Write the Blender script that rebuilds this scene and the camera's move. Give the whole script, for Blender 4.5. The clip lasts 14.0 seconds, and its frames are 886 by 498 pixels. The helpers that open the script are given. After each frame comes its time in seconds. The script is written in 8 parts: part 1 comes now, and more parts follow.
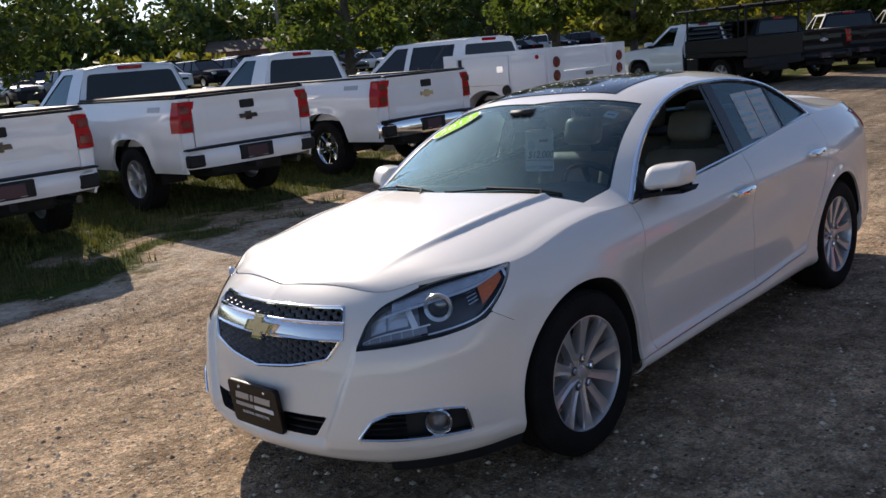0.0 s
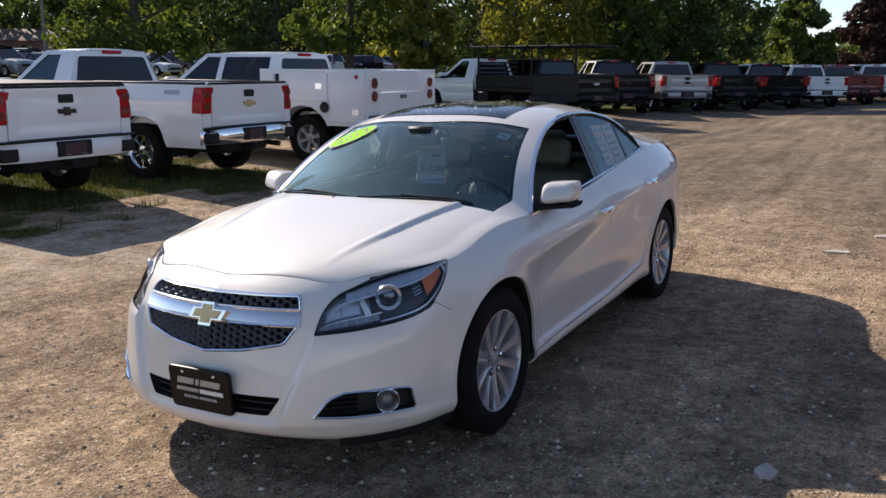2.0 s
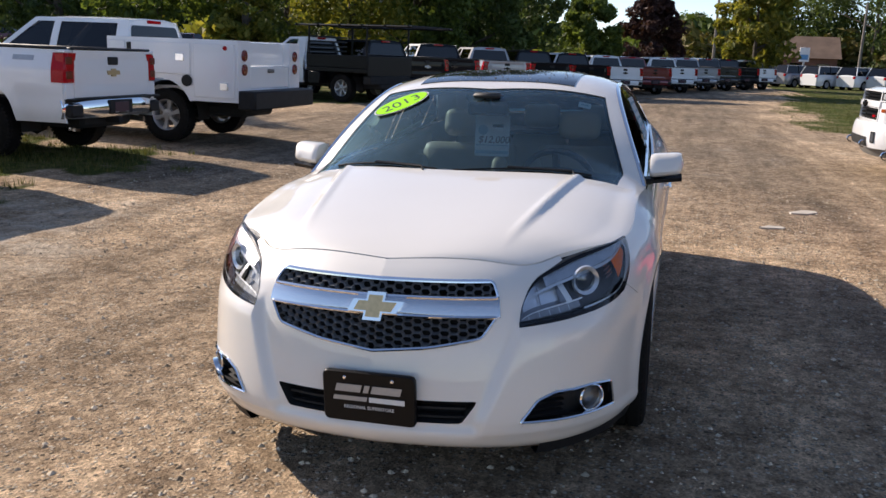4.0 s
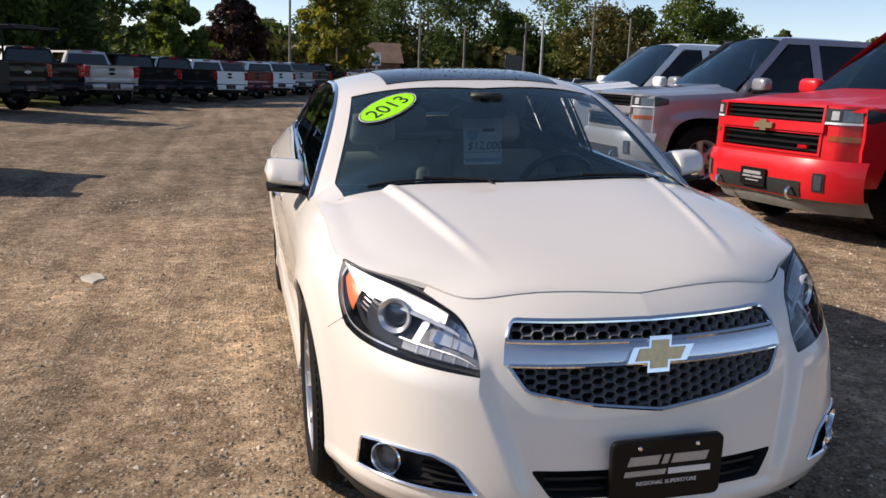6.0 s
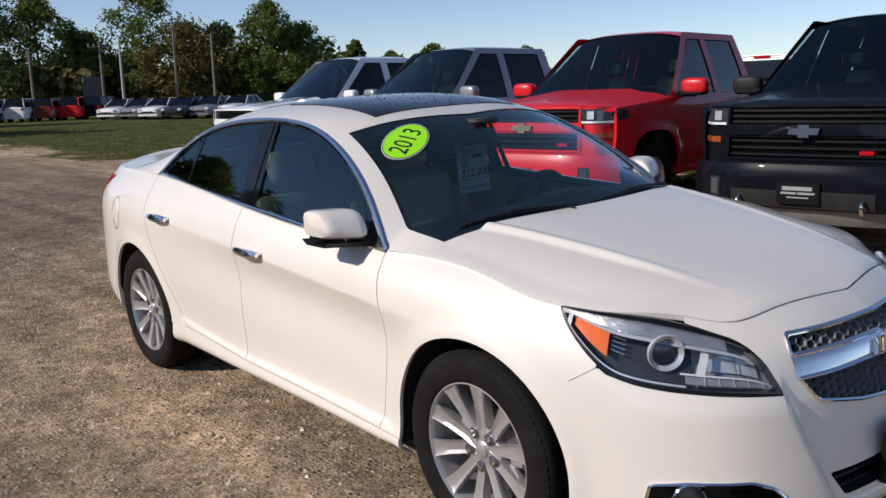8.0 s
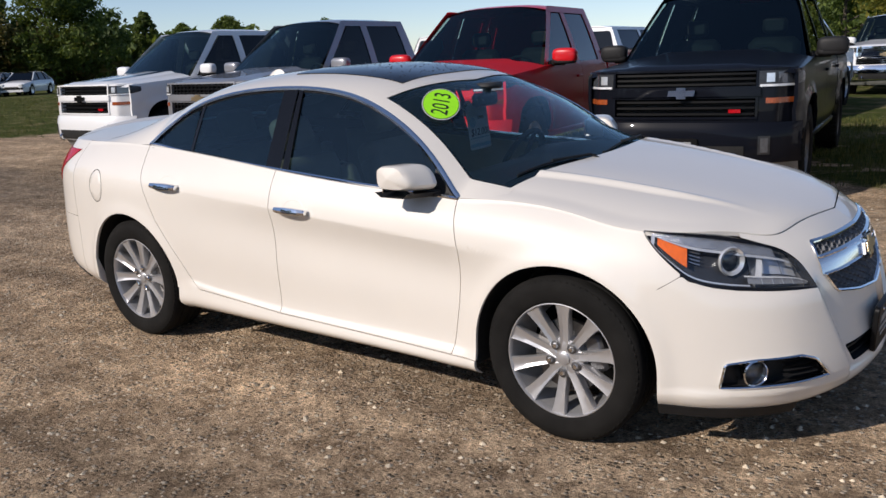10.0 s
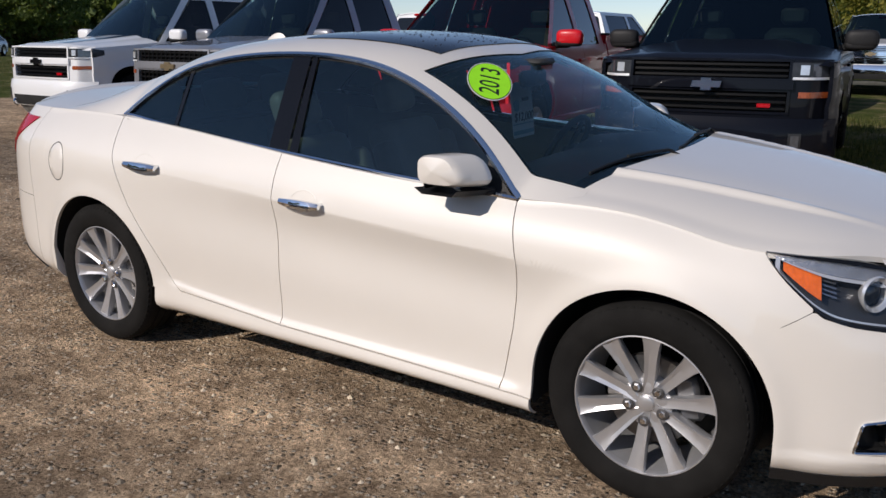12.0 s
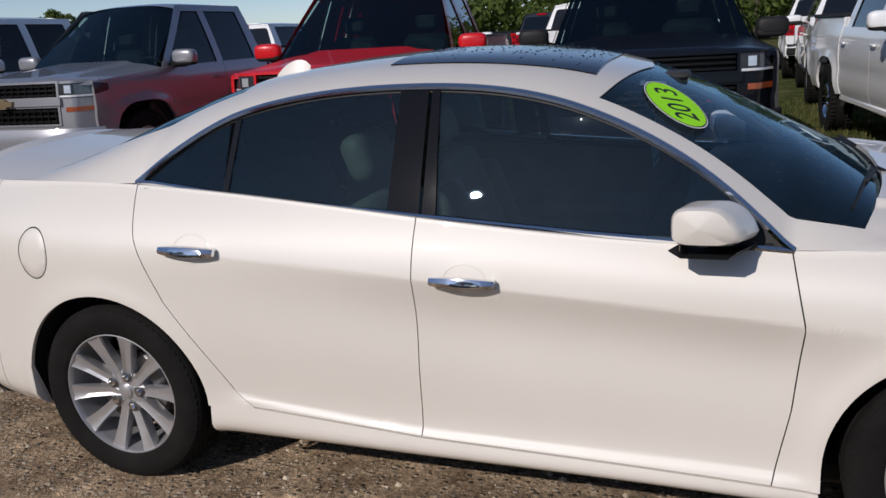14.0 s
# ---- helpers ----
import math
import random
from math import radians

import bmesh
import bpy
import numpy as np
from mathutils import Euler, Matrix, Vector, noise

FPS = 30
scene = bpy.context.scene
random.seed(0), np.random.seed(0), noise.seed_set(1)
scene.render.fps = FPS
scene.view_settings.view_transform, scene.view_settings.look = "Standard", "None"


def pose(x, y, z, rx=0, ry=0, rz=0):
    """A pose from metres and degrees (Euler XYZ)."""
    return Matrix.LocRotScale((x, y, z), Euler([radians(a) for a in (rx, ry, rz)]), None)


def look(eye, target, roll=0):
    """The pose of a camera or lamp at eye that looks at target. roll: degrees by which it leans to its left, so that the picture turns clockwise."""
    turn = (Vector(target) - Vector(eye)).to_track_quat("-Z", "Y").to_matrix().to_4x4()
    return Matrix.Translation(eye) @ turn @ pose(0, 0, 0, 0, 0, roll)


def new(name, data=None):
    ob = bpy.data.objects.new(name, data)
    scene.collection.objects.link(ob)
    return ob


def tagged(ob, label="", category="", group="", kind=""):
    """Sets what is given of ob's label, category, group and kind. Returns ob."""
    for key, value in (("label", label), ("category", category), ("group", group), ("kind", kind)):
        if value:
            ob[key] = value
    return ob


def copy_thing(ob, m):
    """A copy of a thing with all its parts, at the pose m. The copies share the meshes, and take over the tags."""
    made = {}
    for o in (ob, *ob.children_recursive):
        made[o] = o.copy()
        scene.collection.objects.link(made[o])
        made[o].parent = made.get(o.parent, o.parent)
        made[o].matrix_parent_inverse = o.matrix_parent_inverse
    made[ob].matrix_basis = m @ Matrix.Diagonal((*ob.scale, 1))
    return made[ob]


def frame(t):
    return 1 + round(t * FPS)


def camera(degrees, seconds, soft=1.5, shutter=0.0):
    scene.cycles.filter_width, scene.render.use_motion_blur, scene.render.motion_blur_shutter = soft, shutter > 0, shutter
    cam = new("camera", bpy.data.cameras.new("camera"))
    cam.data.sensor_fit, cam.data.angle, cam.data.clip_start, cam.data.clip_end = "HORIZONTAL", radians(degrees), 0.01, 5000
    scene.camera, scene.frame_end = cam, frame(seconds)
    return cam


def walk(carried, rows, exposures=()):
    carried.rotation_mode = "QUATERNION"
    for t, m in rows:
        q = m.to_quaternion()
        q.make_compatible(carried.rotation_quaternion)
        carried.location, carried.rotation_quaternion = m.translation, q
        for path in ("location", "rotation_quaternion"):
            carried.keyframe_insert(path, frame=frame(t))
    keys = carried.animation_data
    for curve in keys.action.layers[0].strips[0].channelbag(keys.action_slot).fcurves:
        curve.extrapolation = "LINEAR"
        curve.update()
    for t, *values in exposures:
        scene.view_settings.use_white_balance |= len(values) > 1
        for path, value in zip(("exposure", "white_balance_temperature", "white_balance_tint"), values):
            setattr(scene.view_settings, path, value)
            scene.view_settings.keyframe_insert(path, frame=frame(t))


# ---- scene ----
cam = camera(54.2, 14.0)
# the sedan stands on a slight cross slope; the path is given in its own frame
TIP = Matrix.Rotation(radians(1.95), 4, 'X')
PATH = [
    (0, (4.084, 2.843, 1.572), (2.692, 1.461, 1.18), -6.4),
    (0.5, (4.343, 2.867, 1.588), (2.899, 1.554, 1.151), -4.8),
    (1, (4.552, 2.891, 1.598), (3.014, 1.683, 1.18), -3.1),
    (1.5, (4.724, 2.732, 1.617), (3.063, 1.683, 1.242), -1.8),
    (2, (4.803, 2.53, 1.607), (3.092, 1.569, 1.224), -1.4),
    (2.2, (4.799, 2.404, 1.596), (3.076, 1.471, 1.193), -1.1),
    (4.3, (4.977, 0.657, 1.509), (3.056, 0.273, 1.105), 0.2),
    (4.5, (4.926, 0.451, 1.522), (2.986, 0.158, 1.13), 0.0),
    (5, (4.785, -0.067, 1.489), (2.819, -0.081, 1.119), 0.2),
    (5.5, (4.636, -0.602, 1.479), (2.689, -0.325, 1.118), 0.2),
    (6, (4.358, -1.088, 1.454), (2.45, -0.646, 1.048), 0.1),
    (6.5, (4.146, -1.537, 1.477), (2.301, -0.902, 1.038), -0.3),
    (7, (3.907, -1.925, 1.506), (2.204, -1.003, 1.009), -1.1),
    (7.5, (3.597, -2.225, 1.541), (1.997, -1.128, 1.056), -1.5),
    (8, (3.349, -2.626, 1.56), (1.844, -1.371, 1.159), -3.2),
    (8.2, (3.24, -2.794, 1.594), (1.764, -1.505, 1.196), -3.6),
    (10.3, (2.93, -3.698, 1.601), (1.837, -2.103, 1.091), -3.5),
    (10.5, (2.939, -3.66, 1.593), (1.889, -2.041, 1.065), -3.3),
    (11, (2.879, -3.518, 1.563), (1.852, -1.892, 1.012), -1.3),
    (11.5, (2.62, -3.385, 1.526), (1.534, -1.797, 0.98), 0.0),
    (12, (2.254, -3.301, 1.542), (1.171, -1.704, 1.015), -0.7),
    (12.5, (1.854, -3.181, 1.548), (0.787, -1.569, 1.035), -2.0),
    (13, (1.466, -3.155, 1.55), (0.404, -1.538, 1.043), -2.9),
    (13.5, (1.071, -3.184, 1.593), (0.09, -1.52, 1.076), -3.9),
    (14, (0.778, -3.203, 1.621), (0.108, -1.397, 1.084), -3.8),
]
walk(cam, [(t, TIP @ look(eye, target, roll)) for t, eye, target, roll in PATH],
     [(0.0, 0.42, 6860, 16), (1.5, 0.5, 6860, 16), (3.2, 0.67, 6860, 16), (5.0, 0.70, 6860, 16), (6.0, 0.45, 7000, 16), (7.2, 0.18, 6780, 15), (8.0, 0.02, 6480, 14),
      (11.0, -0.05, 6530, 15), (12.5, -0.31, 6400, 15), (14.0, -0.44, 6270, 15)])

# ---- light ----
SUN_EL, SUN_AZ = 31.8, -110.7          # elevation, and bearing of the sun from +x towards +y
world = bpy.data.worlds.new("world")
scene.world = world
world.use_nodes = True
wn = world.node_tree
sky = wn.nodes.new("ShaderNodeTexSky")
sky.sky_type = 'NISHITA'
sky.sun_disc = False
sky.sun_elevation = radians(SUN_EL)
sky.sun_rotation = radians(90.0 - SUN_AZ)
sky.altitude = 1200.0
sky.air_density, sky.dust_density, sky.ozone_density = 0.80, 0.45, 1.5
back = wn.nodes["Background"]
back.inputs["Strength"].default_value = 0.118
wn.links.new(sky.outputs["Color"], back.inputs["Color"])
sun_data = bpy.data.lights.new("sun", 'SUN')
sun_data.energy, sun_data.angle, sun_data.color = 4.25, radians(0.53), (1.0, 0.93, 0.82)
sun = new("sun", sun_data)
toward = Vector((math.cos(radians(SUN_EL)) * math.cos(radians(SUN_AZ)),
                 math.cos(radians(SUN_EL)) * math.sin(radians(SUN_AZ)), math.sin(radians(SUN_EL))))
sun.matrix_world = look(toward * 60.0, (0, 0, 0))


# ---- materials ----
def mix_rgb(nt, fac, a, b, mode='MIX'):
    n = nt.nodes.new("ShaderNodeMix")
    n.data_type, n.blend_type = 'RGBA', mode
    for socket, value in ((n.inputs[0], fac), (n.inputs[6], a), (n.inputs[7], b)):
        if isinstance(value, bpy.types.NodeSocket):
            nt.links.new(value, socket)
        elif isinstance(value, (int, float)):
            socket.default_value = value
        else:
            socket.default_value = (*value, 1.0)
    return n.outputs[2]


def noise_tex(nt, scale, detail=4.0, rough=0.55, coord=None, kind="Noise"):
    n = nt.nodes.new("ShaderNodeTex" + kind)
    n.inputs["Scale"].default_value = scale
    if kind == "Noise":
        n.inputs["Detail"].default_value, n.inputs["Roughness"].default_value = detail, rough
    if coord is None:
        coord = nt.nodes.new("ShaderNodeTexCoord").outputs["Object"]
    nt.links.new(coord, n.inputs["Vector"])
    return n.outputs["Fac"] if kind == "Noise" else n.outputs["Distance"]


def ramp(nt, value, lo, hi):
    n = nt.nodes.new("ShaderNodeMapRange")
    n.inputs["From Min"].default_value, n.inputs["From Max"].default_value = lo, hi
    nt.links.new(value, n.inputs["Value"])
    return n.outputs["Result"]


def bump(nt, bsdf, height, strength, distance):
    n = nt.nodes.new("ShaderNodeBump")
    n.inputs["Strength"].default_value, n.inputs["Distance"].default_value = strength, distance
    nt.links.new(height, n.inputs["Height"])
    nt.links.new(n.outputs["Normal"], bsdf.inputs["Normal"])


def mat(name, col, rough=0.5, metal=0.0, vary=0.12, scale=6.0, fine=60.0, bumps=0.0, depth=0.002, coat=0.0,
        spec=0.5, each=0.0, coat_rough=0.04):
    """A plain surface with stains at one scale and grain at another."""
    m = bpy.data.materials.new(name)
    m.use_nodes = True
    nt = m.node_tree
    b = nt.nodes["Principled BSDF"]
    dark = tuple(c * (1 - vary) for c in col)
    light = tuple(min(1.0, c * (1 + vary * 0.6)) for c in col)
    c = mix_rgb(nt, ramp(nt, noise_tex(nt, scale), 0.3, 0.7), dark, light)
    g = noise_tex(nt, fine, 3.0)
    c = mix_rgb(nt, 0.5 * vary, c, mix_rgb(nt, g, (0.2, 0.2, 0.2), (1, 1, 1)), 'MULTIPLY')
    if each:
        r = nt.nodes.new("ShaderNodeObjectInfo").outputs["Random"]
        c = mix_rgb(nt, r, c, mix_rgb(nt, 1.0, c, (1 - each,) * 3, 'MULTIPLY'))
    nt.links.new(c, b.inputs["Base Color"])
    b.inputs["Metallic"].default_value = metal
    rr = nt.nodes.new("ShaderNodeMapRange")
    rr.inputs["To Min"].default_value, rr.inputs["To Max"].default_value = rough * 0.85, min(1.0, rough * 1.15)
    nt.links.new(g, rr.inputs["Value"])
    nt.links.new(rr.outputs["Result"], b.inputs["Roughness"])
    b.inputs["Specular IOR Level"].default_value = spec
    b.inputs["Coat Weight"].default_value, b.inputs["Coat Roughness"].default_value = coat, coat_rough
    if bumps:
        bump(nt, b, g, bumps, depth)
    return m


def paint(name, col, metal=0.0, rough=0.4, dust=0.05, spec=0.5, coat=1.0):
    """Clear-coated car paint with metal flake and a thin uneven film of dust."""
    m = mat(name, col, rough, metal, 0.03, 1.3, 900.0, 0.0, 0.001, coat, spec, 0.0, 0.03)
    nt = m.node_tree
    b = nt.nodes["Principled BSDF"]
    film = ramp(nt, noise_tex(nt, 2.2, 6.0, 0.65), 0.35, 0.8)
    n = nt.nodes.new("ShaderNodeMath")
    n.operation = 'MULTIPLY_ADD'
    n.inputs[1].default_value, n.inputs[2].default_value = dust, 0.015
    nt.links.new(film, n.inputs[0])
    nt.links.new(n.outputs[0], b.inputs["Coat Roughness"])
    return m


def glass_mat(name, tint, rough=0.0, ior=1.45, drops=0.0, film=0.0, gloss=(1.0, 1.0, 1.0)):
    """Thin glass: clear through, glossy on top, with an uneven film of dust that scatters light."""
    m = bpy.data.materials.new(name)
    m.use_nodes = True
    nt = m.node_tree
    nt.nodes.remove(nt.nodes["Principled BSDF"])
    out = nt.nodes["Material Output"]
    tr = nt.nodes.new("ShaderNodeBsdfTransparent")
    tr.inputs["Color"].default_value = (*tint, 1)
    gl = nt.nodes.new("ShaderNodeBsdfGlossy")
    gl.inputs["Roughness"].default_value = rough
    gl.inputs["Color"].default_value = (*gloss, 1)
    fr = nt.nodes.new("ShaderNodeFresnel")
    fr.inputs["IOR"].default_value = ior
    mx = nt.nodes.new("ShaderNodeMixShader")
    if drops:
        v = noise_tex(nt, 70.0, kind="Voronoi")
        spots = ramp(nt, v, 0.22, 0.05)
        keep = ramp(nt, noise_tex(nt, 9.0, 3.0), 0.52, 0.66)
        mm = nt.nodes.new("ShaderNodeMath")
        mm.operation = 'MULTIPLY'
        nt.links.new(spots, mm.inputs[0])
        nt.links.new(keep, mm.inputs[1])
        bp = nt.nodes.new("ShaderNodeBump")
        bp.inputs["Strength"].default_value, bp.inputs["Distance"].default_value = drops, 0.002
        nt.links.new(mm.outputs[0], bp.inputs["Height"])
        nt.links.new(bp.outputs["Normal"], gl.inputs["Normal"])
        nt.links.new(bp.outputs["Normal"], fr.inputs["Normal"])
    nt.links.new(fr.outputs[0], mx.inputs[0])
    nt.links.new(tr.outputs[0], mx.inputs[1])
    nt.links.new(gl.outputs[0], mx.inputs[2])
    nt.links.new(mx.outputs[0], out.inputs["Surface"])
    if film:
        df, tl = nt.nodes.new("ShaderNodeBsdfDiffuse"), nt.nodes.new("ShaderNodeBsdfTranslucent")
        for n in (df, tl):
            n.inputs["Color"].default_value = (0.45, 0.74, 0.78, 1)
        dust = nt.nodes.new("ShaderNodeMixShader")
        nt.links.new(df.outputs[0], dust.inputs[1])
        nt.links.new(tl.outputs[0], dust.inputs[2])
        sheen = nt.nodes.new("ShaderNodeBsdfGlossy")
        sheen.inputs["Color"].default_value, sheen.inputs["Roughness"].default_value = (0.52, 0.86, 1.0, 1), 0.58
        veil = nt.nodes.new("ShaderNodeMixShader")
        veil.inputs[0].default_value = 0.85
        nt.links.new(dust.outputs[0], veil.inputs[1])
        nt.links.new(sheen.outputs[0], veil.inputs[2])
        dust = veil
        amount = nt.nodes.new("ShaderNodeMapRange")
        amount.inputs["To Min"].default_value, amount.inputs["To Max"].default_value = film * 0.7, film * 1.3
        nt.links.new(noise_tex(nt, 3.0, 5.0), amount.inputs["Value"])
        last = nt.nodes.new("ShaderNodeMixShader")
        nt.links.new(amount.outputs[0], last.inputs[0])
        nt.links.new(mx.outputs[0], last.inputs[1])
        nt.links.new(dust.outputs[0], last.inputs[2])
        nt.links.new(last.outputs[0], out.inputs["Surface"])
    return m


PEARL = paint("pearl_white_paint", (0.755, 0.715, 0.655), 0.0, 0.50, 0.04, 1.0)
WHITE = paint("white_paint", (0.80, 0.81, 0.82), 0.0, 0.42, 0.06)
SILVER = paint("silver_paint", (0.31, 0.315, 0.34), 0.45, 0.36, 0.05)
RED = paint("red_paint", (0.60, 0.010, 0.016), 0.0, 0.35, 0.04, 0.3, 0.45)
BLACK = paint("black_paint", (0.006, 0.007, 0.011), 0.0, 0.3, 0.03, 0.03, 0.25)
CHARCOAL = paint("charcoal_paint", (0.030, 0.032, 0.037), 0.3, 0.35, 0.05, 0.1)
MAROON = paint("maroon_paint", (0.16, 0.012, 0.016), 0.2, 0.35, 0.05)
BLUE = paint("blue_paint", (0.03, 0.06, 0.13), 0.4, 0.35, 0.05)
CHROME = mat("chrome", (0.86, 0.87, 0.88), 0.06, 1.0, 0.04, 4.0, 40.0)
ALLOY = mat("machined_alloy", (0.58, 0.58, 0.595), 0.36, 0.72, 0.05, 5.0, 40.0)
ALLOY_DARK = mat("dark_alloy", (0.16, 0.16, 0.165), 0.4, 0.8, 0.15, 5.0, 60.0)
BARREL = mat("alloy_barrel", (0.50, 0.50, 0.51), 0.34, 0.6, 0.15, 5.0, 60.0)
STEEL = mat("brake_steel", (0.20, 0.19, 0.18), 0.42, 0.9, 0.3, 20.0, 120.0)
RUBBER = mat("tyre_rubber", (0.012, 0.0115, 0.011), 0.85, 0.0, 0.35, 8.0, 160.0, 0.3, 0.001, spec=0.15)
PLASTIC = mat("black_plastic", (0.016, 0.016, 0.017), 0.55, 0.0, 0.25, 8.0, 300.0, 0.2, 0.0004, spec=0.25)
GLOSS_BLACK = mat("gloss_black_trim", (0.008, 0.008, 0.009), 0.10, 0.0, 0.1, 5.0, 80.0, 0, 0, 0.2, 0.3)
SATIN = mat("satin_chrome", (0.80, 0.80, 0.80), 0.16, 0.9, 0.05, 4.0, 60.0)
GRILLE_PLASTIC = mat("grille_plastic", (0.17, 0.175, 0.185), 0.30, 0.0, 0.2, 8.0, 200.0)
UNDER = mat("underbody", (0.012, 0.012, 0.012), 0.85, 0.0, 0.4, 5.0, 60.0)
LEATHER = mat("cream_leather", (0.33, 0.29, 0.23), 0.5, 0.0, 0.12, 6.0, 240.0, 0.25, 0.0008)
CABIN_DARK = mat("dark_cabin_plastic", (0.035, 0.034, 0.033), 0.6, 0.0, 0.2, 8.0, 300.0, 0.2, 0.0005)
CABIN_BEIGE = mat("beige_cabin_plastic", (0.28, 0.25, 0.20), 0.6, 0.0, 0.12, 8.0, 300.0, 0.2, 0.0005)
HEADLINING = mat("headlining", (0.50, 0.47, 0.42), 0.9, 0.0, 0.08, 8.0, 300.0)
LAMP_CHROME = mat("lamp_reflector", (0.82, 0.84, 0.87), 0.16, 0.6, 0.1, 30.0, 200.0)
LAMP_GREY = mat("lamp_inner_grey", (0.38, 0.39, 0.41), 0.26, 0.5, 0.2, 30.0, 200.0)
PROJECTOR = mat("projector_glass", (0.16, 0.175, 0.20), 0.08, 0.6, 0.2, 30.0, 200.0)
PILLAR = mat("gloss_pillar_trim", (0.006, 0.006, 0.007), 0.04, 0.0, 0.1, 5.0, 80.0, spec=0.3)
BOARD = mat("black_board", (0.006, 0.006, 0.0065), 0.4, 0.0, 0.2, 20.0, 200.0, spec=0.2)
LAMP_DARK = mat("lamp_housing", (0.040, 0.042, 0.047), 0.22, 0.2, 0.2, 20.0, 200.0)
AMBER = mat("amber_reflector", (0.78, 0.16, 0.020), 0.22, 0.0, 0.2, 120.0, 300.0, 0.4, 0.001, 0.7)
TAIL_RED = mat("red_lamp_lens", (0.46, 0.006, 0.012), 0.14, 0.0, 0.25, 60.0, 200.0, 0.2, 0.001, 0.12, 0.2)
WHITE_LENS = mat("white_lamp_lens", (0.72, 0.74, 0.75), 0.15, 0.0, 0.15, 60.0, 200.0, 0.2, 0.001, 0.8)
GOLD = mat("gold_emblem", (0.56, 0.44, 0.27), 0.34, 0.9, 0.15, 60.0, 300.0)
LIME = mat("lime_sticker", (0.33, 0.83, 0.03), 0.75, 0.0, 0.05, 20.0, 200.0, spec=0.05)
INK = mat("black_ink", (0.008, 0.008, 0.008), 0.5, 0.0, 0.1, 20.0, 200.0)
PAPER = mat("white_paper", (0.84, 0.87, 0.85), 0.6, 0.0, 0.05, 9.0, 200.0)
CARD = mat("white_card", (0.93, 0.96, 0.94), 0.6, 0.0, 0.04, 9.0, 200.0)
for paper_like in (PAPER, CARD):
    nt = paper_like.node_tree
    tl, mx = nt.nodes.new("ShaderNodeBsdfTranslucent"), nt.nodes.new("ShaderNodeMixShader")
    tl.inputs["Color"].default_value = (0.86, 0.92, 0.90, 1)
    mx.inputs[0].default_value = 0.45
    nt.links.new(nt.nodes["Principled BSDF"].outputs[0], mx.inputs[1])
    nt.links.new(tl.outputs[0], mx.inputs[2])
    nt.links.new(mx.outputs[0], nt.nodes["Material Output"].inputs["Surface"])
PAPER_BLUE = mat("pale_blue_print", (0.30, 0.50, 0.56), 0.6, 0.0, 0.15, 40.0, 300.0)
GREY_INK = mat("grey_print", (0.42, 0.43, 0.44), 0.4, 0.4, 0.1, 40.0, 300.0)
WHITE_INK = mat("white_print", (0.75, 0.75, 0.74), 0.5, 0.0, 0.06, 40.0, 300.0)
LAMP_BAND = mat("lamp_band", (0.40, 0.43, 0.47), 0.20, 0.85, 0.2, 30.0, 200.0)
LAMP_FACETS = mat("faceted_lamp_band", (0.78, 0.80, 0.83), 0.24, 0.85, 0.2, 30.0, 140.0, 0.8, 0.004)
LAMP_TRIM = mat("bright_lamp_trim", (0.93, 0.94, 0.96), 0.22, 0.35, 0.1, 30.0, 260.0, 0.6, 0.003)
GLASS = glass_mat("clear_car_glass", (0.46, 0.58, 0.585), 0.0, 1.70, gloss=(0.72, 0.92, 0.96))
SHIELD = glass_mat("windscreen_glass", (0.92, 1.0, 0.99), 0.0, 1.50, 0.35, 0.032, (0.75, 0.95, 1.0))
TINT = glass_mat("tinted_car_glass", (0.30, 0.42, 0.43), 0.0, 1.70, gloss=(0.72, 0.92, 0.96))
DEEP_TINT = glass_mat("dark_car_glass", (0.055, 0.06, 0.065), 0.0, 1.5)
DROPLET = glass_mat("water_droplet", (0.93, 0.95, 0.96), 0.38, 2.6)
LENS = glass_mat("lamp_cover_glass", (0.96, 0.97, 0.98), 0.0, 1.45)


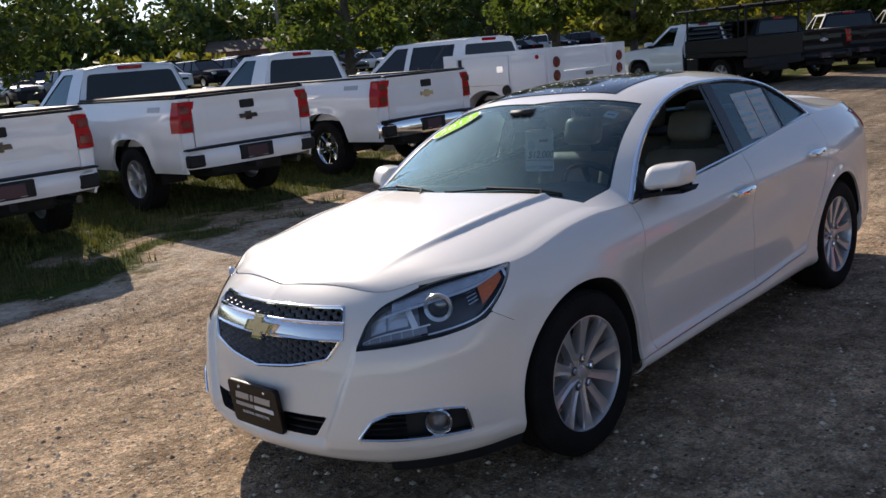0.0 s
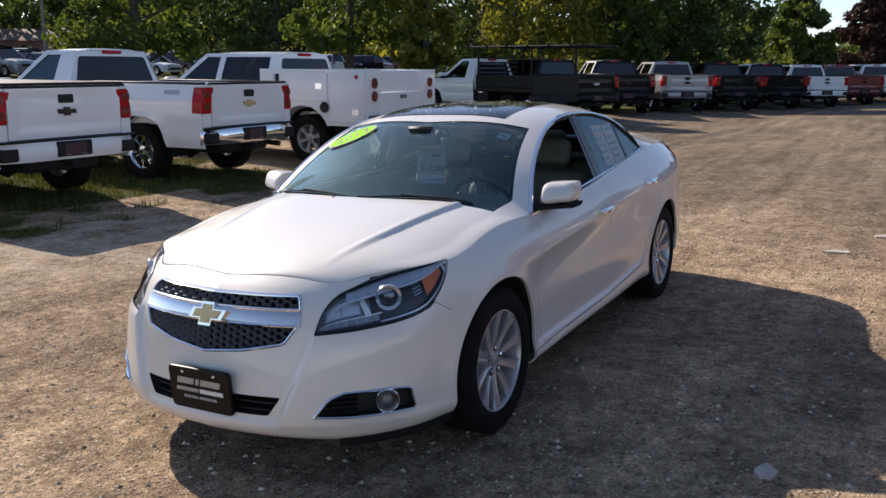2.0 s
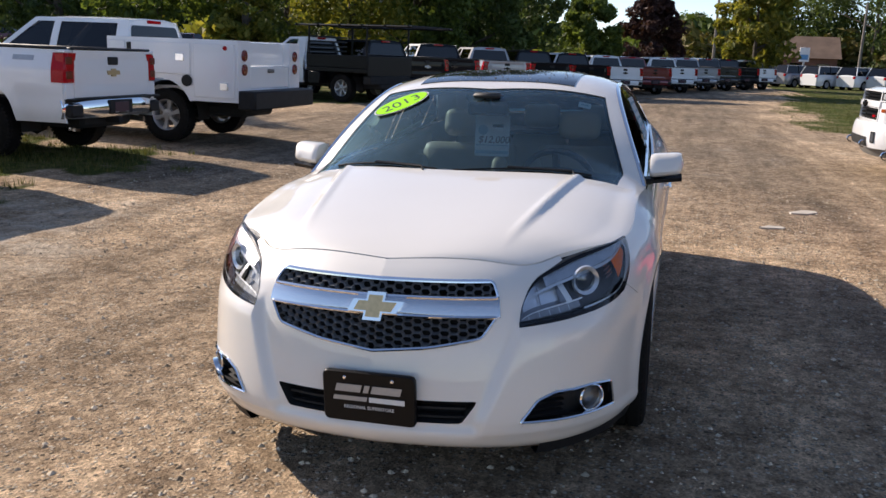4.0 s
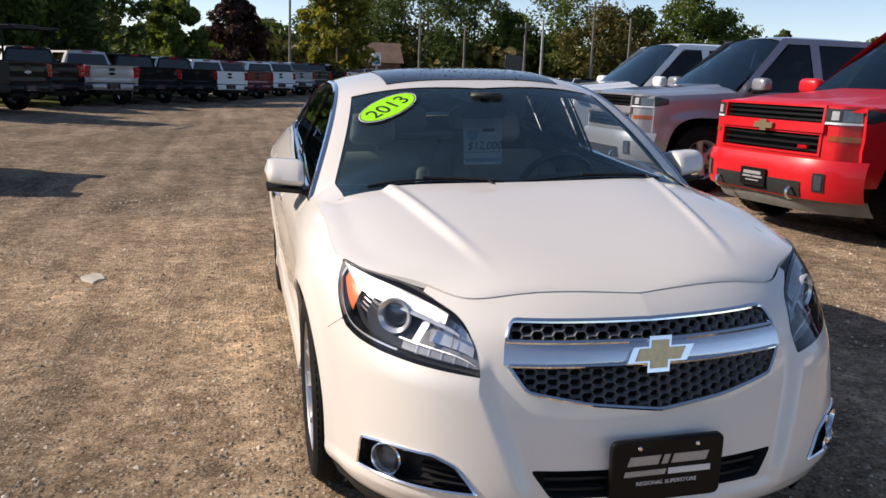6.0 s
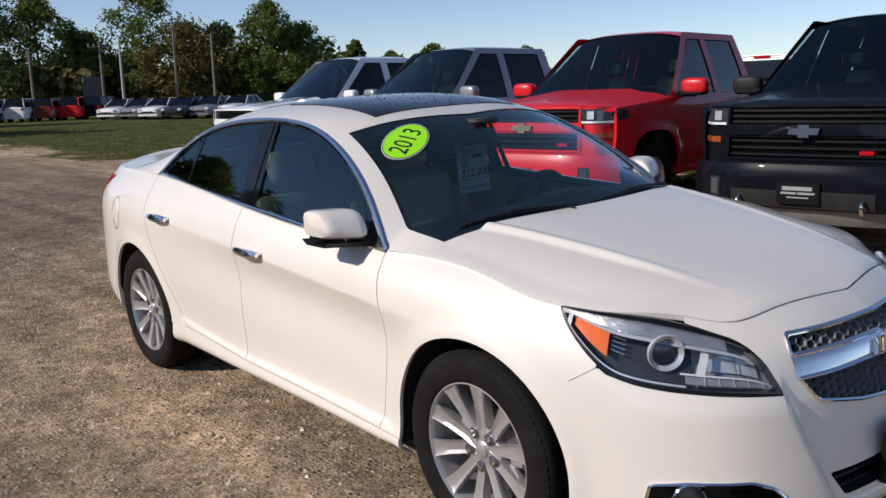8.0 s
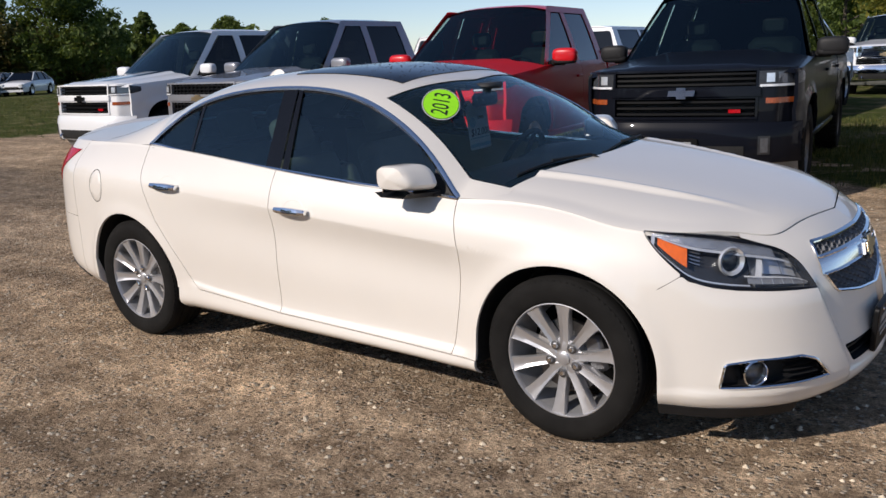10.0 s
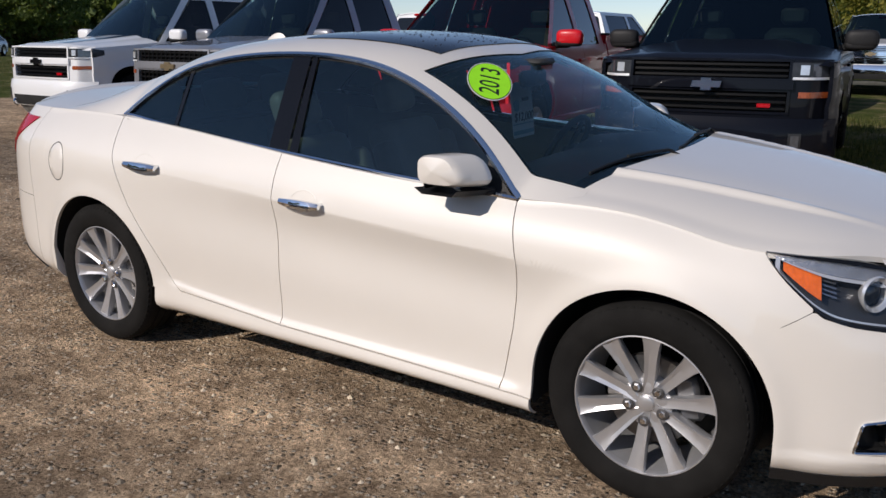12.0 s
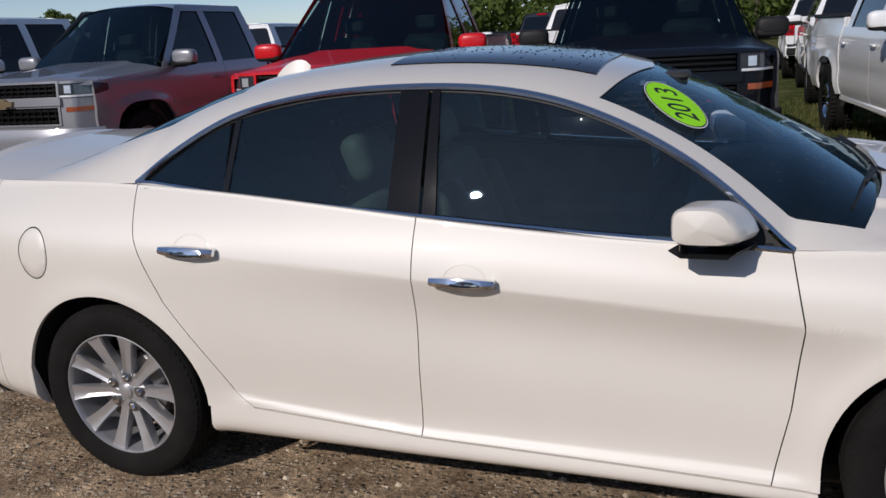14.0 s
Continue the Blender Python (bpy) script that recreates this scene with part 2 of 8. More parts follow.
# ---- building helpers ----
class Geo:
    """Vertices and faces gathered from simple shapes."""

    def __init__(self):
        self.v, self.f, self.n = [], [], 0

    def add(self, verts, faces):
        verts = np.asarray(verts, float).reshape(-1, 3)
        self.v.append(verts)
        self.f += [tuple(i + self.n for i in face) for face in faces]
        self.n += len(verts)
        return self

    def grid(self, p, flip=False, close=False):
        """A sheet from an array of nu x nv points."""
        nu, nv = p.shape[:2]
        faces = []
        for i in range(nu - 1 + (1 if close else 0)):
            for j in range(nv - 1):
                a, b = i * nv + j, ((i + 1) % nu) * nv + j
                face = (a, b, b + 1, a + 1)
                faces.append(face[::-1] if flip else face)
        return self.add(p.reshape(-1, 3), faces)

    def rbox(self, lo, hi, r=0.01, m=None):
        """A box with chamfered edges."""
        lo, hi = np.minimum(lo, hi), np.maximum(lo, hi)
        r = min(r, 0.49 * float((hi - lo).min()))
        verts, index = [], {}
        for corner in np.ndindex(2, 2, 2):
            for axis in range(3):
                p = [hi[k] - (0 if k == axis else r) if corner[k] else lo[k] + (0 if k == axis else r) for k in range(3)]
                index[(*corner, axis)] = len(verts)
                verts.append(p)
        ring = ((0, 0), (1, 0), (1, 1), (0, 1))
        faces = []
        for axis in range(3):
            o = [(axis + 1) % 3, (axis + 2) % 3]

            def key(side, a, b):
                c = [0, 0, 0]
                c[axis], c[o[0]], c[o[1]] = side, a, b
                return tuple(c)
            for side in (0, 1):
                face = [index[(*key(side, a, b), axis)] for a, b in ring]
                faces.append(tuple(face if side else face[::-1]))
            for a, b in ring:
                c0, c1 = key(0, a, b), key(1, a, b)
                face = [index[(*c0, o[0])], index[(*c1, o[0])], index[(*c1, o[1])], index[(*c0, o[1])]]
                faces.append(tuple(face if a != b else face[::-1]))
        for corner in np.ndindex(2, 2, 2):
            face = [index[(*corner, k)] for k in range(3)]
            faces.append(tuple(face if sum(corner) % 2 else face[::-1]))
        verts = np.array(verts)
        if m is not None:
            verts = np.array([m @ Vector(p) for p in verts])
        return self.add(verts, faces)

    def lathe(self, prof, n=32, m=None, close=False):
        """Profile of (radius, height) turned round the z axis."""
        a = np.linspace(0, 2 * np.pi, n, endpoint=False)
        prof = np.asarray(prof, float)
        p = np.stack([np.cos(a)[:, None] * prof[None, :, 0], np.sin(a)[:, None] * prof[None, :, 0],
                      np.ones(n)[:, None] * prof[None, :, 1]], -1)
        if m is not None:
            p = np.array([m @ Vector(q) for q in p.reshape(-1, 3)]).reshape(p.shape)
        return self.grid(p, False, True)

    def blob(self, c, half, e=0.55, n=18):
        """A box-like rounded lump; e: 1 is an ellipsoid, less is squarer."""
        u, v = np.meshgrid(np.linspace(-np.pi / 2, np.pi / 2, n // 2 + 1), np.linspace(0, 2 * np.pi, n, endpoint=False), indexing='ij')
        pw = lambda q: np.sign(q) * np.abs(q) ** e
        p = np.stack([pw(np.cos(u)) * pw(np.cos(v)), pw(np.cos(u)) * pw(np.sin(v)), pw(np.sin(u))], -1) * half + np.asarray(c)
        return self.grid(p.transpose(1, 0, 2), False, True)

    def tube(self, pts, r, n=8, cap=True):
        pts = np.asarray(pts, float)
        rr = np.ones(len(pts)) * r
        rings, up = [], None
        for i in range(len(pts)):
            d = pts[min(i + 1, len(pts) - 1)] - pts[max(i - 1, 0)]
            d = d / (np.linalg.norm(d) + 1e-9)
            if up is None:
                up = np.array([0, 0, 1.0]) if abs(d[2]) < 0.9 else np.array([1.0, 0, 0])
            side = np.cross(d, up)
            side /= np.linalg.norm(side) + 1e-9
            up = np.cross(side, d)
            a = np.linspace(0, 2 * np.pi, n, endpoint=False)
            rings.append(pts[i] + rr[i] * (np.cos(a)[:, None] * side + np.sin(a)[:, None] * up))
        base = self.n
        self.grid(np.array(rings).transpose(1, 0, 2), True, True)
        if cap:
            k = len(pts)
            self.f.append(tuple(base + j * k for j in range(n))[::-1])
            self.f.append(tuple(base + j * k + k - 1 for j in range(n)))
        return self

    def prism(self, poly, lo, hi, axis=2, r=0.0):
        """A polygon of (a, b), given on the two other axes in order, drawn out along an axis. r: rounds both rims."""
        poly = np.asarray(poly, float)
        n = len(poly)
        if r > 0:
            mid = poly.mean(0)
            d = np.linalg.norm(poly - mid, axis=1, keepdims=True)
            inner = mid + (poly - mid) * (1 - r / d)
            s = 1 if hi > lo else -1
            layers = [(inner, lo), (poly, lo + s * r), (poly, hi - s * r), (inner, hi)]
        else:
            layers = [(poly, lo), (poly, hi)]
        o = [k for k in range(3) if k != axis]
        verts = []
        for q, h in layers:
            for ab in q:
                p = [0, 0, 0]
                p[axis], p[o[0]], p[o[1]] = h, ab[0], ab[1]
                verts.append(p)
        faces = [tuple(range(n))[::-1], tuple((len(layers) - 1) * n + i for i in range(n))]
        for k in range(len(layers) - 1):
            faces += [(k * n + i, k * n + (i + 1) % n, (k + 1) * n + (i + 1) % n, (k + 1) * n + i) for i in range(n)]
        return self.add(verts, faces)

    def moved(self, m):
        g = Geo()
        g.v = [np.array([m @ Vector(p) for p in v]) for v in self.v]
        g.f, g.n = list(self.f), self.n
        return g

    def flipped_y(self):
        g = Geo()
        g.v = [v * (1, -1, 1) for v in self.v]
        g.f, g.n = [f[::-1] for f in self.f], self.n
        return g

    def mesh(self, name, material, angle=38.0):
        me = bpy.data.meshes.new(name)
        me.from_pydata(np.concatenate(self.v).tolist(), [], self.f)
        me.materials.append(material)
        bm = bmesh.new()
        bm.from_mesh(me)
        if self.n < 9000:
            bmesh.ops.remove_doubles(bm, verts=bm.verts, dist=2e-5)
        bmesh.ops.recalc_face_normals(bm, faces=bm.faces)
        bm.to_mesh(me)
        bm.free()
        me.shade_smooth()
        me.set_sharp_from_angle(angle=radians(angle))
        return me


def part(name, geo, material, parent, label="", angle=38.0):
    ob = new(name, geo.mesh(name, material, angle))
    if parent is not None:
        ob.parent = parent
    if label:
        ob["label"] = label
    return ob


def thing(name, label, category, m=None, group="", kind=""):
    ob = new(name)
    ob.empty_display_size = 0.2
    if m is not None:
        ob.matrix_basis = m
    return tagged(ob, label, category, group, kind)


def single(name, geo, material, label, category, m=None, group="", kind="", angle=38.0):
    ob = new(name, geo.mesh(name, material, angle))
    if m is not None:
        ob.matrix_basis = m
    return tagged(ob, label, category, group, kind)


def shared(name, me, parent, m=None):
    ob = new(name, me)
    ob.parent = parent
    if m is not None:
        ob.matrix_basis = m
    return ob


def words(name, text, size, material, parent, m, label="", thick=0.0006, shear=0.0):
    """Lettering in the built-in font, turned into a mesh; it lies in its own x, y plane, centred."""
    cu = bpy.data.curves.new(name, 'FONT')
    cu.body, cu.size, cu.extrude, cu.shear = text, size, thick, shear
    cu.align_x, cu.align_y = 'CENTER', 'CENTER'
    tmp = new(name, cu)
    bpy.context.view_layer.update()
    me = bpy.data.meshes.new_from_object(tmp.evaluated_get(bpy.context.evaluated_depsgraph_get()))
    bpy.data.objects.remove(tmp)
    me.materials.clear()
    me.materials.append(material)
    ob = new(name, me)
    ob.parent = parent
    ob.matrix_basis = m
    if label:
        ob["label"] = label
    return ob


# ---- curves and surfaces of the sedan ----
# Local frame: +x ahead, +y the driver's side, z up, the middle of the wheelbase on the ground at the origin.
def spline(xs, ys):
    """A natural cubic through the given values."""
    xs, ys = np.asarray(xs, float), np.asarray(ys, float)
    n, h = len(xs), np.diff(xs)
    a = np.eye(n)
    rhs = np.zeros(n)
    for i in range(1, n - 1):
        a[i, i - 1:i + 2] = h[i - 1], 2 * (h[i - 1] + h[i]), h[i]
        rhs[i] = 3 * ((ys[i + 1] - ys[i]) / h[i] - (ys[i] - ys[i - 1]) / h[i - 1])
    c = np.linalg.solve(a, rhs)

    def f(x):
        x = np.asarray(x, float)
        k = np.clip(np.searchsorted(xs, x) - 1, 0, n - 2)
        d, hh = x - xs[k], h[k]
        b = (ys[k + 1] - ys[k]) / hh - hh * (2 * c[k] + c[k + 1]) / 3
        return ys[k] + d * (b + d * (c[k] + d * (c[k + 1] - c[k]) / (3 * hh)))
    return f


PLAN_X = [2.345, 2.325, 2.275, 2.19, 2.06, 1.86, 1.6, 1.3685, 0.9, 0.4, -0.2, -0.8, -1.3685, -1.75, -2.05, -2.28, -2.41, -2.47, -2.485]
PLAN_Y = [0.0, 0.22, 0.42, 0.585, 0.722, 0.836, 0.897, 0.915, 0.921, 0.922, 0.925, 0.925, 0.92, 0.895, 0.845, 0.74, 0.55, 0.3, 0.0]
PLAN_S = np.concatenate([[0], np.cumsum(np.hypot(np.diff(PLAN_X), np.diff(PLAN_Y)))])
plan_x, plan_y = spline(PLAN_S, PLAN_X), spline(PLAN_S, PLAN_Y)
STATIONS = PLAN_S[[0, 2, 3, 4, 5, 6, 7, 8, 10, 12, 14, 16, 18]]
RAIL_Z = [
    [0.20, 0.20, 0.20, 0.205, 0.21, 0.215, 0.20, 0.20, 0.215, 0.23, 0.26, 0.29, 0.29],
    [0.25, 0.25, 0.25, 0.255, 0.26, 0.265, 0.25, 0.245, 0.265, 0.28, 0.32, 0.36, 0.36],
    [0.36, 0.36, 0.36, 0.36, 0.36, 0.36, 0.35, 0.34, 0.36, 0.38, 0.42, 0.46, 0.46],
    [0.50, 0.50, 0.50, 0.50, 0.505, 0.51, 0.53, 0.55, 0.57, 0.58, 0.60, 0.62, 0.62],
    [0.63, 0.63, 0.63, 0.64, 0.66, 0.68, 0.71, 0.75, 0.78, 0.80, 0.81, 0.80, 0.80],
    [0.75, 0.75, 0.735, 0.755, 0.775, 0.79, 0.835, 0.865, 0.915, 0.95, 0.96, 0.95, 0.95],
    [0.831, 0.831, 0.817, 0.838, 0.856, 0.872, 0.918, 0.945, 1.015, 1.10, 1.098, 1.100, 1.098]]
RAIL_IN = [
    [0.07, 0.065, 0.058, 0.05, 0.05, 0.05, 0.06, 0.075, 0.08, 0.07, 0.06, 0.06, 0.06],
    [0.005, 0.005, 0.008, 0.01, 0.012, 0.015, 0.02, 0.028, 0.028, 0.02, 0.015, 0.015, 0.015],
    [0.0, 0.0, 0.002, 0.004, 0.006, 0.010, 0.022, 0.042, 0.042, 0.020, 0.0, 0.0, 0.0],
    [0.022, 0.022, 0.019, 0.015, 0.010, 0.008, 0.010, 0.022, 0.022, 0.008, 0.004, 0.0, 0.0],
    [0.050, 0.050, 0.043, 0.036, 0.022, 0.012, 0.006, 0.008, 0.006, 0.0, 0.010, 0.02, 0.02],
    [0.097, 0.103, 0.092, 0.090, 0.060, 0.038, 0.032, 0.030, 0.030, 0.030, 0.040, 0.05, 0.05],
    [0.195, 0.200, 0.175, 0.180, 0.122, 0.090, 0.104, 0.092, 0.088, 0.150, 0.155, 0.13, 0.11]]
rail_z = [spline(STATIONS, z) for z in RAIL_Z]
rail_in = [spline(STATIONS, d) for d in RAIL_IN]
S_END = PLAN_S[-1]
S_TAB = np.linspace(0, S_END, 1601)
V_TAB = np.linspace(0, 6, 121)
WHEELS_X, HUB_Z, ARCH_R = (1.3685, -1.3685), 0.337, 0.392
knots = np.arange(7.0)


def _across(values):
    """Spline across the seven rails for many stations at once: values 7 x n gives 121 x n."""
    a = np.eye(7)
    for i in range(1, 6):
        a[i, i - 1:i + 2] = 1, 4, 1
    rhs = np.zeros_like(values)
    rhs[1:-1] = 3 * (values[2:] - 2 * values[1:-1] + values[:-2])
    c = np.linalg.solve(a, rhs)
    k = np.clip(V_TAB.astype(int), 0, 5)
    d = (V_TAB - k)[:, None]
    b = values[k + 1] - values[k] - (2 * c[k] + c[k + 1]) / 3
    return values[k] + d * (b + d * (c[k] + d * (c[k + 1] - c[k]) / 3))


PX, PY = plan_x(S_TAB), plan_y(S_TAB)
TX, TY = np.gradient(PX, S_TAB), np.gradient(PY, S_TAB)
TX[0], TX[-1] = 0.0, 0.0
LEN = np.hypot(TX, TY)
NX, NY = TY / LEN, -TX / LEN
Z_TAB = _across(np.array([f(S_TAB) for f in rail_z]))
IN_TAB = _across(np.array([f(S_TAB) for f in rail_in]))


def ease(a, b, x):
    t = min(1.0, max(0.0, (x - a) / (b - a)))
    return t * t * (3 - 2 * t)


def body(s, z, out=0.0):
    """A place on the sedan's flank or ends: s runs along the outline from the middle of the nose, z is the height."""
    s, z, out = np.broadcast_arrays(np.asarray(s, float), np.asarray(z, float), np.asarray(out, float))
    sf = np.clip(s / S_END * 1600, 0, 1599.999)
    i = sf.astype(int)
    w = sf - i
    res = np.zeros(s.shape + (3,))
    flat = res.reshape(-1, 3)
    for k, (ii, ww, zz, oo, sv) in enumerate(zip(i.ravel(), w.ravel(), z.ravel(), out.ravel(), s.ravel())):
        column = Z_TAB[:, ii] * (1 - ww) + Z_TAB[:, ii + 1] * ww
        inset = np.interp(zz, column, IN_TAB[:, ii] * (1 - ww) + IN_TAB[:, ii + 1] * ww)
        nx, ny = NX[ii] * (1 - ww) + NX[ii + 1] * ww, NY[ii] * (1 - ww) + NY[ii + 1] * ww
        px, py = PX[ii] * (1 - ww) + PX[ii + 1] * ww, PY[ii] * (1 - ww) + PY[ii + 1] * ww
        far = oo - inset
        if abs(py) > 0.8:          # the crease that runs back from the front wing over the doors
            zc = 0.761 + 0.072 * (0.92 - px)
            fade = max(0.0, min(1.0, (1.25 - px) / 0.4)) * max(0.0, min(1.0, (px + 1.3) / 1.3))
            d = zz - zc
            far -= fade * (0.06 if d > 0 else 0.40) * (math.sqrt(d * d + 0.000004) - 0.002) * math.exp(-(d / (0.10 if d > 0 else 0.19)) ** 2)
            zl = 0.300 + 0.02 * max(0.0, 0.9 - px) + 0.075 * max(0.0, -0.1 - px) ** 1.5 + 0.014   # the ledge low on the doors
            fade = ease(0.98, 0.86, px) * ease(-0.97, -0.86, px)
            d = zl - zz
            far += fade * 0.011 * ease(-0.002, 0.026, d) * ease(0.16, 0.07, d)
        if sv < 1.25:              # the bumper's corners stand proud of its middle, and its lower edge forms a chin
            sc = 0.372 + 0.13 * min(1.0, max(0.0, (zz - 0.32) / 0.30))
            far += 0.027 * ease(sc - 0.018, sc + 0.018, sv) * ease(1.10, 0.62, sv) * ease(0.70, 0.60, zz) * ease(0.255, 0.31, zz)
            far += 0.014 * ease(0.30, 0.278, zz) * ease(1.25, 0.95, sv)
        for wx in WHEELS_X:        # a soft lip round the wheel arches
            r = math.hypot(px - wx, zz - HUB_Z)
            if abs(py) > 0.7 and r < 0.7:
                far += 0.012 * math.exp(-((r - ARCH_R) / 0.05) ** 2)
        flat[k] = px + nx * far, py + ny * far, zz
    return res


def s_at_x(x):
    """Outline station of the flank at that x."""
    return np.interp(-np.asarray(x, float), -PX, S_TAB)


def s_at_y(y):
    """Outline station of the nose at that half width."""
    k = int(np.argmax(PY > 0.9))
    return np.interp(np.asarray(y, float), PY[:k], S_TAB[:k])


def top_z(s):
    return np.interp(s, S_TAB, Z_TAB[-1])


def low_z(s):
    return np.interp(s, S_TAB, Z_TAB[0])


# the edge of the roof: the upper line of the side windows, running on into the pillars' feet
DLO_X = [-1.245, -1.16, -1.06, -0.92, -0.74, -0.52, -0.28, 0.0, 0.22, 0.40, 0.57, 0.72, 0.88]
DLO_Z = [1.10, 1.165, 1.228, 1.298, 1.348, 1.377, 1.387, 1.375, 1.336, 1.274, 1.190, 1.088, 0.945]
dlo_top = spline(DLO_X, DLO_Z)
roof_mid = spline([-2.0, -1.85, -1.75, -1.4, -1.0, -0.7, -0.3, 0.1, 0.43, 0.7, 0.95, 1.2, 1.3],
                  [1.09, 1.105, 1.135, 1.272, 1.398, 1.441, 1.459, 1.437, 1.372, 1.260, 1.130, 0.988, 0.93])


def glass_y(z):
    """Half width of the side glass at a height."""
    return 0.842 - 0.465 * (z - 0.93) + 0.10 * (z - 0.93) * (1.38 - z)


def belt_z(x):
    return np.interp(x, [-1.245, -1.18, -0.82, -0.2, 0.33, 0.67, 0.88], [1.10, 1.097, 1.055, 1.008, 0.970, 0.952, 0.94])


def roof_edge(x):
    """Half width and height of the roof's edge at x."""
    x = np.asarray(x, float)
    z = dlo_top(np.clip(x, -1.245, 0.88))
    y = glass_y(z)
    s = s_at_x(x)
    top = body(s, top_z(s))
    wb = np.clip((-1.245 - x) / 0.12, 0, 1)
    wf = np.clip((x - 0.88) / 0.14, 0, 1)
    w = np.maximum(wb, wf)
    w = w * w * (3 - 2 * w)
    return y * (1 - w) + np.abs(top[..., 1]) * w, z * (1 - w) + top[..., 2] * w


def roof(x, q):
    """A place on the upper body: q runs from 0 at the edge to 1 on the middle line."""
    x, q = np.broadcast_arrays(np.asarray(x, float), np.asarray(q, float))
    y, z = roof_edge(x)
    rise = np.maximum(roof_mid(x) - z, 0.002)
    k = np.clip((x - 0.15) / 0.4, 0, 1)
    power = 3.4 - 1.0 * k * k * (3 - 2 * k)      # the windscreen is rounder than the roof
    return np.stack([x, y * (1 - q), z + rise * (1 - (1 - q) ** power)], -1)


# ---- the sedan ----
def smooth(a, b, x):
    t = np.clip((np.asarray(x, float) - a) / (b - a), 0, 1)
    return t * t * (3 - 2 * t)


def arch_z(s):
    """Lower edge of the flank: the sill, or the wheel arch above it."""
    x = np.interp(s, S_TAB, PX)
    z = low_z(s)
    for wx in WHEELS_X:
        d = np.abs(x - wx)
        z = np.where(d < ARCH_R, np.maximum(z, HUB_Z + np.sqrt(np.maximum(ARCH_R ** 2 - d ** 2, 0))), z)
    return z


def skin(geo, sa, sb, za, zb, nu, nv, out=0.0, lip=0.014, flip=False, us=None):
    """A panel of the body between stations sa(z)..sb(z) and heights za(s)..zb(s), its rim turned inwards."""
    u = np.linspace(0, 1, nu) if us is None else us
    u, v = np.meshgrid(u, np.linspace(0, 1, nv), indexing='ij')
    z = np.full(u.shape, 0.6)
    for _ in range(5):
        s = sa(z) * (1 - u) + sb(z) * u
        z = za(s) * (1 - v) + zb(s) * v
    if lip:
        s, z = np.pad(s, 1, mode='edge'), np.pad(z, 1, mode='edge')
        p = body(s, z, out)
        q = body(s, z, out - lip)
        p[0], p[-1], p[:, 0], p[:, -1] = q[0], q[-1], q[:, 0], q[:, -1]
    else:
        p = body(s, z, out)
    geo.grid(p, flip)
    return geo


def true_normals(ob, side):
    """Shades a body panel by the slope of the surface itself, so that slim faces leave no marks."""
    me = ob.data
    co = np.zeros(len(me.vertices) * 3)
    me.vertices.foreach_get("co", co)
    co = co.reshape(-1, 3) * (1, side, 1)
    s, z, d = s_at_x(co[:, 0]), co[:, 2], 0.004
    n = np.cross(body(s + d, z) - body(s - d, z), body(s, z + d) - body(s, z - d))
    n /= np.linalg.norm(n, axis=1, keepdims=True)
    n *= np.where(n[:, 1:2] < 0, -1, 1)
    n = n * (1, side, 1)
    out = [None] * len(me.loops)
    for face in me.polygons:
        fn = np.array(face.normal)
        for k in face.loop_indices:
            v = n[me.loops[k].vertex_index]
            c = float(v @ fn)
            out[k] = tuple(v if c > 0.6 else -v if c < -0.6 else fn)
    me.normals_split_custom_set(out)


def const(c):
    return lambda q: np.full(np.shape(q), float(c))


def keyed(ks, vs):
    return lambda q: np.interp(q, ks, vs)


def both(geo):
    """The geometry and its mirror image."""
    g = Geo()
    f = geo.flipped_y()
    for part_geo in (geo, f):
        g.add(np.concatenate(part_geo.v), part_geo.f)
    return g


def dense(poly, step=0.012):
    poly = np.asarray(poly, float)
    out = []
    for a, b in zip(poly, np.roll(poly, -1, 0)):
        n = max(1, int(np.hypot(*(b - a)) / step))
        out += [a + (b - a) * k / n for k in range(n)]
    return np.array(out)


def rounded(poly, r=0.012, n=4):
    """A polygon with rounded corners."""
    poly = np.asarray(poly, float)
    out = []
    for k in range(len(poly)):
        p, a, b = poly[k], poly[k - 1], poly[(k + 1) % len(poly)]
        da, db = (a - p) / np.hypot(*(a - p)), (b - p) / np.hypot(*(b - p))
        rr = min(r, 0.45 * np.hypot(*(a - p)), 0.45 * np.hypot(*(b - p)))
        for t in np.linspace(0, 1, n + 1):
            out.append((1 - t) ** 2 * (p + da * rr) + 2 * t * (1 - t) * p + t * t * (p + db * rr))
    return np.array(out)


def inside(p, poly):
    x, y = p
    hit = False
    for (x0, y0), (x1, y1) in zip(poly, np.roll(poly, -1, 0)):
        if (y0 > y) != (y1 > y) and x < (x1 - x0) * (y - y0) / (y1 - y0) + x0:
            hit = not hit
    return hit


def pierced(s, z, faces, holes):
    """Takes the faces within the holes out of a sheet and draws the rims onto the holes' outlines."""
    s, z = s.copy(), z.copy()
    for poly in holes:
        lo, hi = poly.min(0) - 0.03, poly.max(0) + 0.03
        gone, kept = set(), []
        for f in faces:
            c = (s[list(f)].mean(), z[list(f)].mean())
            if lo[0] < c[0] < hi[0] and lo[1] < c[1] < hi[1] and inside(c, poly):
                gone.update(f)
            else:
                kept.append(f)
        rim = gone & {i for f in kept for i in f}
        a, b = poly, np.roll(poly, -1, 0)
        d = b - a
        for i in rim:
            p = np.array([s[i], z[i]])
            t = np.clip(((p - a) * d).sum(1) / ((d * d).sum(1) + 1e-12), 0, 1)
            q = a + t[:, None] * d
            k = np.argmin(((q - p) ** 2).sum(1))
            s[i], z[i] = q[k]
        faces = kept
    return s, z, faces


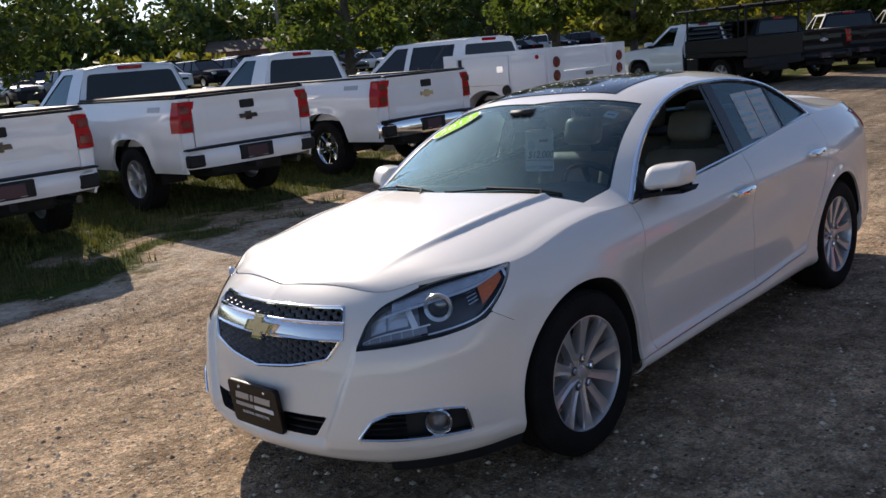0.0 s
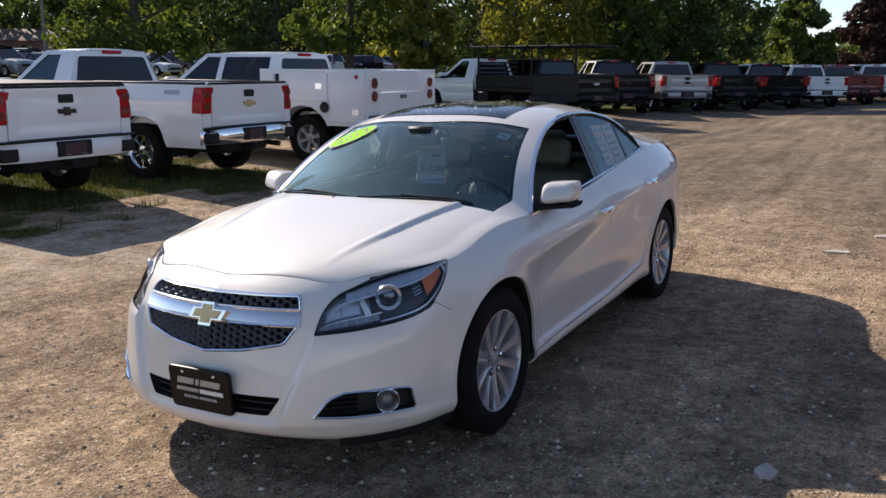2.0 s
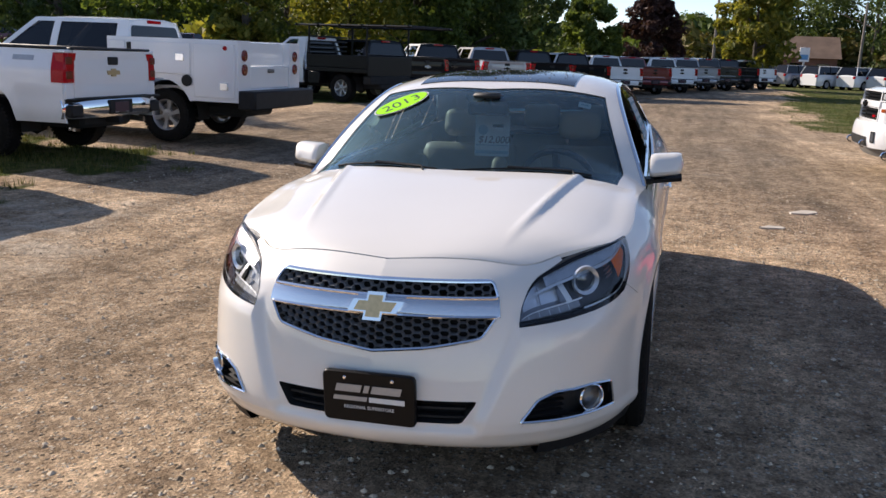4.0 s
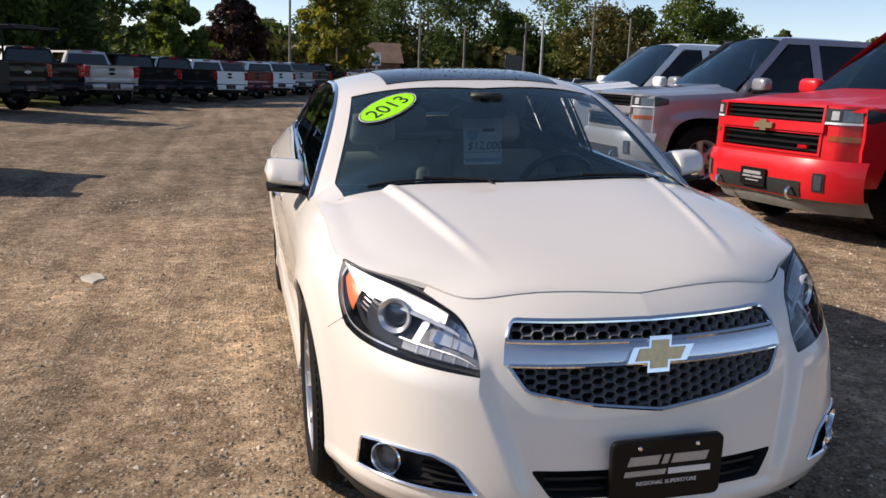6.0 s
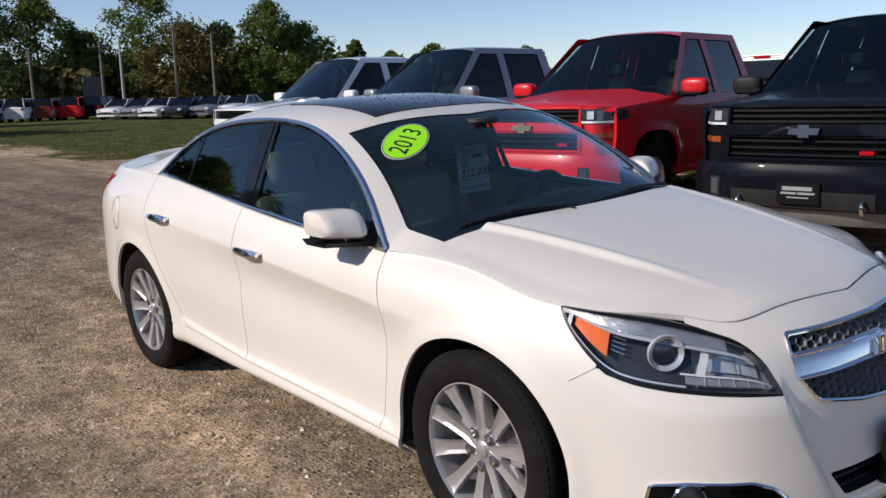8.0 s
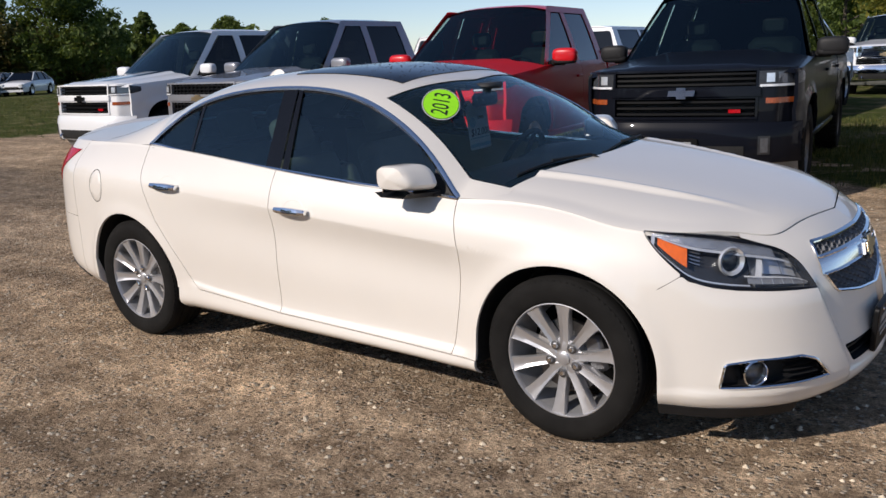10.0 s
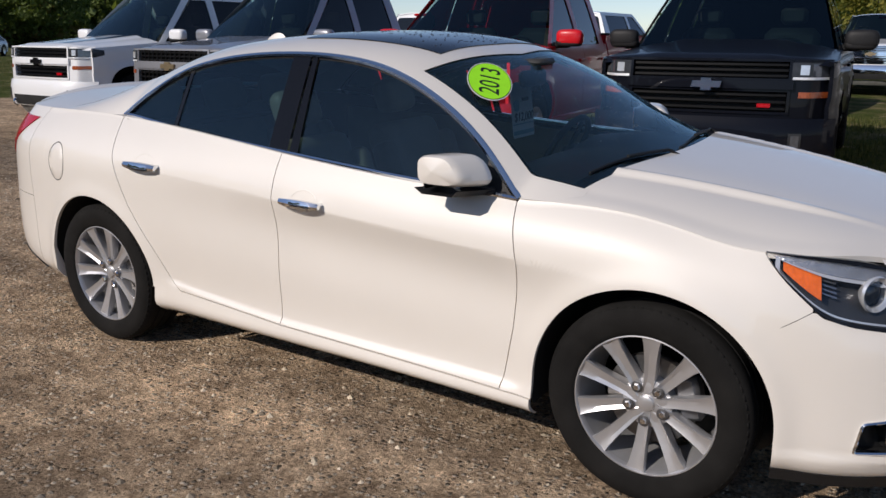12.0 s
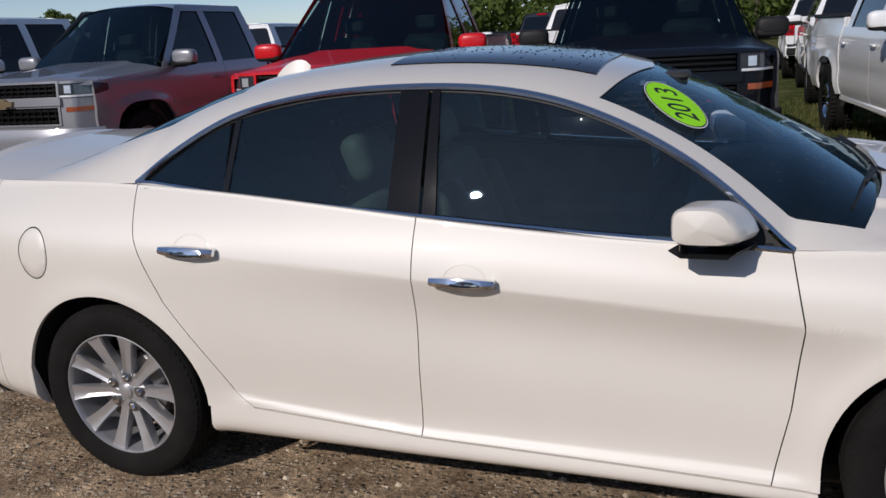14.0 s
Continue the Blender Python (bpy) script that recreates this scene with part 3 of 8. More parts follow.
def mirrored_poly(poly):
    """A half outline from the middle line outwards and back, closed by its mirror image (stations may be negative)."""
    poly = np.asarray(poly, float)
    return np.concatenate([poly, (poly * (-1, 1))[::-1]])


def body2(s, z, out=0.0):
    """Like body(), with negative stations for the other side."""
    p = body(np.abs(s), z, out)
    p[..., 1] *= np.where(np.asarray(s) < 0, -1, 1)
    return p


def frame_ring(geo, poly, width, out_a, out_b, inward=True):
    """A raised bezel along an outline given in stations and heights."""
    poly = np.asarray(poly, float)
    mid = poly.mean(0)
    tang = np.roll(poly, -1, 0) - np.roll(poly, 1, 0)
    nrm = np.stack([tang[:, 1], -tang[:, 0]], 1)
    nrm /= np.linalg.norm(nrm, axis=1, keepdims=True) + 1e-9
    if ((poly - mid) * nrm).sum() < 0:
        nrm = -nrm
    rings = [(0.0, out_a), (0.0, out_b), (-width * 0.5, out_b + 0.004), (-width, out_b), (-width, out_a)]
    pts = []
    for k, o in rings:
        q = poly + nrm * k
        pts.append(body2(q[:, 0], q[:, 1], o))
    return geo.grid(np.array(pts).transpose(1, 0, 2), False, True)


LAMP_LOW = ([0.515, 0.71, 0.85, 0.945, 1.03, 1.10, 1.17, 1.205], [0.637, 0.650, 0.662, 0.676, 0.705, 0.757, 0.820, 0.858])
LAMP_HIGH = ([0.515, 0.53, 0.56, 0.60, 0.66, 0.75, 0.87, 1.05, 1.205], [0.645, 0.685, 0.733, 0.765, 0.788, 0.808, 0.832, 0.856, 0.866])
lamp_dense = np.linspace(0.515, 1.205, 90)
lamp_low, lamp_high = (keyed(lamp_dense, spline(*c)(lamp_dense)) for c in (LAMP_LOW, LAMP_HIGH))
GRILLE_TOP = rounded(mirrored_poly([(0.0, 0.732), (0.455, 0.722), (0.44, 0.782), (0.0, 0.790)])[[1, 2, 5, 6]], 0.02)
GRILLE_LOW = rounded(mirrored_poly([(0.0, 0.540), (0.20, 0.560), (0.385, 0.594), (0.448, 0.672), (0.0, 0.672)])[[0, 1, 2, 3, 6, 7, 8]], 0.018)
INTAKE = rounded(mirrored_poly([(0.0, 0.295), (0.315, 0.312), (0.37, 0.388), (0.0, 0.388)])[[1, 2, 5, 6]], 0.012)
FOG = rounded([(0.50, 0.318), (0.565, 0.397), (0.63, 0.420), (0.80, 0.418), (0.905, 0.402), (0.925, 0.303)], 0.016)


def make_wheel(name, parent, m, meshes):
    """One wheel with its parts; the meshes are made once and shared."""
    if not meshes:
        g = Geo()
        prof = [(0.232, -0.100), (0.245, -0.112), (0.285, -0.121), (0.316, -0.116), (0.331, -0.100)]
        for k in range(4):           # four ribs with grooves between them
            y = -0.092 + k * 0.049
            prof += [(0.3375, y), (0.3385, y + 0.037), (0.331, y + 0.039), (0.331, y + 0.047)]
        prof = prof[:-2] + [(0.331, 0.100), (0.316, 0.116), (0.285, 0.121), (0.25, 0.114), (0.236, 0.108), (0.232, 0.098)]
        g.lathe(prof, 72)
        for k in range(72):          # shoulder lugs
            a = 2 * math.pi * k / 72
            for side in (-1, 1):
                g.rbox((0.310, -0.0100, side * 0.102 - 0.008), (0.3270, 0.0100, side * 0.102 + 0.0075), 0.002, Matrix.Rotation(a, 4, 'Z'))
        meshes["tyre"] = g.mesh("tyre", RUBBER, 50)
        meshes["barrel"] = Geo().lathe([(0.2255, 0.088), (0.214, 0.03), (0.203, -0.06), (0.234, -0.105), (0.2355, 0.08)], 60).mesh("rim_barrel", BARREL)
        g = Geo().lathe([(0.236, 0.080), (0.236, 0.100), (0.2345, 0.108), (0.231, 0.109), (0.2275, 0.103), (0.2245, 0.080)], 72)
        meshes["rim"] = g.mesh("rim", ALLOY)
        for key, deg in (("spoke", 0.0),):
            rr = np.concatenate([np.linspace(0.030, 0.205, 9), [0.218, 0.2295]])
            half = np.interp(rr, [0.03, 0.08, 0.15, 0.205, 0.2295], [0.0190, 0.0190, 0.0215, 0.0275, 0.0340])
            top = np.interp(rr, [0.03, 0.09, 0.16, 0.222, 0.2295], [0.074, 0.078, 0.090, 0.102, 0.1035])
            low = top - np.interp(rr, [0.03, 0.222], [0.05, 0.036])
            rows = []
            for r, h, t, b in zip(rr, half, top, low):
                rows.append([(r, -h * 0.75, b), (r, -h, t - 0.008), (r, -h * 0.90, t), (r, -h * 0.25, t - 0.004), (r, h * 0.35, t - 0.005),
                             (r, h * 0.90, t + 0.002), (r, h, t - 0.008), (r, h * 0.75, b)])
            meshes[key] = Geo().grid(np.array(rows)).mesh("spoke", ALLOY, 30)
        g = Geo().lathe([(0.0, 0.080), (0.022, 0.079), (0.028, 0.074), (0.066, 0.073), (0.082, 0.068), (0.088, 0.03)], 40)
        meshes["hub"] = g.mesh("hub", ALLOY)
        meshes["cap"] = Geo().lathe([(0.0, 0.0855), (0.018, 0.0845), (0.0255, 0.081), (0.0262, 0.074)], 28).mesh("centre_cap", ALLOY)
        # dark disc on the hub face; its colour paints in a nut recess's shade
        meshes["pit_shade"] = Geo().lathe([(0.0, 0.0745), (0.0165, 0.0748), (0.0195, 0.0735)], 20).mesh("nut_recess_shade", ALLOY_DARK)
        meshes["nut"] = Geo().lathe([(0.0, 0.091), (0.009, 0.0905), (0.0125, 0.085), (0.0125, 0.060)], 6).mesh("wheel_nut", CHROME, 20)
        g = Geo().lathe([(0.06, 0.035), (0.148, 0.035), (0.150, 0.030), (0.150, 0.010), (0.148, 0.006), (0.06, 0.006)], 48)
        meshes["disc"] = g.mesh("brake_disc", STEEL)
        g = Geo().rbox((0.085, -0.075, -0.02), (0.165, 0.075, 0.05), 0.015)
        meshes["caliper"] = g.mesh("brake_caliper", ALLOY_DARK)
    w = new(name)
    w.parent, w.matrix_basis = parent, m
    for key, n in (("tyre", "tyre"), ("rim", "rim"), ("barrel", "rim_barrel"), ("hub", "hub"), ("cap", "centre_cap"), ("disc", "brake_disc"), ("caliper", "brake_caliper")):
        shared(n, meshes[key], w)
    for k in range(10):
        shared("spoke", meshes["spoke"], w, Matrix.Rotation(2 * math.pi * k / 10, 4, 'Z'))
    for k in range(5):
        shared("nut_recess_shade", meshes["pit_shade"], w, Matrix.Rotation(2 * math.pi * (k + 0.5) / 5, 4, 'Z') @ Matrix.Translation((0.060, 0, 0.008)))
        shared("wheel_nut", meshes["nut"], w, Matrix.Rotation(2 * math.pi * (k + 0.5) / 5, 4, 'Z') @ Matrix.Translation((0.060, 0, 0)))
    return w


def roof_patch(geo, xa, xb, qa, qb, nu, nv, lift=0.0):
    """Part of the upper body: x from xa(q) to xb(q), q from qa to qb; lift moves it up."""
    u, v = np.meshgrid(np.linspace(0, 1, nu), np.linspace(0, 1, nv), indexing='ij')
    q = qa + (qb - qa) * v
    x = xa(q) * (1 - u) + xb(q) * u
    p = roof(x, q)
    p[..., 2] += lift
    geo.grid(p)
    return geo


HOOD_MID = spline([1.0, 1.2, 1.6, 1.9, 2.05, 2.15, 2.2], [1.045, 1.022, 0.962, 0.905, 0.868, 0.829, 0.80])
EDGE = body(S_TAB, Z_TAB[-1])


def hood_place(x, b):
    """A place on the bonnet: b from -1 to 1 across."""
    yh = np.interp(-x, -EDGE[:700, 0], EDGE[:700, 1])
    ze = np.interp(-x, -EDGE[:700, 0], EDGE[:700, 2])
    rise = np.maximum(HOOD_MID(x) - ze, 0.0)
    y = b * yh
    z = ze + rise * (1 - np.abs(b) ** 4.2)
    crease = np.interp(x, [1.1, 2.1], [0.545, 0.37])
    along = smooth(2.05, 1.55, x)
    z = z + along * (0.008 * smooth(0.034, -0.004, np.abs(np.abs(y) - crease)) * (np.abs(y) < crease + 0.05)
                     - 0.010 * smooth(crease, crease + 0.035, np.abs(y)) * smooth(1.0, 0.88, np.abs(b)))
    return np.stack([x, y, z], -1)


def make_sedan():
    car = thing("sedan", "pearl white four-door sedan with sunroof, parked on gravel", "car")
    dark = Geo()
    # dark shell under the skin, seen only through the joints
    us = np.linspace(0, 1, 120)
    skin(dark, const(0.0), const(S_END), lambda s: np.maximum(arch_z(s) + 0.03, 0.25), lambda s: top_z(s) - 0.01, 120, 14, -0.075, 0)
    part("inner_shell", both(dark), UNDER, car)
    g = Geo().rbox((-2.15, -0.72, 0.19), (1.72, 0.72, 0.30), 0.03).rbox((1.72, -0.48, 0.20), (2.18, 0.48, 0.30), 0.03)
    part("underbody", g, UNDER, car)
    for wx in WHEELS_X:              # arch liners
        for side in (1, -1):
            a = np.linspace(-0.22, math.pi + 0.22, 30)
            xa = wx + np.cos(a) * 0.40
            za = HUB_Z + np.sin(a) * 0.40
            edge = np.minimum(body(s_at_x(xa), np.maximum(za, 0.24))[:, 1] - 0.012, 0.885)
            ys = np.stack([np.full(30, 0.52), edge - 0.03, edge], 1)
            p = np.stack([np.repeat(xa[:, None], 3, 1), side * ys, np.repeat(za[:, None], 3, 1)], -1)
            g = Geo().grid(p)
            fan = np.stack([wx + np.cos(a) * 0.4, np.full(30, side * 0.52), HUB_Z + np.sin(a) * 0.4], -1)
            g.add(fan, [tuple(range(30))])
            part("wheel_arch_liner", g, UNDER, car)

    # --- front bumper with its openings
    zs_low = np.linspace(0, 1, 36)
    k = lamp_dense < 0.80
    sa = keyed(np.concatenate([[0.637], lamp_high(lamp_dense[k])]), np.concatenate([[0.515], lamp_dense[k]]))
    s_grid, z_grid = np.zeros((46, 52)), np.zeros((46, 52))
    base = np.linspace(0, 1, 46)
    for j in range(36):
        s_grid[:, j] = base * 0.515
        z_grid[:, j] = low_z(s_grid[:, j]) * (1 - j / 35) + 0.637 * (j / 35)
    for j in range(16):
        t = (j + 1) / 16
        z = np.full(46, 0.637)
        for _ in range(5):
            s = base * sa(z)
            z = 0.637 * (1 - t) + (top_z(s) - 0.003) * t
        s_grid[:, 36 + j], z_grid[:, 36 + j] = s, z
    cut = keyed([0.515, 0.71, 0.85, 0.945, 1.03, 1.055, 1.21, 1.30], [0.637, 0.650, 0.662, 0.676, 0.700, 0.718, 0.627, 0.58])
    s_arch = np.interp(-(WHEELS_X[0] + ARCH_R), -PX, S_TAB)
    s2 = np.concatenate([np.linspace(0.515, s_arch - 0.02, 56), s_arch - 0.02 * (1 - np.linspace(0, 1, 6)[1:])])
    up2 = cut(s2) - 0.001
    z2 = low_z(s2)[:, None] * (1 - zs_low) + up2[:, None] * zs_low
    quads, ss, zz = [], [], []
    n = 0
    for sg, zg in ((s_grid, z_grid), (np.broadcast_to(s2[:, None], z2.shape), z2)):
        a, b = sg.shape
        quads += [(n + i * b + j, n + (i + 1) * b + j, n + (i + 1) * b + j + 1, n + i * b + j + 1) for i in range(a - 1) for j in range(b - 1)]
        ss.append(sg.ravel())
        zz.append(zg.ravel())
        n += a * b
    ss, zz, quads = pierced(np.concatenate(ss), np.concatenate(zz), quads, [GRILLE_TOP, GRILLE_LOW, INTAKE, FOG])
    g = Geo().add(body(ss, zz), quads)
    # the piece between the wheel arch and the joint with the wing
    u, v = np.meshgrid(np.linspace(0, 1, 14), np.linspace(0, 1, 20), indexing='ij')
    z_a = low_z(s_arch)
    zt = z_a + (0.625 - z_a) * v
    s_right = s_at_x(WHEELS_X[0] + np.sqrt(np.maximum(ARCH_R ** 2 - np.maximum(zt - HUB_Z, 0) ** 2, 0)))
    s_right = np.where(zt < HUB_Z, s_arch, s_right)
    top_line = keyed([s_arch, 1.21], [float(cut(s_arch)) - 0.001, 0.629])
    z_end = z_a + (np.minimum(top_line(s_right), cut(s_right)) - z_a) * v
    p = body(s_arch * (1 - u) + s_right * u, zt * u + (z_a + (float(cut(s_arch)) - 0.001 - z_a) * v) * (1 - u))
    g.grid(p)
    front = both(g)
    bumper = part("front_bumper", front, PEARL, car)
    bm = bmesh.new()
    bm.from_mesh(bumper.data)
    bmesh.ops.remove_doubles(bm, verts=bm.verts, dist=0.0004)
    bmesh.ops.recalc_face_normals(bm, faces=bm.faces)
    bm.to_mesh(bumper.data)
    bm.free()
    bumper.data.shade_smooth()
    bumper.data.set_sharp_from_angle(angle=radians(50))
    # dark lip below
    s = np.linspace(0.60, s_arch, 36)
    lip = np.stack([body(s, low_z(s) + 0.012, -0.012), body(s, low_z(s) + 0.01, 0.004), body(s, low_z(s), -0.004) - (0, 0, 0.034), body(s, low_z(s), -0.05) - (0, 0, 0.03)], 1)
    part("front_lip", Geo().grid(lip), PLASTIC, bumper)
    part("front_lip", Geo().grid(lip).flipped_y(), PLASTIC, bumper)
    # openings: liners and back plates
    for poly, depth, nm in ((GRILLE_TOP, 0.05, "grille_recess"), (GRILLE_LOW, 0.05, "grille_recess"), (INTAKE, 0.07, "intake_recess")):
        d = dense(poly)
        pts = np.stack([body2(d[:, 0], d[:, 1], 0.001), body2(d[:, 0], d[:, 1], -depth)], 1)
        g = Geo().grid(pts, False, True)
        g.add(pts[:, 1], [tuple(range(len(d)))])
        part(nm, g, UNDER, bumper)
    # honeycomb grilles
    for poly in (GRILLE_TOP, GRILLE_LOW):
        g = Geo()
        lo, hi = poly.min(0), poly.max(0)
        w, h = 0.0440, 0.0250
        for c in range(-1, int((hi[0] - lo[0]) / (0.75 * w)) + 2):
            for r in range(-1, int((hi[1] - lo[1]) / h) + 2):
                cx, cz = lo[0] + c * 0.75 * w, lo[1] + 0.004 + (r + 0.5 * (c % 2)) * h
                if not inside((cx, cz), poly):
                    near = np.hypot(*(dense(poly, 0.01) - (cx, cz)).T).min()
                    if near > 0.008:
                        continue
                hexa = np.array([(-0.27, 0.5), (0.27, 0.5), (0.5, 0.0), (0.27, -0.5), (-0.27, -0.5), (-0.5, 0.0)]) * (w, h)
                hexa = hexa + (cx, cz)
                mid = np.array((cx, cz))
                hexa = np.array([p if inside(p, poly) else p + (mid - p) * 0.25 for p in hexa])
                rings = []
                for k, o in ((1.0, -0.020), (1.0, -0.005), (0.94, -0.003), (0.87, -0.006), (0.80, -0.026)):
                    q = mid + (hexa - mid) * k
                    rings.append(body2(q[:, 0], q[:, 1], o))
                g.grid(np.array(rings).transpose(1, 0, 2), False, True)
        part("grille", g, GRILLE_PLASTIC, bumper, "black honeycomb grille")
        part("grille_bezel", frame_ring(Geo(), dense(poly), 0.010, -0.02, 0.006), CHROME, bumper, "chrome grille surround")
    s = np.linspace(-0.452, 0.452, 60)
    rows = [body2(s, np.full(60, z) - 0.010 * (np.abs(s) / 0.45) ** 2 * (k > 2), o) for k, (z, o) in enumerate(((0.7305, 0.0005), (0.727, 0.0045), (0.70, 0.006), (0.677, 0.0045), (0.6735, 0.0005)))]
    part("grille_bar", Geo().grid(np.array(rows)), SATIN, bumper, "bright bar between the grilles")
    # bow-shaped badge
    def badge(geo, sc, depth, z0, x0):
        pts = np.array([(-0.062, -0.0165), (-0.022, -0.0165), (-0.022, -0.038), (0.022, -0.038), (0.022, -0.0165), (0.055, -0.0165), (0.068, 0.0165),
                        (0.022, 0.0165), (0.022, 0.038), (-0.022, 0.038), (-0.022, 0.0165), (-0.052, 0.0165)]) * sc
        slant = pts + np.stack([pts[:, 1] * 0.15, 0 * pts[:, 0]], 1)
        geo.prism(slant[:, :], 0.0, depth, 0)
        m = Matrix.Translation((x0, 0, z0)) @ Matrix.Rotation(radians(-14), 4, 'Y')
        return geo.moved(m)
    part("badge_frame", badge(Geo(), (1.50, 1.30), 0.016, 0.69, 2.274), CHROME, bumper)
    part("badge", badge(Geo(), (1.12, 1.00), 0.020, 0.69, 2.274), GOLD, bumper, "plain gold badge")
    # intake bar, fog lamps
    g = Geo()
    for z in (0.325, 0.355):
        s = np.linspace(-0.33, 0.33, 30)
        g.grid(np.stack([body2(s, np.full(30, z + dz), o) for dz, o in ((-0.006, -0.04), (-0.004, -0.025), (0.004, -0.025), (0.006, -0.04))], 1))
    part("intake_bar", g, PLASTIC, bumper)
    for side in (1, -1):
        d = dense(FOG) * (side, 1)
        pts = np.stack([body2(d[:, 0], d[:, 1], 0.001), body2(d[:, 0], d[:, 1], -0.045)], 1)
        g = Geo().grid(pts, False, True)
        g.add(pts[:, 1], [tuple(range(len(d)))])
        for z in (0.335, 0.355, 0.375, 0.395):
            s = np.linspace(0.54, 0.68, 10) * side
            g.grid(np.stack([body2(s, np.full(10, z + dz), o) for dz, o in ((-0.004, -0.04), (0.0, -0.02), (0.004, -0.04))], 1))
        fog = part("fog_lamp_housing", g, PLASTIC, bumper)
        part("fog_bezel", frame_ring(Geo(), d, 0.009, -0.012, 0.004), CHROME, fog, "chrome fog lamp surround")
        c = body2(np.array(0.80 * side), np.array(0.362), -0.03)
        ax = Vector((0.75, 0.62 * side, 0.0)).to_track_quat('Z', 'Y').to_matrix().to_4x4()
        m = Matrix.Translation(Vector(c)) @ ax
        part("fog_lamp_ring", Geo().lathe([(0.050, -0.02), (0.050, 0.028), (0.046, 0.033), (0.042, 0.028), (0.038, 0.0)], 32, m), CHROME, fog)
        part("fog_lamp_lens", Geo().lathe([(0.0, 0.026), (0.02, 0.024), (0.041, 0.014)], 28, m), LENS, fog)
        part("fog_lamp_bowl", Geo().lathe([(0.0, -0.012), (0.02, -0.008), (0.040, 0.012)], 28, m), ALLOY_DARK, fog)
    # number board
    board = new("number_board")
    board.parent = car
    board.matrix_basis = Matrix.Translation((2.363, 0.003, 0.388)) @ Matrix.Rotation(radians(4), 4, 'Y')
    poly = rounded([(-0.165, -0.092), (0.165, -0.092), (0.165, 0.092), (-0.165, 0.092)], 0.022)
    part("board", Geo().prism(poly, -0.022, 0.0, 0, 0.004), BOARD, board, "black dealer number board")
    def bar(y0, y1, z0, z1, mt, lean=0.0):
        g = Geo().prism([(y0, z0), (y1, z0), (y1 + lean, z1), (y0 + lean, z1)], 0.0005, 0.0022, 0)
        part("print_bar", g, mt, board)
    for y0, y1 in ((-0.120, -0.030), (-0.020, -0.002), (0.008, 0.112)):
        bar(y0, y1, 0.020, 0.047, GREY_INK, 0.008)
    bar(-0.128, -0.008, -0.012, 0.004, GREY_INK, 0.004)
    bar(0.002, 0.128, -0.013, 0.005, WHITE_INK)
    words("lettering", "REGIONAL SUPERSTORE", 0.0165, WHITE_INK, board, Matrix.Translation((0.001, 0, -0.036)) @ Matrix.Rotation(radians(90), 4, 'Z') @ Matrix.Rotation(radians(90), 4, 'X'), "white lettering")
    for y in (-0.085, 0.085):
        m = Matrix.Translation((0, y, 0.070)) @ Matrix.Rotation(radians(90), 4, 'Y')
        part("screw", Geo().lathe([(0.0, 0.004), (0.005, 0.003), (0.007, 0.0)], 10, m), CHROME, board)

    # --- flank panels, both sides
    door_a = keyed([0.20, 0.27, 0.50, 0.75, 0.95], [s_at_x(0.83), s_at_x(0.85), s_at_x(0.895), s_at_x(0.92), s_at_x(0.88)])
    door_b = keyed([0.20, 0.31, 0.64, 1.03], [s_at_x(-0.19), s_at_x(-0.19), s_at_x(-0.182), s_at_x(-0.18)])
    door_c = keyed([0.25, 0.35, 0.40, 0.56, 0.72, 0.94, 1.09],
                   [s_at_x(-0.74), s_at_x(-0.79), s_at_x(-0.865), s_at_x(-0.975), s_at_x(-1.09), s_at_x(-1.19), s_at_x(-1.235)])
    gap = 0.0019
    sill_line = keyed([s_at_x(1.0), s_at_x(0.86), s_at_x(-0.18), s_at_x(-0.80), s_at_x(-1.0)], [0.268, 0.274, 0.308, 0.352, 0.3605])
    fender_top = lambda s: np.where(s < 1.205, lamp_low(s) + 0.002, top_z(s))
    fender_low = lambda s: np.where(s < 1.215, np.interp(s, [1.055, 1.21], [0.719, 0.6285]), arch_z(s))
    arch_us = np.unique(np.concatenate([np.linspace(0, 1, 60), 1 - np.array([0.002, 0.005, 0.009, 0.014, 0.022, 0.03])]))
    for side, f in (("left", 1), ("right", -1)):
        def put(nm, geo, material=PEARL, parent=None, label="", angle=38.0):
            return part(nm, geo if f == 1 else geo.flipped_y(), material, parent or car, label, angle)
        s_mid = float(s_at_x(WHEELS_X[0] - ARCH_R))
        g = skin(Geo(), const(1.06), const(s_mid), fender_low, fender_top, 0, 26, 0, 0.014, us=arch_us)
        skin(g, const(s_mid), lambda z: door_a(z) - gap, lambda s: sill_line(s) + 0.003, top_z, 8, 30)
        wing = put("front_wing", g, angle=70)
        true_normals(wing, f)
        front_door = put("front_door", skin(Geo(), lambda z: door_a(z) + gap, lambda z: door_b(z) - gap, lambda s: sill_line(s) + 0.004, top_z, 24, 64))
        true_normals(front_door, f)
        rear_door = put("rear_door", skin(Geo(), lambda z: door_b(z) + gap, lambda z: door_c(z) - gap, lambda s: np.maximum(sill_line(s) + 0.004, 0), top_z, 22, 64))
        true_normals(rear_door, f)
        put("rocker_panel", skin(Geo(), const(s_at_x(0.972)), const(s_at_x(-0.968)), low_z, lambda s: sill_line(s) - 0.002, 50, 8))
        # quarter panel: above the arch, and behind it to the lamp
        s_q = s_at_x(-1.93)
        q_low = lambda s: np.where(s < s_at_x(-0.965), np.maximum(sill_line(s), 0.0), arch_z(s))
        x_mid = -1.24
        a_mid = math.acos((x_mid - WHEELS_X[1]) / ARCH_R)
        ang = np.linspace(0.02, a_mid, 16)
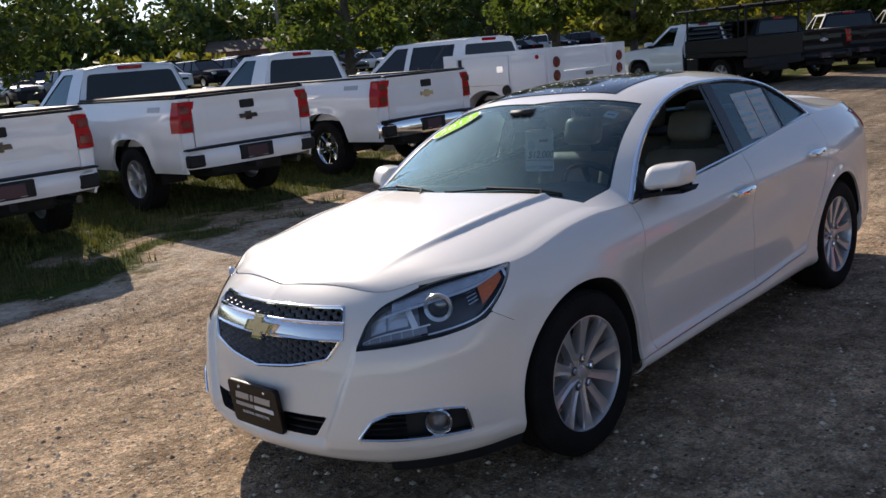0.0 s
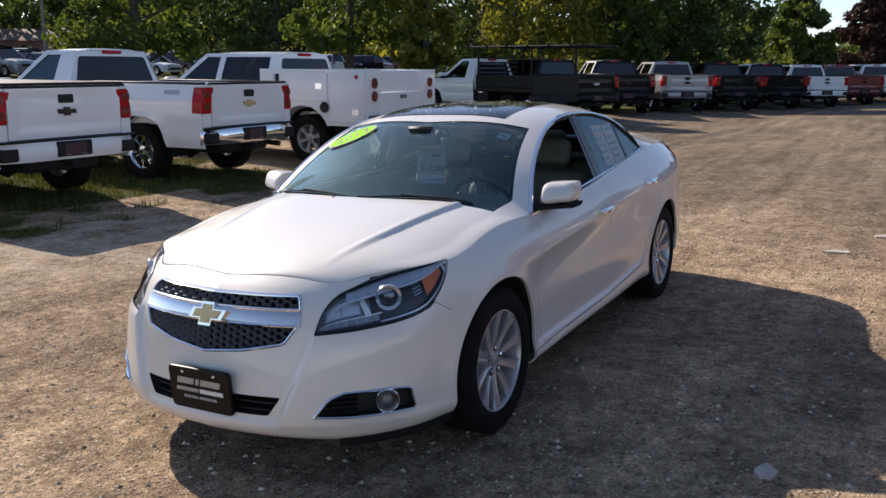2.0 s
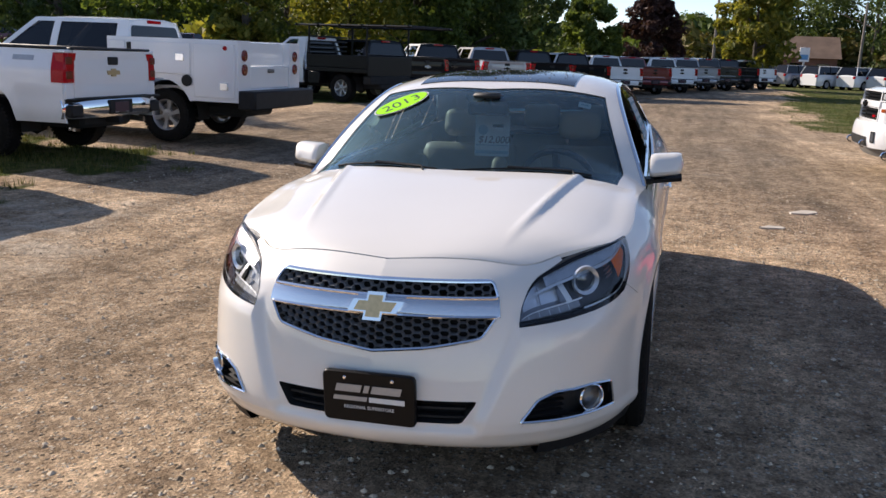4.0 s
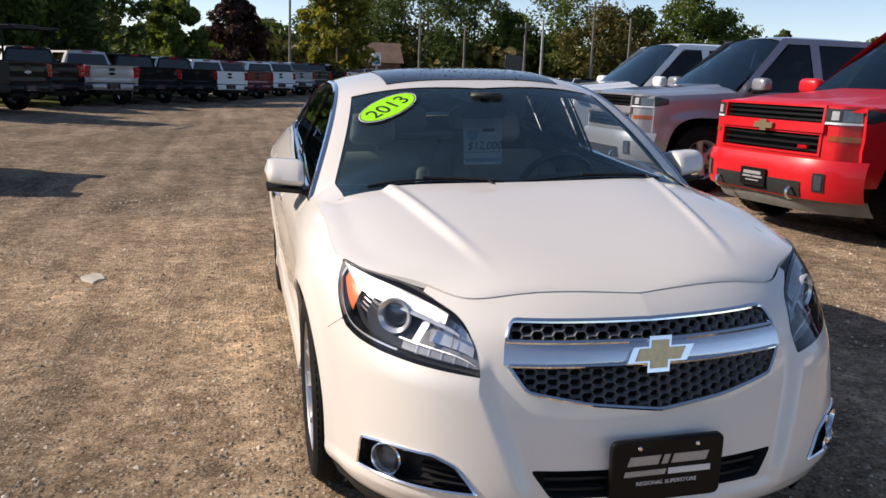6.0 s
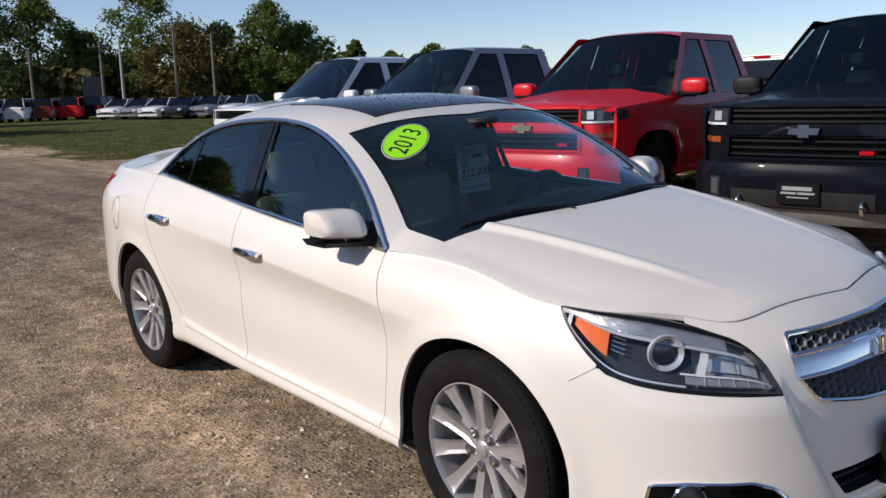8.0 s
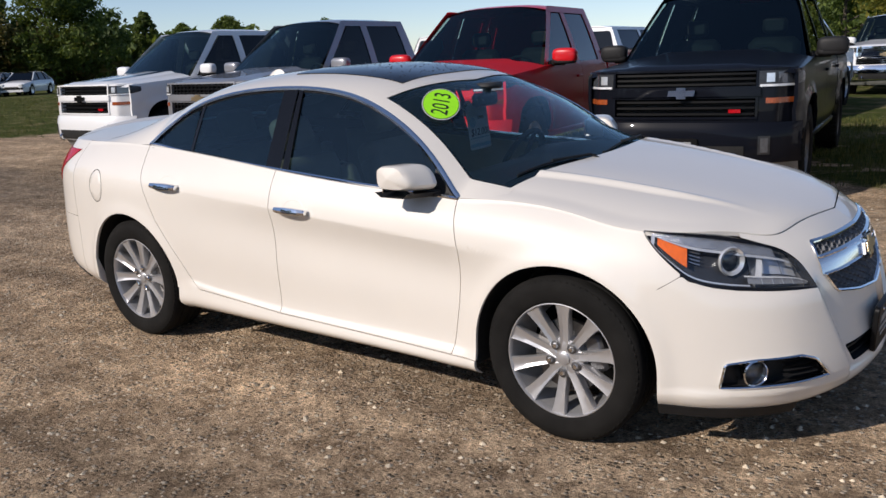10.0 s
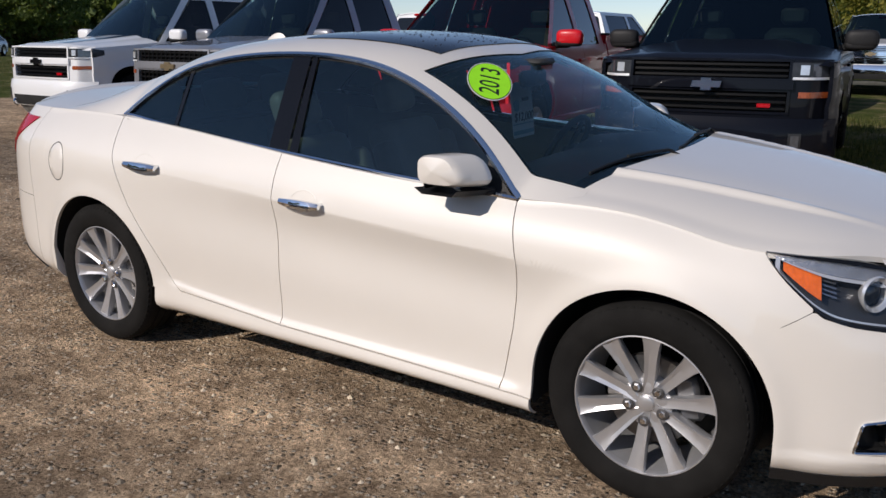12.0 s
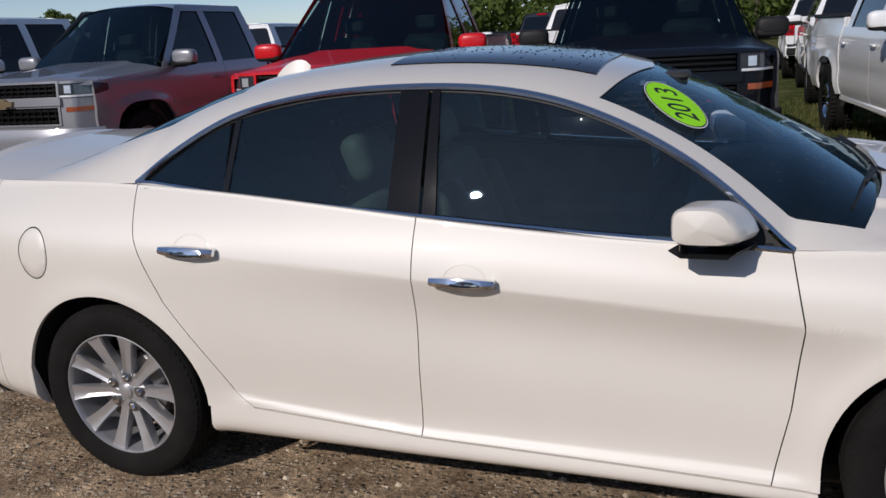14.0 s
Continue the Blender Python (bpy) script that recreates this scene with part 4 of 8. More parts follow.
        zr = np.concatenate([[0.3585], HUB_Z + ARCH_R * np.sin(ang), np.linspace(HUB_Z + ARCH_R * math.sin(a_mid), 1.098, 22)[1:]])
        right = s_at_x(np.concatenate([[WHEELS_X[1] + ARCH_R], WHEELS_X[1] + ARCH_R * np.cos(ang), np.full(21, x_mid)]))
        left = door_c(zr) + gap
        u = np.linspace(0, 1, 16)[:, None]
        S, Z = left * (1 - u) + np.maximum(right, left + 0.002) * u, np.broadcast_to(zr, (16, len(zr)))
        S, Z = np.pad(S, 1, mode='edge'), np.pad(Z, 1, mode='edge')
        p, q = body(S, Z), body(S, Z, -0.014)
        p[0], p[-1], p[:, 0], p[:, -1] = q[0], q[-1], q[:, 0], q[:, -1]
        g = skin(Geo().grid(p), const(s_at_x(x_mid)), const(s_q), arch_z, top_z, 70, 30)
        quarter = put("quarter_panel", g, angle=70)
        true_normals(quarter, f)
        # fuel flap on the kerb side
        if f == -1:
            a = np.linspace(0, 2 * math.pi, 41)
            rings = []
            for r, o in ((0.0, 0.0022), (0.04, 0.0022), (0.074, 0.0022), (0.080, -0.002)):
                rings.append(body(s_at_x(-1.640 + 0.85 * r * np.cos(a)), 0.868 + 1.12 * r * np.sin(a), o))
            put("fuel_flap", Geo().grid(np.array(rings)))
            ring = [body(s_at_x(-1.640 + 0.85 * r * np.cos(a)), 0.868 + 1.12 * r * np.sin(a), o) for r, o in ((0.079, 0.0006), (0.083, 0.0006))]
            put("fuel_flap_joint", Geo().grid(np.array(ring)), UNDER)
        # door handles
        for door, x0, x1, z0 in ((front_door, -0.115, 0.085, 0.838), (rear_door, -1.065, -0.855, 0.902)):
            xm = (x0 + x1) / 2
            a = np.linspace(0, 2 * math.pi, 29)
            rings = []
            for r, o in ((0.0, -0.020), (0.7, -0.014), (0.94, 0.0008), (1.0, 0.0016), (1.05, 0.0004)):
                rings.append(body(s_at_x(xm + r * 0.066 * np.cos(a)), z0 + 0.008 + r * 0.046 * np.sin(a), o))
            put("handle_cup", Geo().grid(np.array(rings)), PEARL, door)
            xx = np.linspace(x0, x1, 15)
            t = np.linspace(-1, 1, 15)
            bow = 0.030 + 0.012 * (1 - t ** 2)
            half = 0.0115 + 0.0065 * (1 - t ** 2)
            zc = z0 + 0.006 - 0.02 * (xx - xm)
            rows = []
            for k, (dz, do) in enumerate(((-1, -0.012), (-0.9, -0.002), (0, 0.003), (0.9, -0.002), (1, -0.012), (0, -0.016))):
                rows.append(body(s_at_x(xx), zc + dz * half, bow + do))
            g = Geo().grid(np.array(rows).transpose(1, 0, 2), False, False)
            ends = [tuple(i for i in range(6)), tuple(14 * 6 + i for i in range(6))]
            g.f += ends
            for xe in (x0 + 0.012, x1 - 0.012):
                c = body(s_at_x(xe), z0 + 0.006, 0.01)
                g.rbox(c - (0.010, 0.014, 0.009), c + (0.010, 0.022, 0.009), 0.004)
            put("door_handle", g, CHROME, door, "chrome door handle")
        # side windows
        def pane(xa, xb, lo, hi, n=24, off=0.012):
            u, v = np.meshgrid(np.linspace(0, 1, n), np.linspace(0, 1, 14), indexing='ij')
            x = xa + (xb - xa) * u
            z = (belt_z(x) + lo) * (1 - v) + np.maximum(dlo_top(np.clip(x, -1.245, 0.88)) - hi, belt_z(x) + lo) * v
            return Geo().grid(np.stack([x, glass_y(z) - off, z], -1))
        if f == -1:
            o = put("front_window", pane(-0.145, 0.858, 0.0, 0.014), GLASS, front_door, "closed front side window")
        else:
            xx = np.linspace(-0.145, 0.86, 30)     # the driver's window is wound down; only its top edge stands in the slot
            zt = belt_z(xx) + 0.004
            g = Geo().grid(np.stack([np.stack([xx, glass_y(zt) - 0.014, zt - 0.03], -1), np.stack([xx, glass_y(zt) - 0.014, zt], -1)], 1))
            o = put("front_window", g, GLASS, front_door, "wound-down driver's window")
        put("rear_window", pane(-0.875, -0.285, 0.0, 0.014), TINT, rear_door)
        put("quarter_window", pane(-1.222, -0.897, 0.0, 0.014), TINT, rear_door)
        # pillar covers
        for xa, xb, xc, xd, par in ((-0.292, -0.187, -0.282, -0.187, rear_door), (-0.175, -0.130, -0.175, -0.150, front_door)):
            u, v = np.meshgrid(np.linspace(0, 1, 5), np.linspace(0, 1, 14), indexing='ij')
            x = (xa + (xb - xa) * u) * (1 - v) + (xc + (xd - xc) * u) * v
            z = belt_z(x) * (1 - v) + (dlo_top(x) - 0.006) * v
            put("pillar_cover", Geo().grid(np.stack([x, glass_y(z) - 0.004, z], -1)), PILLAR, par)
        u, v = np.meshgrid(np.linspace(0, 1, 3), np.linspace(0, 1, 12), indexing='ij')
        x = -0.898 + 0.022 * u + 0.02 * v
        z = belt_z(x) * (1 - v) + (dlo_top(x) - 0.01) * v
        put("window_divider", Geo().grid(np.stack([x, glass_y(z) - 0.008, z], -1)), GLOSS_BLACK, rear_door)
        # dark triangle at the mirror's foot
        xx = np.linspace(0.74, 0.872, 8)
        zb, zt = belt_z(xx), dlo_top(xx) - 0.012
        put("mirror_foot_cover", Geo().grid(np.stack([np.stack([xx, glass_y(zb) - 0.006, zb], -1), np.stack([xx, glass_y(zt) - 0.006, zt], -1)], 1)), PLASTIC, front_door)
        # chrome surround: over the windows and along the belt
        xs = np.concatenate([np.linspace(0.885, -1.245, 70)])
        for nm, xr, zf, w in (("window_chrome", np.linspace(0.885, -1.248, 80), lambda q: dlo_top(np.clip(q, -1.245, 0.88)), 0.018),
                              ("belt_chrome", np.linspace(0.885, -1.248, 60), lambda q: belt_z(q) + 0.004, 0.013)):
            zz = zf(xr)
            dx, dz = np.gradient(xr), np.gradient(zz)
            ln = np.hypot(dx, dz)
            nx, nz = -dz / ln, dx / ln
            if nm == "window_chrome":
                nx, nz = -nx, -nz
            sgn = np.sign(np.where(nz == 0, 1, nz))
            rows = []
            for k, o in ((-0.5, -0.012), (-0.5, 0.002), (0.0, 0.006), (0.5, 0.002), (0.5, -0.012)):
                x, z = xr + nx * w * k, zz + nz * w * k
                rows.append(np.stack([x, glass_y(z) + o, z], -1))
            put(nm, Geo().grid(np.array(rows)), CHROME, car)
        # black rubber behind the chrome
        xr = np.linspace(0.87, -1.235, 60)
        zz = dlo_top(xr)
        rows = [np.stack([xr, glass_y(z) - 0.010, z], -1) for z in (zz + 0.004, np.maximum(zz - 0.019, belt_z(xr)))]
        put("window_seal", Geo().grid(np.array(rows)), BOARD, car)
        # mirror
        mir = new("door_mirror")
        mir.parent = car
        mir.matrix_basis = Matrix.Translation((0.045, -0.012 * f, -0.028))
        rows = []
        for k, t in enumerate(np.linspace(0, 1, 13)):      # from the inner to the outer end
            y = 0.845 + 0.168 * t
            hx = 0.110 * math.sqrt(max(0.0, 1 - (2 * t - 1) ** 8)) * (1 - 0.16 * t) + 0.003
            hz = 0.053 * math.sqrt(max(0.0, 1 - (2 * t - 1) ** 8)) * (1 - 0.10 * t) + 0.003
            a = np.linspace(0, 2 * math.pi, 25)[:-1]
            cx = np.sign(np.cos(a)) * np.abs(np.cos(a)) ** 0.50 * hx
            cz = np.sign(np.sin(a)) * np.abs(np.sin(a)) ** 0.55 * hz
            cx = np.where(cx < 0, cx * 0.80, cx * (1.0 - 0.55 * np.clip((cz + 0.03) / 0.09, 0, 1) ** 1.5))
            rows.append(np.stack([0.655 - 0.05 * t + cx, np.full(24, y), 1.056 + 0.012 * t + cz], -1))
        g = Geo().grid(np.array(rows).transpose(1, 0, 2), False, True)
        g.f += [tuple(i * 13 + 12 for i in range(24)), tuple(i * 13 for i in range(24))]
        put("mirror_shell", g, PEARL, mir)
        g = Geo()
        rows = []
        for t in np.linspace(0.05, 0.96, 8):
            y = 0.845 + 0.168 * t
            rows.append([(0.758 - 0.06 * t, y, 0.996 + 0.012 * t), (0.735 - 0.06 * t, y, 0.976 + 0.012 * t), (0.60 - 0.04 * t, y, 0.976 + 0.012 * t), (0.568 - 0.04 * t, y, 0.996 + 0.012 * t)])
        g.grid(np.array(rows))
        g.rbox((0.62, 0.80, 0.975), (0.75, 0.875, 1.0), 0.01)
        g.rbox((0.66, 0.795, 0.955), (0.80, 0.84, 0.995), 0.012)
        put("mirror_arm", g, PLASTIC, mir)
        put("mirror_glass", Geo().rbox((0.556, 0.862, 1.0), (0.562, 0.990, 1.100), 0.002), CHROME, mir)

        # headlamp
        lamp = new("headlamp")
        lamp.parent = car
        s1 = np.linspace(0.517, 1.203, 54)
        def lay(out, shrink, nv=12, sa=0.517, sb=1.203, va=0.0, vb=1.0, n=54):
            s = np.linspace(sa, sb, n)
            v = np.linspace(0, 1, nv)[None]
            lo, hi = lamp_low(s) + shrink, np.maximum(lamp_high(s) - shrink, lamp_low(s) + shrink)
            z = lo[:, None] + (hi - lo)[:, None] * (va + (vb - va) * v)
            return Geo().grid(body(np.broadcast_to(s[:, None], z.shape), z, out))
        def rim_of(out_a, out_b):
            lo = np.stack([s1, lamp_low(s1)], 1)
            hi = np.stack([s1, lamp_high(s1)], 1)[::-1]
            loop = np.concatenate([lo, hi])
            return Geo().grid(np.stack([body(loop[:, 0], loop[:, 1], out_a), body(loop[:, 0], loop[:, 1], out_b)], 1), False, True)
        put("lamp_cover", lay(0.001, 0.002), LENS, lamp, "clear headlamp cover").visible_shadow = False
        put("lamp_rim", rim_of(0.0005, -0.06), LAMP_DARK, lamp)
        put("lamp_bowl", lay(-0.058, 0.0), LAMP_GREY, lamp)
        put("lamp_mask", lay(-0.050, 0.004, 8, 0.775, 1.19, 0.0, 0.80, 24), LAMP_DARK, lamp)
        for nm, a, b in (("lower_border", 0.0, 0.060), ("upper_border", 0.945, 1.0)):
            put(nm, lay(0.0022, 0.001, 3, 0.520, 1.200, a, b), GLOSS_BLACK, lamp)
        put("upper_band", lay(-0.007, 0.003, 5, 0.66, 1.185, 0.74, 0.95), LAMP_FACETS, lamp, "faceted bright upper band")
        put("light_line", lay(-0.006, 0.003, 3, 0.60, 1.175, 0.680, 0.735), LAMP_CHROME, lamp, "bright light strip")
        put("lower_light_line", lay(-0.006, 0.002, 3, 0.80, 1.172, 0.068, 0.100), LAMP_CHROME, lamp)
        put("end_light_line", lay(-0.006, 0.002, 5, 1.160, 1.174, 0.100, 0.680, 4), LAMP_CHROME, lamp)
        put("amber_reflector", lay(-0.014, 0.010, 6, 1.035, 1.150, 0.20, 0.70, 14), AMBER, lamp, "amber side reflector")
        for k in range(4):           # ribs beside the amber reflector
            put("reflector_rib", lay(-0.030, 0.006, 2, 0.985, 1.030, 0.34 + 0.08 * k, 0.37 + 0.08 * k, 6), LAMP_BAND, lamp)
        put("beam_reflector", lay(-0.050, 0.008, 8, 0.555, 0.725, 0.26, 0.78, 16), LAMP_CHROME, lamp)
        put("beam_divider", lay(-0.040, 0.006, 6, 0.628, 0.634, 0.28, 0.76, 3), LAMP_GREY, lamp)
        sv = np.stack([np.linspace(0.742, 0.712, 8), np.linspace(0.770, 0.738, 8)], 1)
        zv = lamp_low(sv) + (lamp_high(sv) - lamp_low(sv)) * np.linspace(0.24, 0.76, 8)[:, None]
        put("slanted_vane", Geo().grid(body(sv, zv, -0.020)), LAMP_TRIM, lamp)
        put("turn_signal", lay(-0.024, 0.006, 5, 0.535, 0.800, 0.07, 0.23, 20), LAMP_GREY, lamp, "ribbed turn signal reflector")
        for k in range(5):
            put("signal_rib", lay(-0.020, 0.006, 3, 0.560 + 0.045 * k, 0.564 + 0.045 * k, 0.07, 0.23, 3), LAMP_CHROME, lamp)
        put("signal_edge", lay(-0.018, 0.004, 3, 0.535, 0.815, 0.235, 0.265), LAMP_TRIM, lamp)
        c = body(np.array(0.865), np.array(0.752), -0.035)
        m = Matrix.Translation(Vector(c)) @ Vector((0.80, 0.58, 0.05)).to_track_quat('Z', 'Y').to_matrix().to_4x4()
        put("projector_ring", Geo().lathe([(0.030, -0.02), (0.048, 0.002), (0.054, 0.016), (0.051, 0.024), (0.039, 0.016), (0.036, -0.01)], 36, m), LAMP_CHROME, lamp, "bright projector ring")
        put("projector_lens", Geo().lathe([(0.0, 0.012), (0.014, 0.011), (0.026, 0.007), (0.037, 0.0)], 32, m), PROJECTOR, lamp)
        put("projector_glint", Geo().lathe([(0.0, 0.020), (0.018, 0.018), (0.036, 0.012)], 32, m), LENS, lamp)

    # --- bonnet
    xr = lambda b: 1.165 - 0.135 * np.abs(b) ** 2.2
    t = 1 - (1 - np.linspace(0, 1, 70)) ** 1.0
    b = np.linspace(-1, 1, 141)
    x_front = 2.147
    T, B = np.meshgrid(np.concatenate([np.linspace(0, 0.86, 50), 0.86 + 0.14 * np.sin(np.linspace(0, math.pi / 2, 26)[1:])]), b, indexing='ij')
    X = xr(B) + (x_front - xr(B)) * T
    P = hood_place(X, B * 0.996)
    low = P.copy()
    low[..., 2] -= 0.016
    P2 = np.pad(P, ((1, 1), (1, 1), (0, 0)), mode='edge')
    P2[0, :, 2] -= 0.016
    P2[-1, :, 2] -= 0.016
    P2[1:-1, 0, 2] -= 0.016
    P2[1:-1, -1, 2] -= 0.016
    part("bonnet", Geo().grid(P2), PEARL, car)
    # --- roof, pillars, screens
    top_edge = lambda q: 0.335 + 0.10 * np.clip(q, 0, 1) ** 0.8
    back_edge = lambda q: -0.93 - 0.07 * np.clip(q, 0, 1) ** 0.8
    bottom_edge = lambda q: 1.055 + 0.135 * np.clip((q - 0.12) / 0.88, 0, 1) ** 0.7
    QW = 0.125
    g = Geo()
    roof_patch(g, lambda q: top_edge(np.maximum(q - QW, 0) / (1 - QW)), back_edge, 0.0, 1.0, 60, 34)
    r = part("roof", both(g), PEARL, car)
    bm = bmesh.new()
    bm.from_mesh(r.data)
    bmesh.ops.remove_doubles(bm, verts=bm.verts, dist=0.0005)
    bm.to_mesh(r.data)
    bm.free()
    g = Geo()
    roof_patch(g, const(0.335), const(1.085), 0.0, QW, 40, 8)
    part("front_pillar", g, PEARL, car)
    part("front_pillar", g.flipped_y(), PEARL, car)
    g = Geo()
    roof_patch(g, const(-0.93), const(-1.90), 0.0, 0.31, 40, 12)
    part("rear_pillar", g, PEARL, car)
    part("rear_pillar", g.flipped_y(), PEARL, car)
    g = Geo()
    roof_patch(g, lambda q: top_edge((q - QW) / (1 - QW)), bottom_edge, QW, 1.0, 40, 26, -0.004)
    ws = part("windscreen", both(g), SHIELD, car, "windscreen with dried water spots")
    rng = random.Random(9)
    g = Geo()
    for _ in range(1200):
        y, t = rng.uniform(-0.6, 0.6), rng.random() ** 1.3
        q = 1 - abs(y) / 0.74
        x = 0.40 + 0.62 * t
        c = roof(np.array(x), np.array(1 - abs(y) / float(roof_edge(np.array(x))[0])))
        r = rng.uniform(0.0012, 0.0028)
        m = Matrix.Translation((x, y, c[2] - 0.003)) @ Matrix.Rotation(radians(26), 4, 'Y') @ Matrix.Diagonal((r, r, r * 0.3, 1))
        g.lathe([(0.0, 1.0), (0.7, 0.7), (1.0, 0.0)], 5, m)
    tagged(part("water_spotting", g, DROPLET, ws), "dried water spots", kind="stuff")
    # dark band printed round the windscreen
    g = Geo()
    roof_patch(g, lambda q: top_edge((q - QW) / (1 - QW)) - 0.004, lambda q: top_edge((q - QW) / (1 - QW)) + 0.035, QW, 1.0, 4, 26, -0.008)
    roof_patch(g, lambda q: bottom_edge(q) - 0.05, lambda q: bottom_edge(q) + 0.01, QW, 1.0, 4, 26, -0.008)
    roof_patch(g, lambda q: top_edge((q - QW) / (1 - QW)), bottom_edge, QW, QW + 0.022, 30, 3, -0.008)
    part("windscreen_band", both(g), GLOSS_BLACK, ws)
    g = Geo()
    roof_patch(g, lambda q: back_edge(q), const(-1.74), 0.30, 1.0, 30, 20, -0.004)
    part("rear_screen", both(g), GLASS, car)
    # --- boot lid with its lip
    u, v = np.meshgrid(np.linspace(0, 1, 26), np.linspace(-1, 1, 41), indexing='ij')
    s = s_at_x(-1.70) + (s_at_x(-2.445) - s_at_x(-1.70)) * u
    e = body(s, top_z(s))
    x = e[..., 0] - 0.035 * u ** 6 * (1 - v ** 2)
    z = e[..., 2] + 0.045 * (1 - np.abs(v) ** 2.6) * smooth(1.02, 0.9, u) + 0.016 * smooth(0.74, 0.95, u)
    part("boot_lid", Geo().grid(np.stack([x, e[..., 1] * v, z], -1)), PEARL, car)
    s_q = s_at_x(-1.93)
    g = skin(Geo(), const(s_q + 0.003), const(S_END), low_z, lambda s: np.full(np.shape(s), 0.66), 50, 16)
    rear = part("rear_bumper", both(g), PEARL, car)
    g = skin(Geo(), const(s_at_x(-2.02)), const(S_END), lambda s: low_z(s) - 0.006, lambda s: low_z(s) + 0.055 + 0.05 * smooth(s_at_x(-2.05), s_at_x(-2.40), s), 40, 5, 0.005)
    part("rear_valance", both(g), PLASTIC, rear, "black lower valance")
    g = skin(Geo(), const(s_at_x(-2.30)), const(S_END), lambda s: np.full(np.shape(s), 0.664), top_z, 24, 12)
    part("boot_panel", both(g), PEARL, car)
    for f in (1, -1):
        h = skin(Geo(), const(s_q + 0.003), const(s_at_x(-2.298)), lambda s: np.full(np.shape(s), 0.664), top_z, 16, 18)
        part("rear_shoulder", h if f == 1 else h.flipped_y(), PEARL, car)
        front_edge = keyed([0.835, 0.95, 1.055], [5.21, 5.05, 4.875])
        g = skin(Geo(), front_edge, const(s_at_x(-2.43)), lambda s: np.full(np.shape(s), 0.835), lambda s: np.full(np.shape(s), 1.052), 18, 14, 0.007)
        lamp = part("tail_lamp", g if f == 1 else g.flipped_y(), TAIL_RED, car, "dark red wedge-shaped tail lamp")
        g = skin(Geo(), lambda z: front_edge(z) + 0.05, const(s_at_x(-2.425)), lambda s: np.full(np.shape(s), 0.86), lambda s: np.full(np.shape(s), 0.93), 10, 6, 0.0095)
        part("inner_lens", g if f == 1 else g.flipped_y(), TAIL_RED, lamp)
    # --- sunroof, aerial fin
    y_half = 0.42
    u, v = np.meshgrid(np.linspace(0, 1, 20), np.linspace(-1, 1, 25), indexing='ij')
    x = 0.30 - 0.70 * u
    ye, ze = roof_edge(x)
    q = 1 - np.abs(v) * y_half / ye
    p = roof(x, q)
    p[..., 1] = v * y_half
    p[..., 2] += 0.004
    pp = np.pad(p, ((1, 1), (1, 1), (0, 0)), mode='edge')
    for sl in (np.s_[0, :, 2], np.s_[-1, :, 2], np.s_[1:-1, 0, 2], np.s_[1:-1, -1, 2]):
        pp[sl] -= 0.006
    sun_pane = part("sunroof", Geo().grid(pp), GLOSS_BLACK, car, "dark glass sunroof with water drops")
    rng = random.Random(5)
    g = Geo()
    for _ in range(240):
        k, l = rng.uniform(0.3, 18.5), rng.uniform(0.5, 23.5)
        c = p[int(k), int(l)] * (1 - (k % 1)) + p[min(19, int(k) + 1), int(l)] * (k % 1)
        c = c + (0, (l % 1) * 0.035, 0)
        r = rng.uniform(0.002, 0.006)
        m = Matrix.Translation(Vector(c)) @ Matrix.Diagonal((r, r * rng.uniform(0.7, 1.3), r * 0.45, 1))
        g.lathe([(0.0, 1.0), (0.6, 0.75), (1.0, 0.0)], 6, m)
    tagged(part("water_beading", g, DROPLET, sun_pane), kind="stuff")
    zf = float(roof_mid(-1.02))
    rows = []
    for t in np.linspace(0, 1, 10):
        x, h, w = -0.93 - 0.17 * t, 0.052 * math.sin(math.pi * min(1, (t + 0.02) ** 0.8)) ** 0.6, 0.022 * math.sin(math.pi * (0.08 + 0.84 * t)) ** 0.7
        zb = float(roof_mid(x)) - 0.012
        rows.append([(x, -w, zb), (x, -w * 0.5, zb + h * 0.8), (x, 0, zb + 0.012 + h), (x, w * 0.5, zb + h * 0.8), (x, w, zb)])
    part("aerial_fin", Geo().grid(np.array(rows)), PEARL, car)
    # --- cowl and wipers
    u, v = np.meshgrid(np.linspace(0, 1, 6), np.linspace(-1, 1, 41), indexing='ij')
    x = 1.06 + 0.17 * u + 0.10 * (1 - v ** 2) - 0.06
    part("cowl", Geo().grid(np.stack([x, v * 0.60, 0.962 + 0.026 * (1 - v ** 2) + 0 * x], -1)), PLASTIC, car)
    for y0, y1 in ((0.60, -0.02), (-0.10, -0.62)):
        wp = new("wiper")
        wp.parent = car
        yy = np.linspace(y0, y1, 16)
        q = 1 - np.abs(yy) / 0.80
        xb = bottom_edge(np.clip(q, QW, 1)) - 0.034 - 0.010 * np.linspace(0, 1, 16)
        pz = roof(xb, np.clip(q, 0.02, 1))[..., 2]
        pts = np.stack([xb, yy, pz + 0.006], -1)
        part("blade", Geo().tube(pts, 0.005, 6), PLASTIC, wp)
        part("arm", Geo().tube([(pts[2] + (0.055, 0.02, -0.012)), pts[2] + (0.02, 0, 0.008), pts[9] + (0.004, 0, 0.008)], 0.006, 6), PLASTIC, wp)

    # --- cabin
    cabin = new("cabin")
    cabin.parent = car
    g = Geo()
    yy = np.linspace(-0.72, 0.72, 25)
    prof = [(1.10, 0.93), (1.0, 0.965), (0.80, 0.985), (0.62, 0.965), (0.55, 0.90), (0.57, 0.74), (0.70, 0.55)]
    rows = [[(x, y, z + (0.03 if y > 0.12 and 0.5 < x < 0.85 else 0.0) * math.sin(math.pi * min(1, max(0, (y - 0.12) / 0.5)))) for y in yy] for x, z in prof]
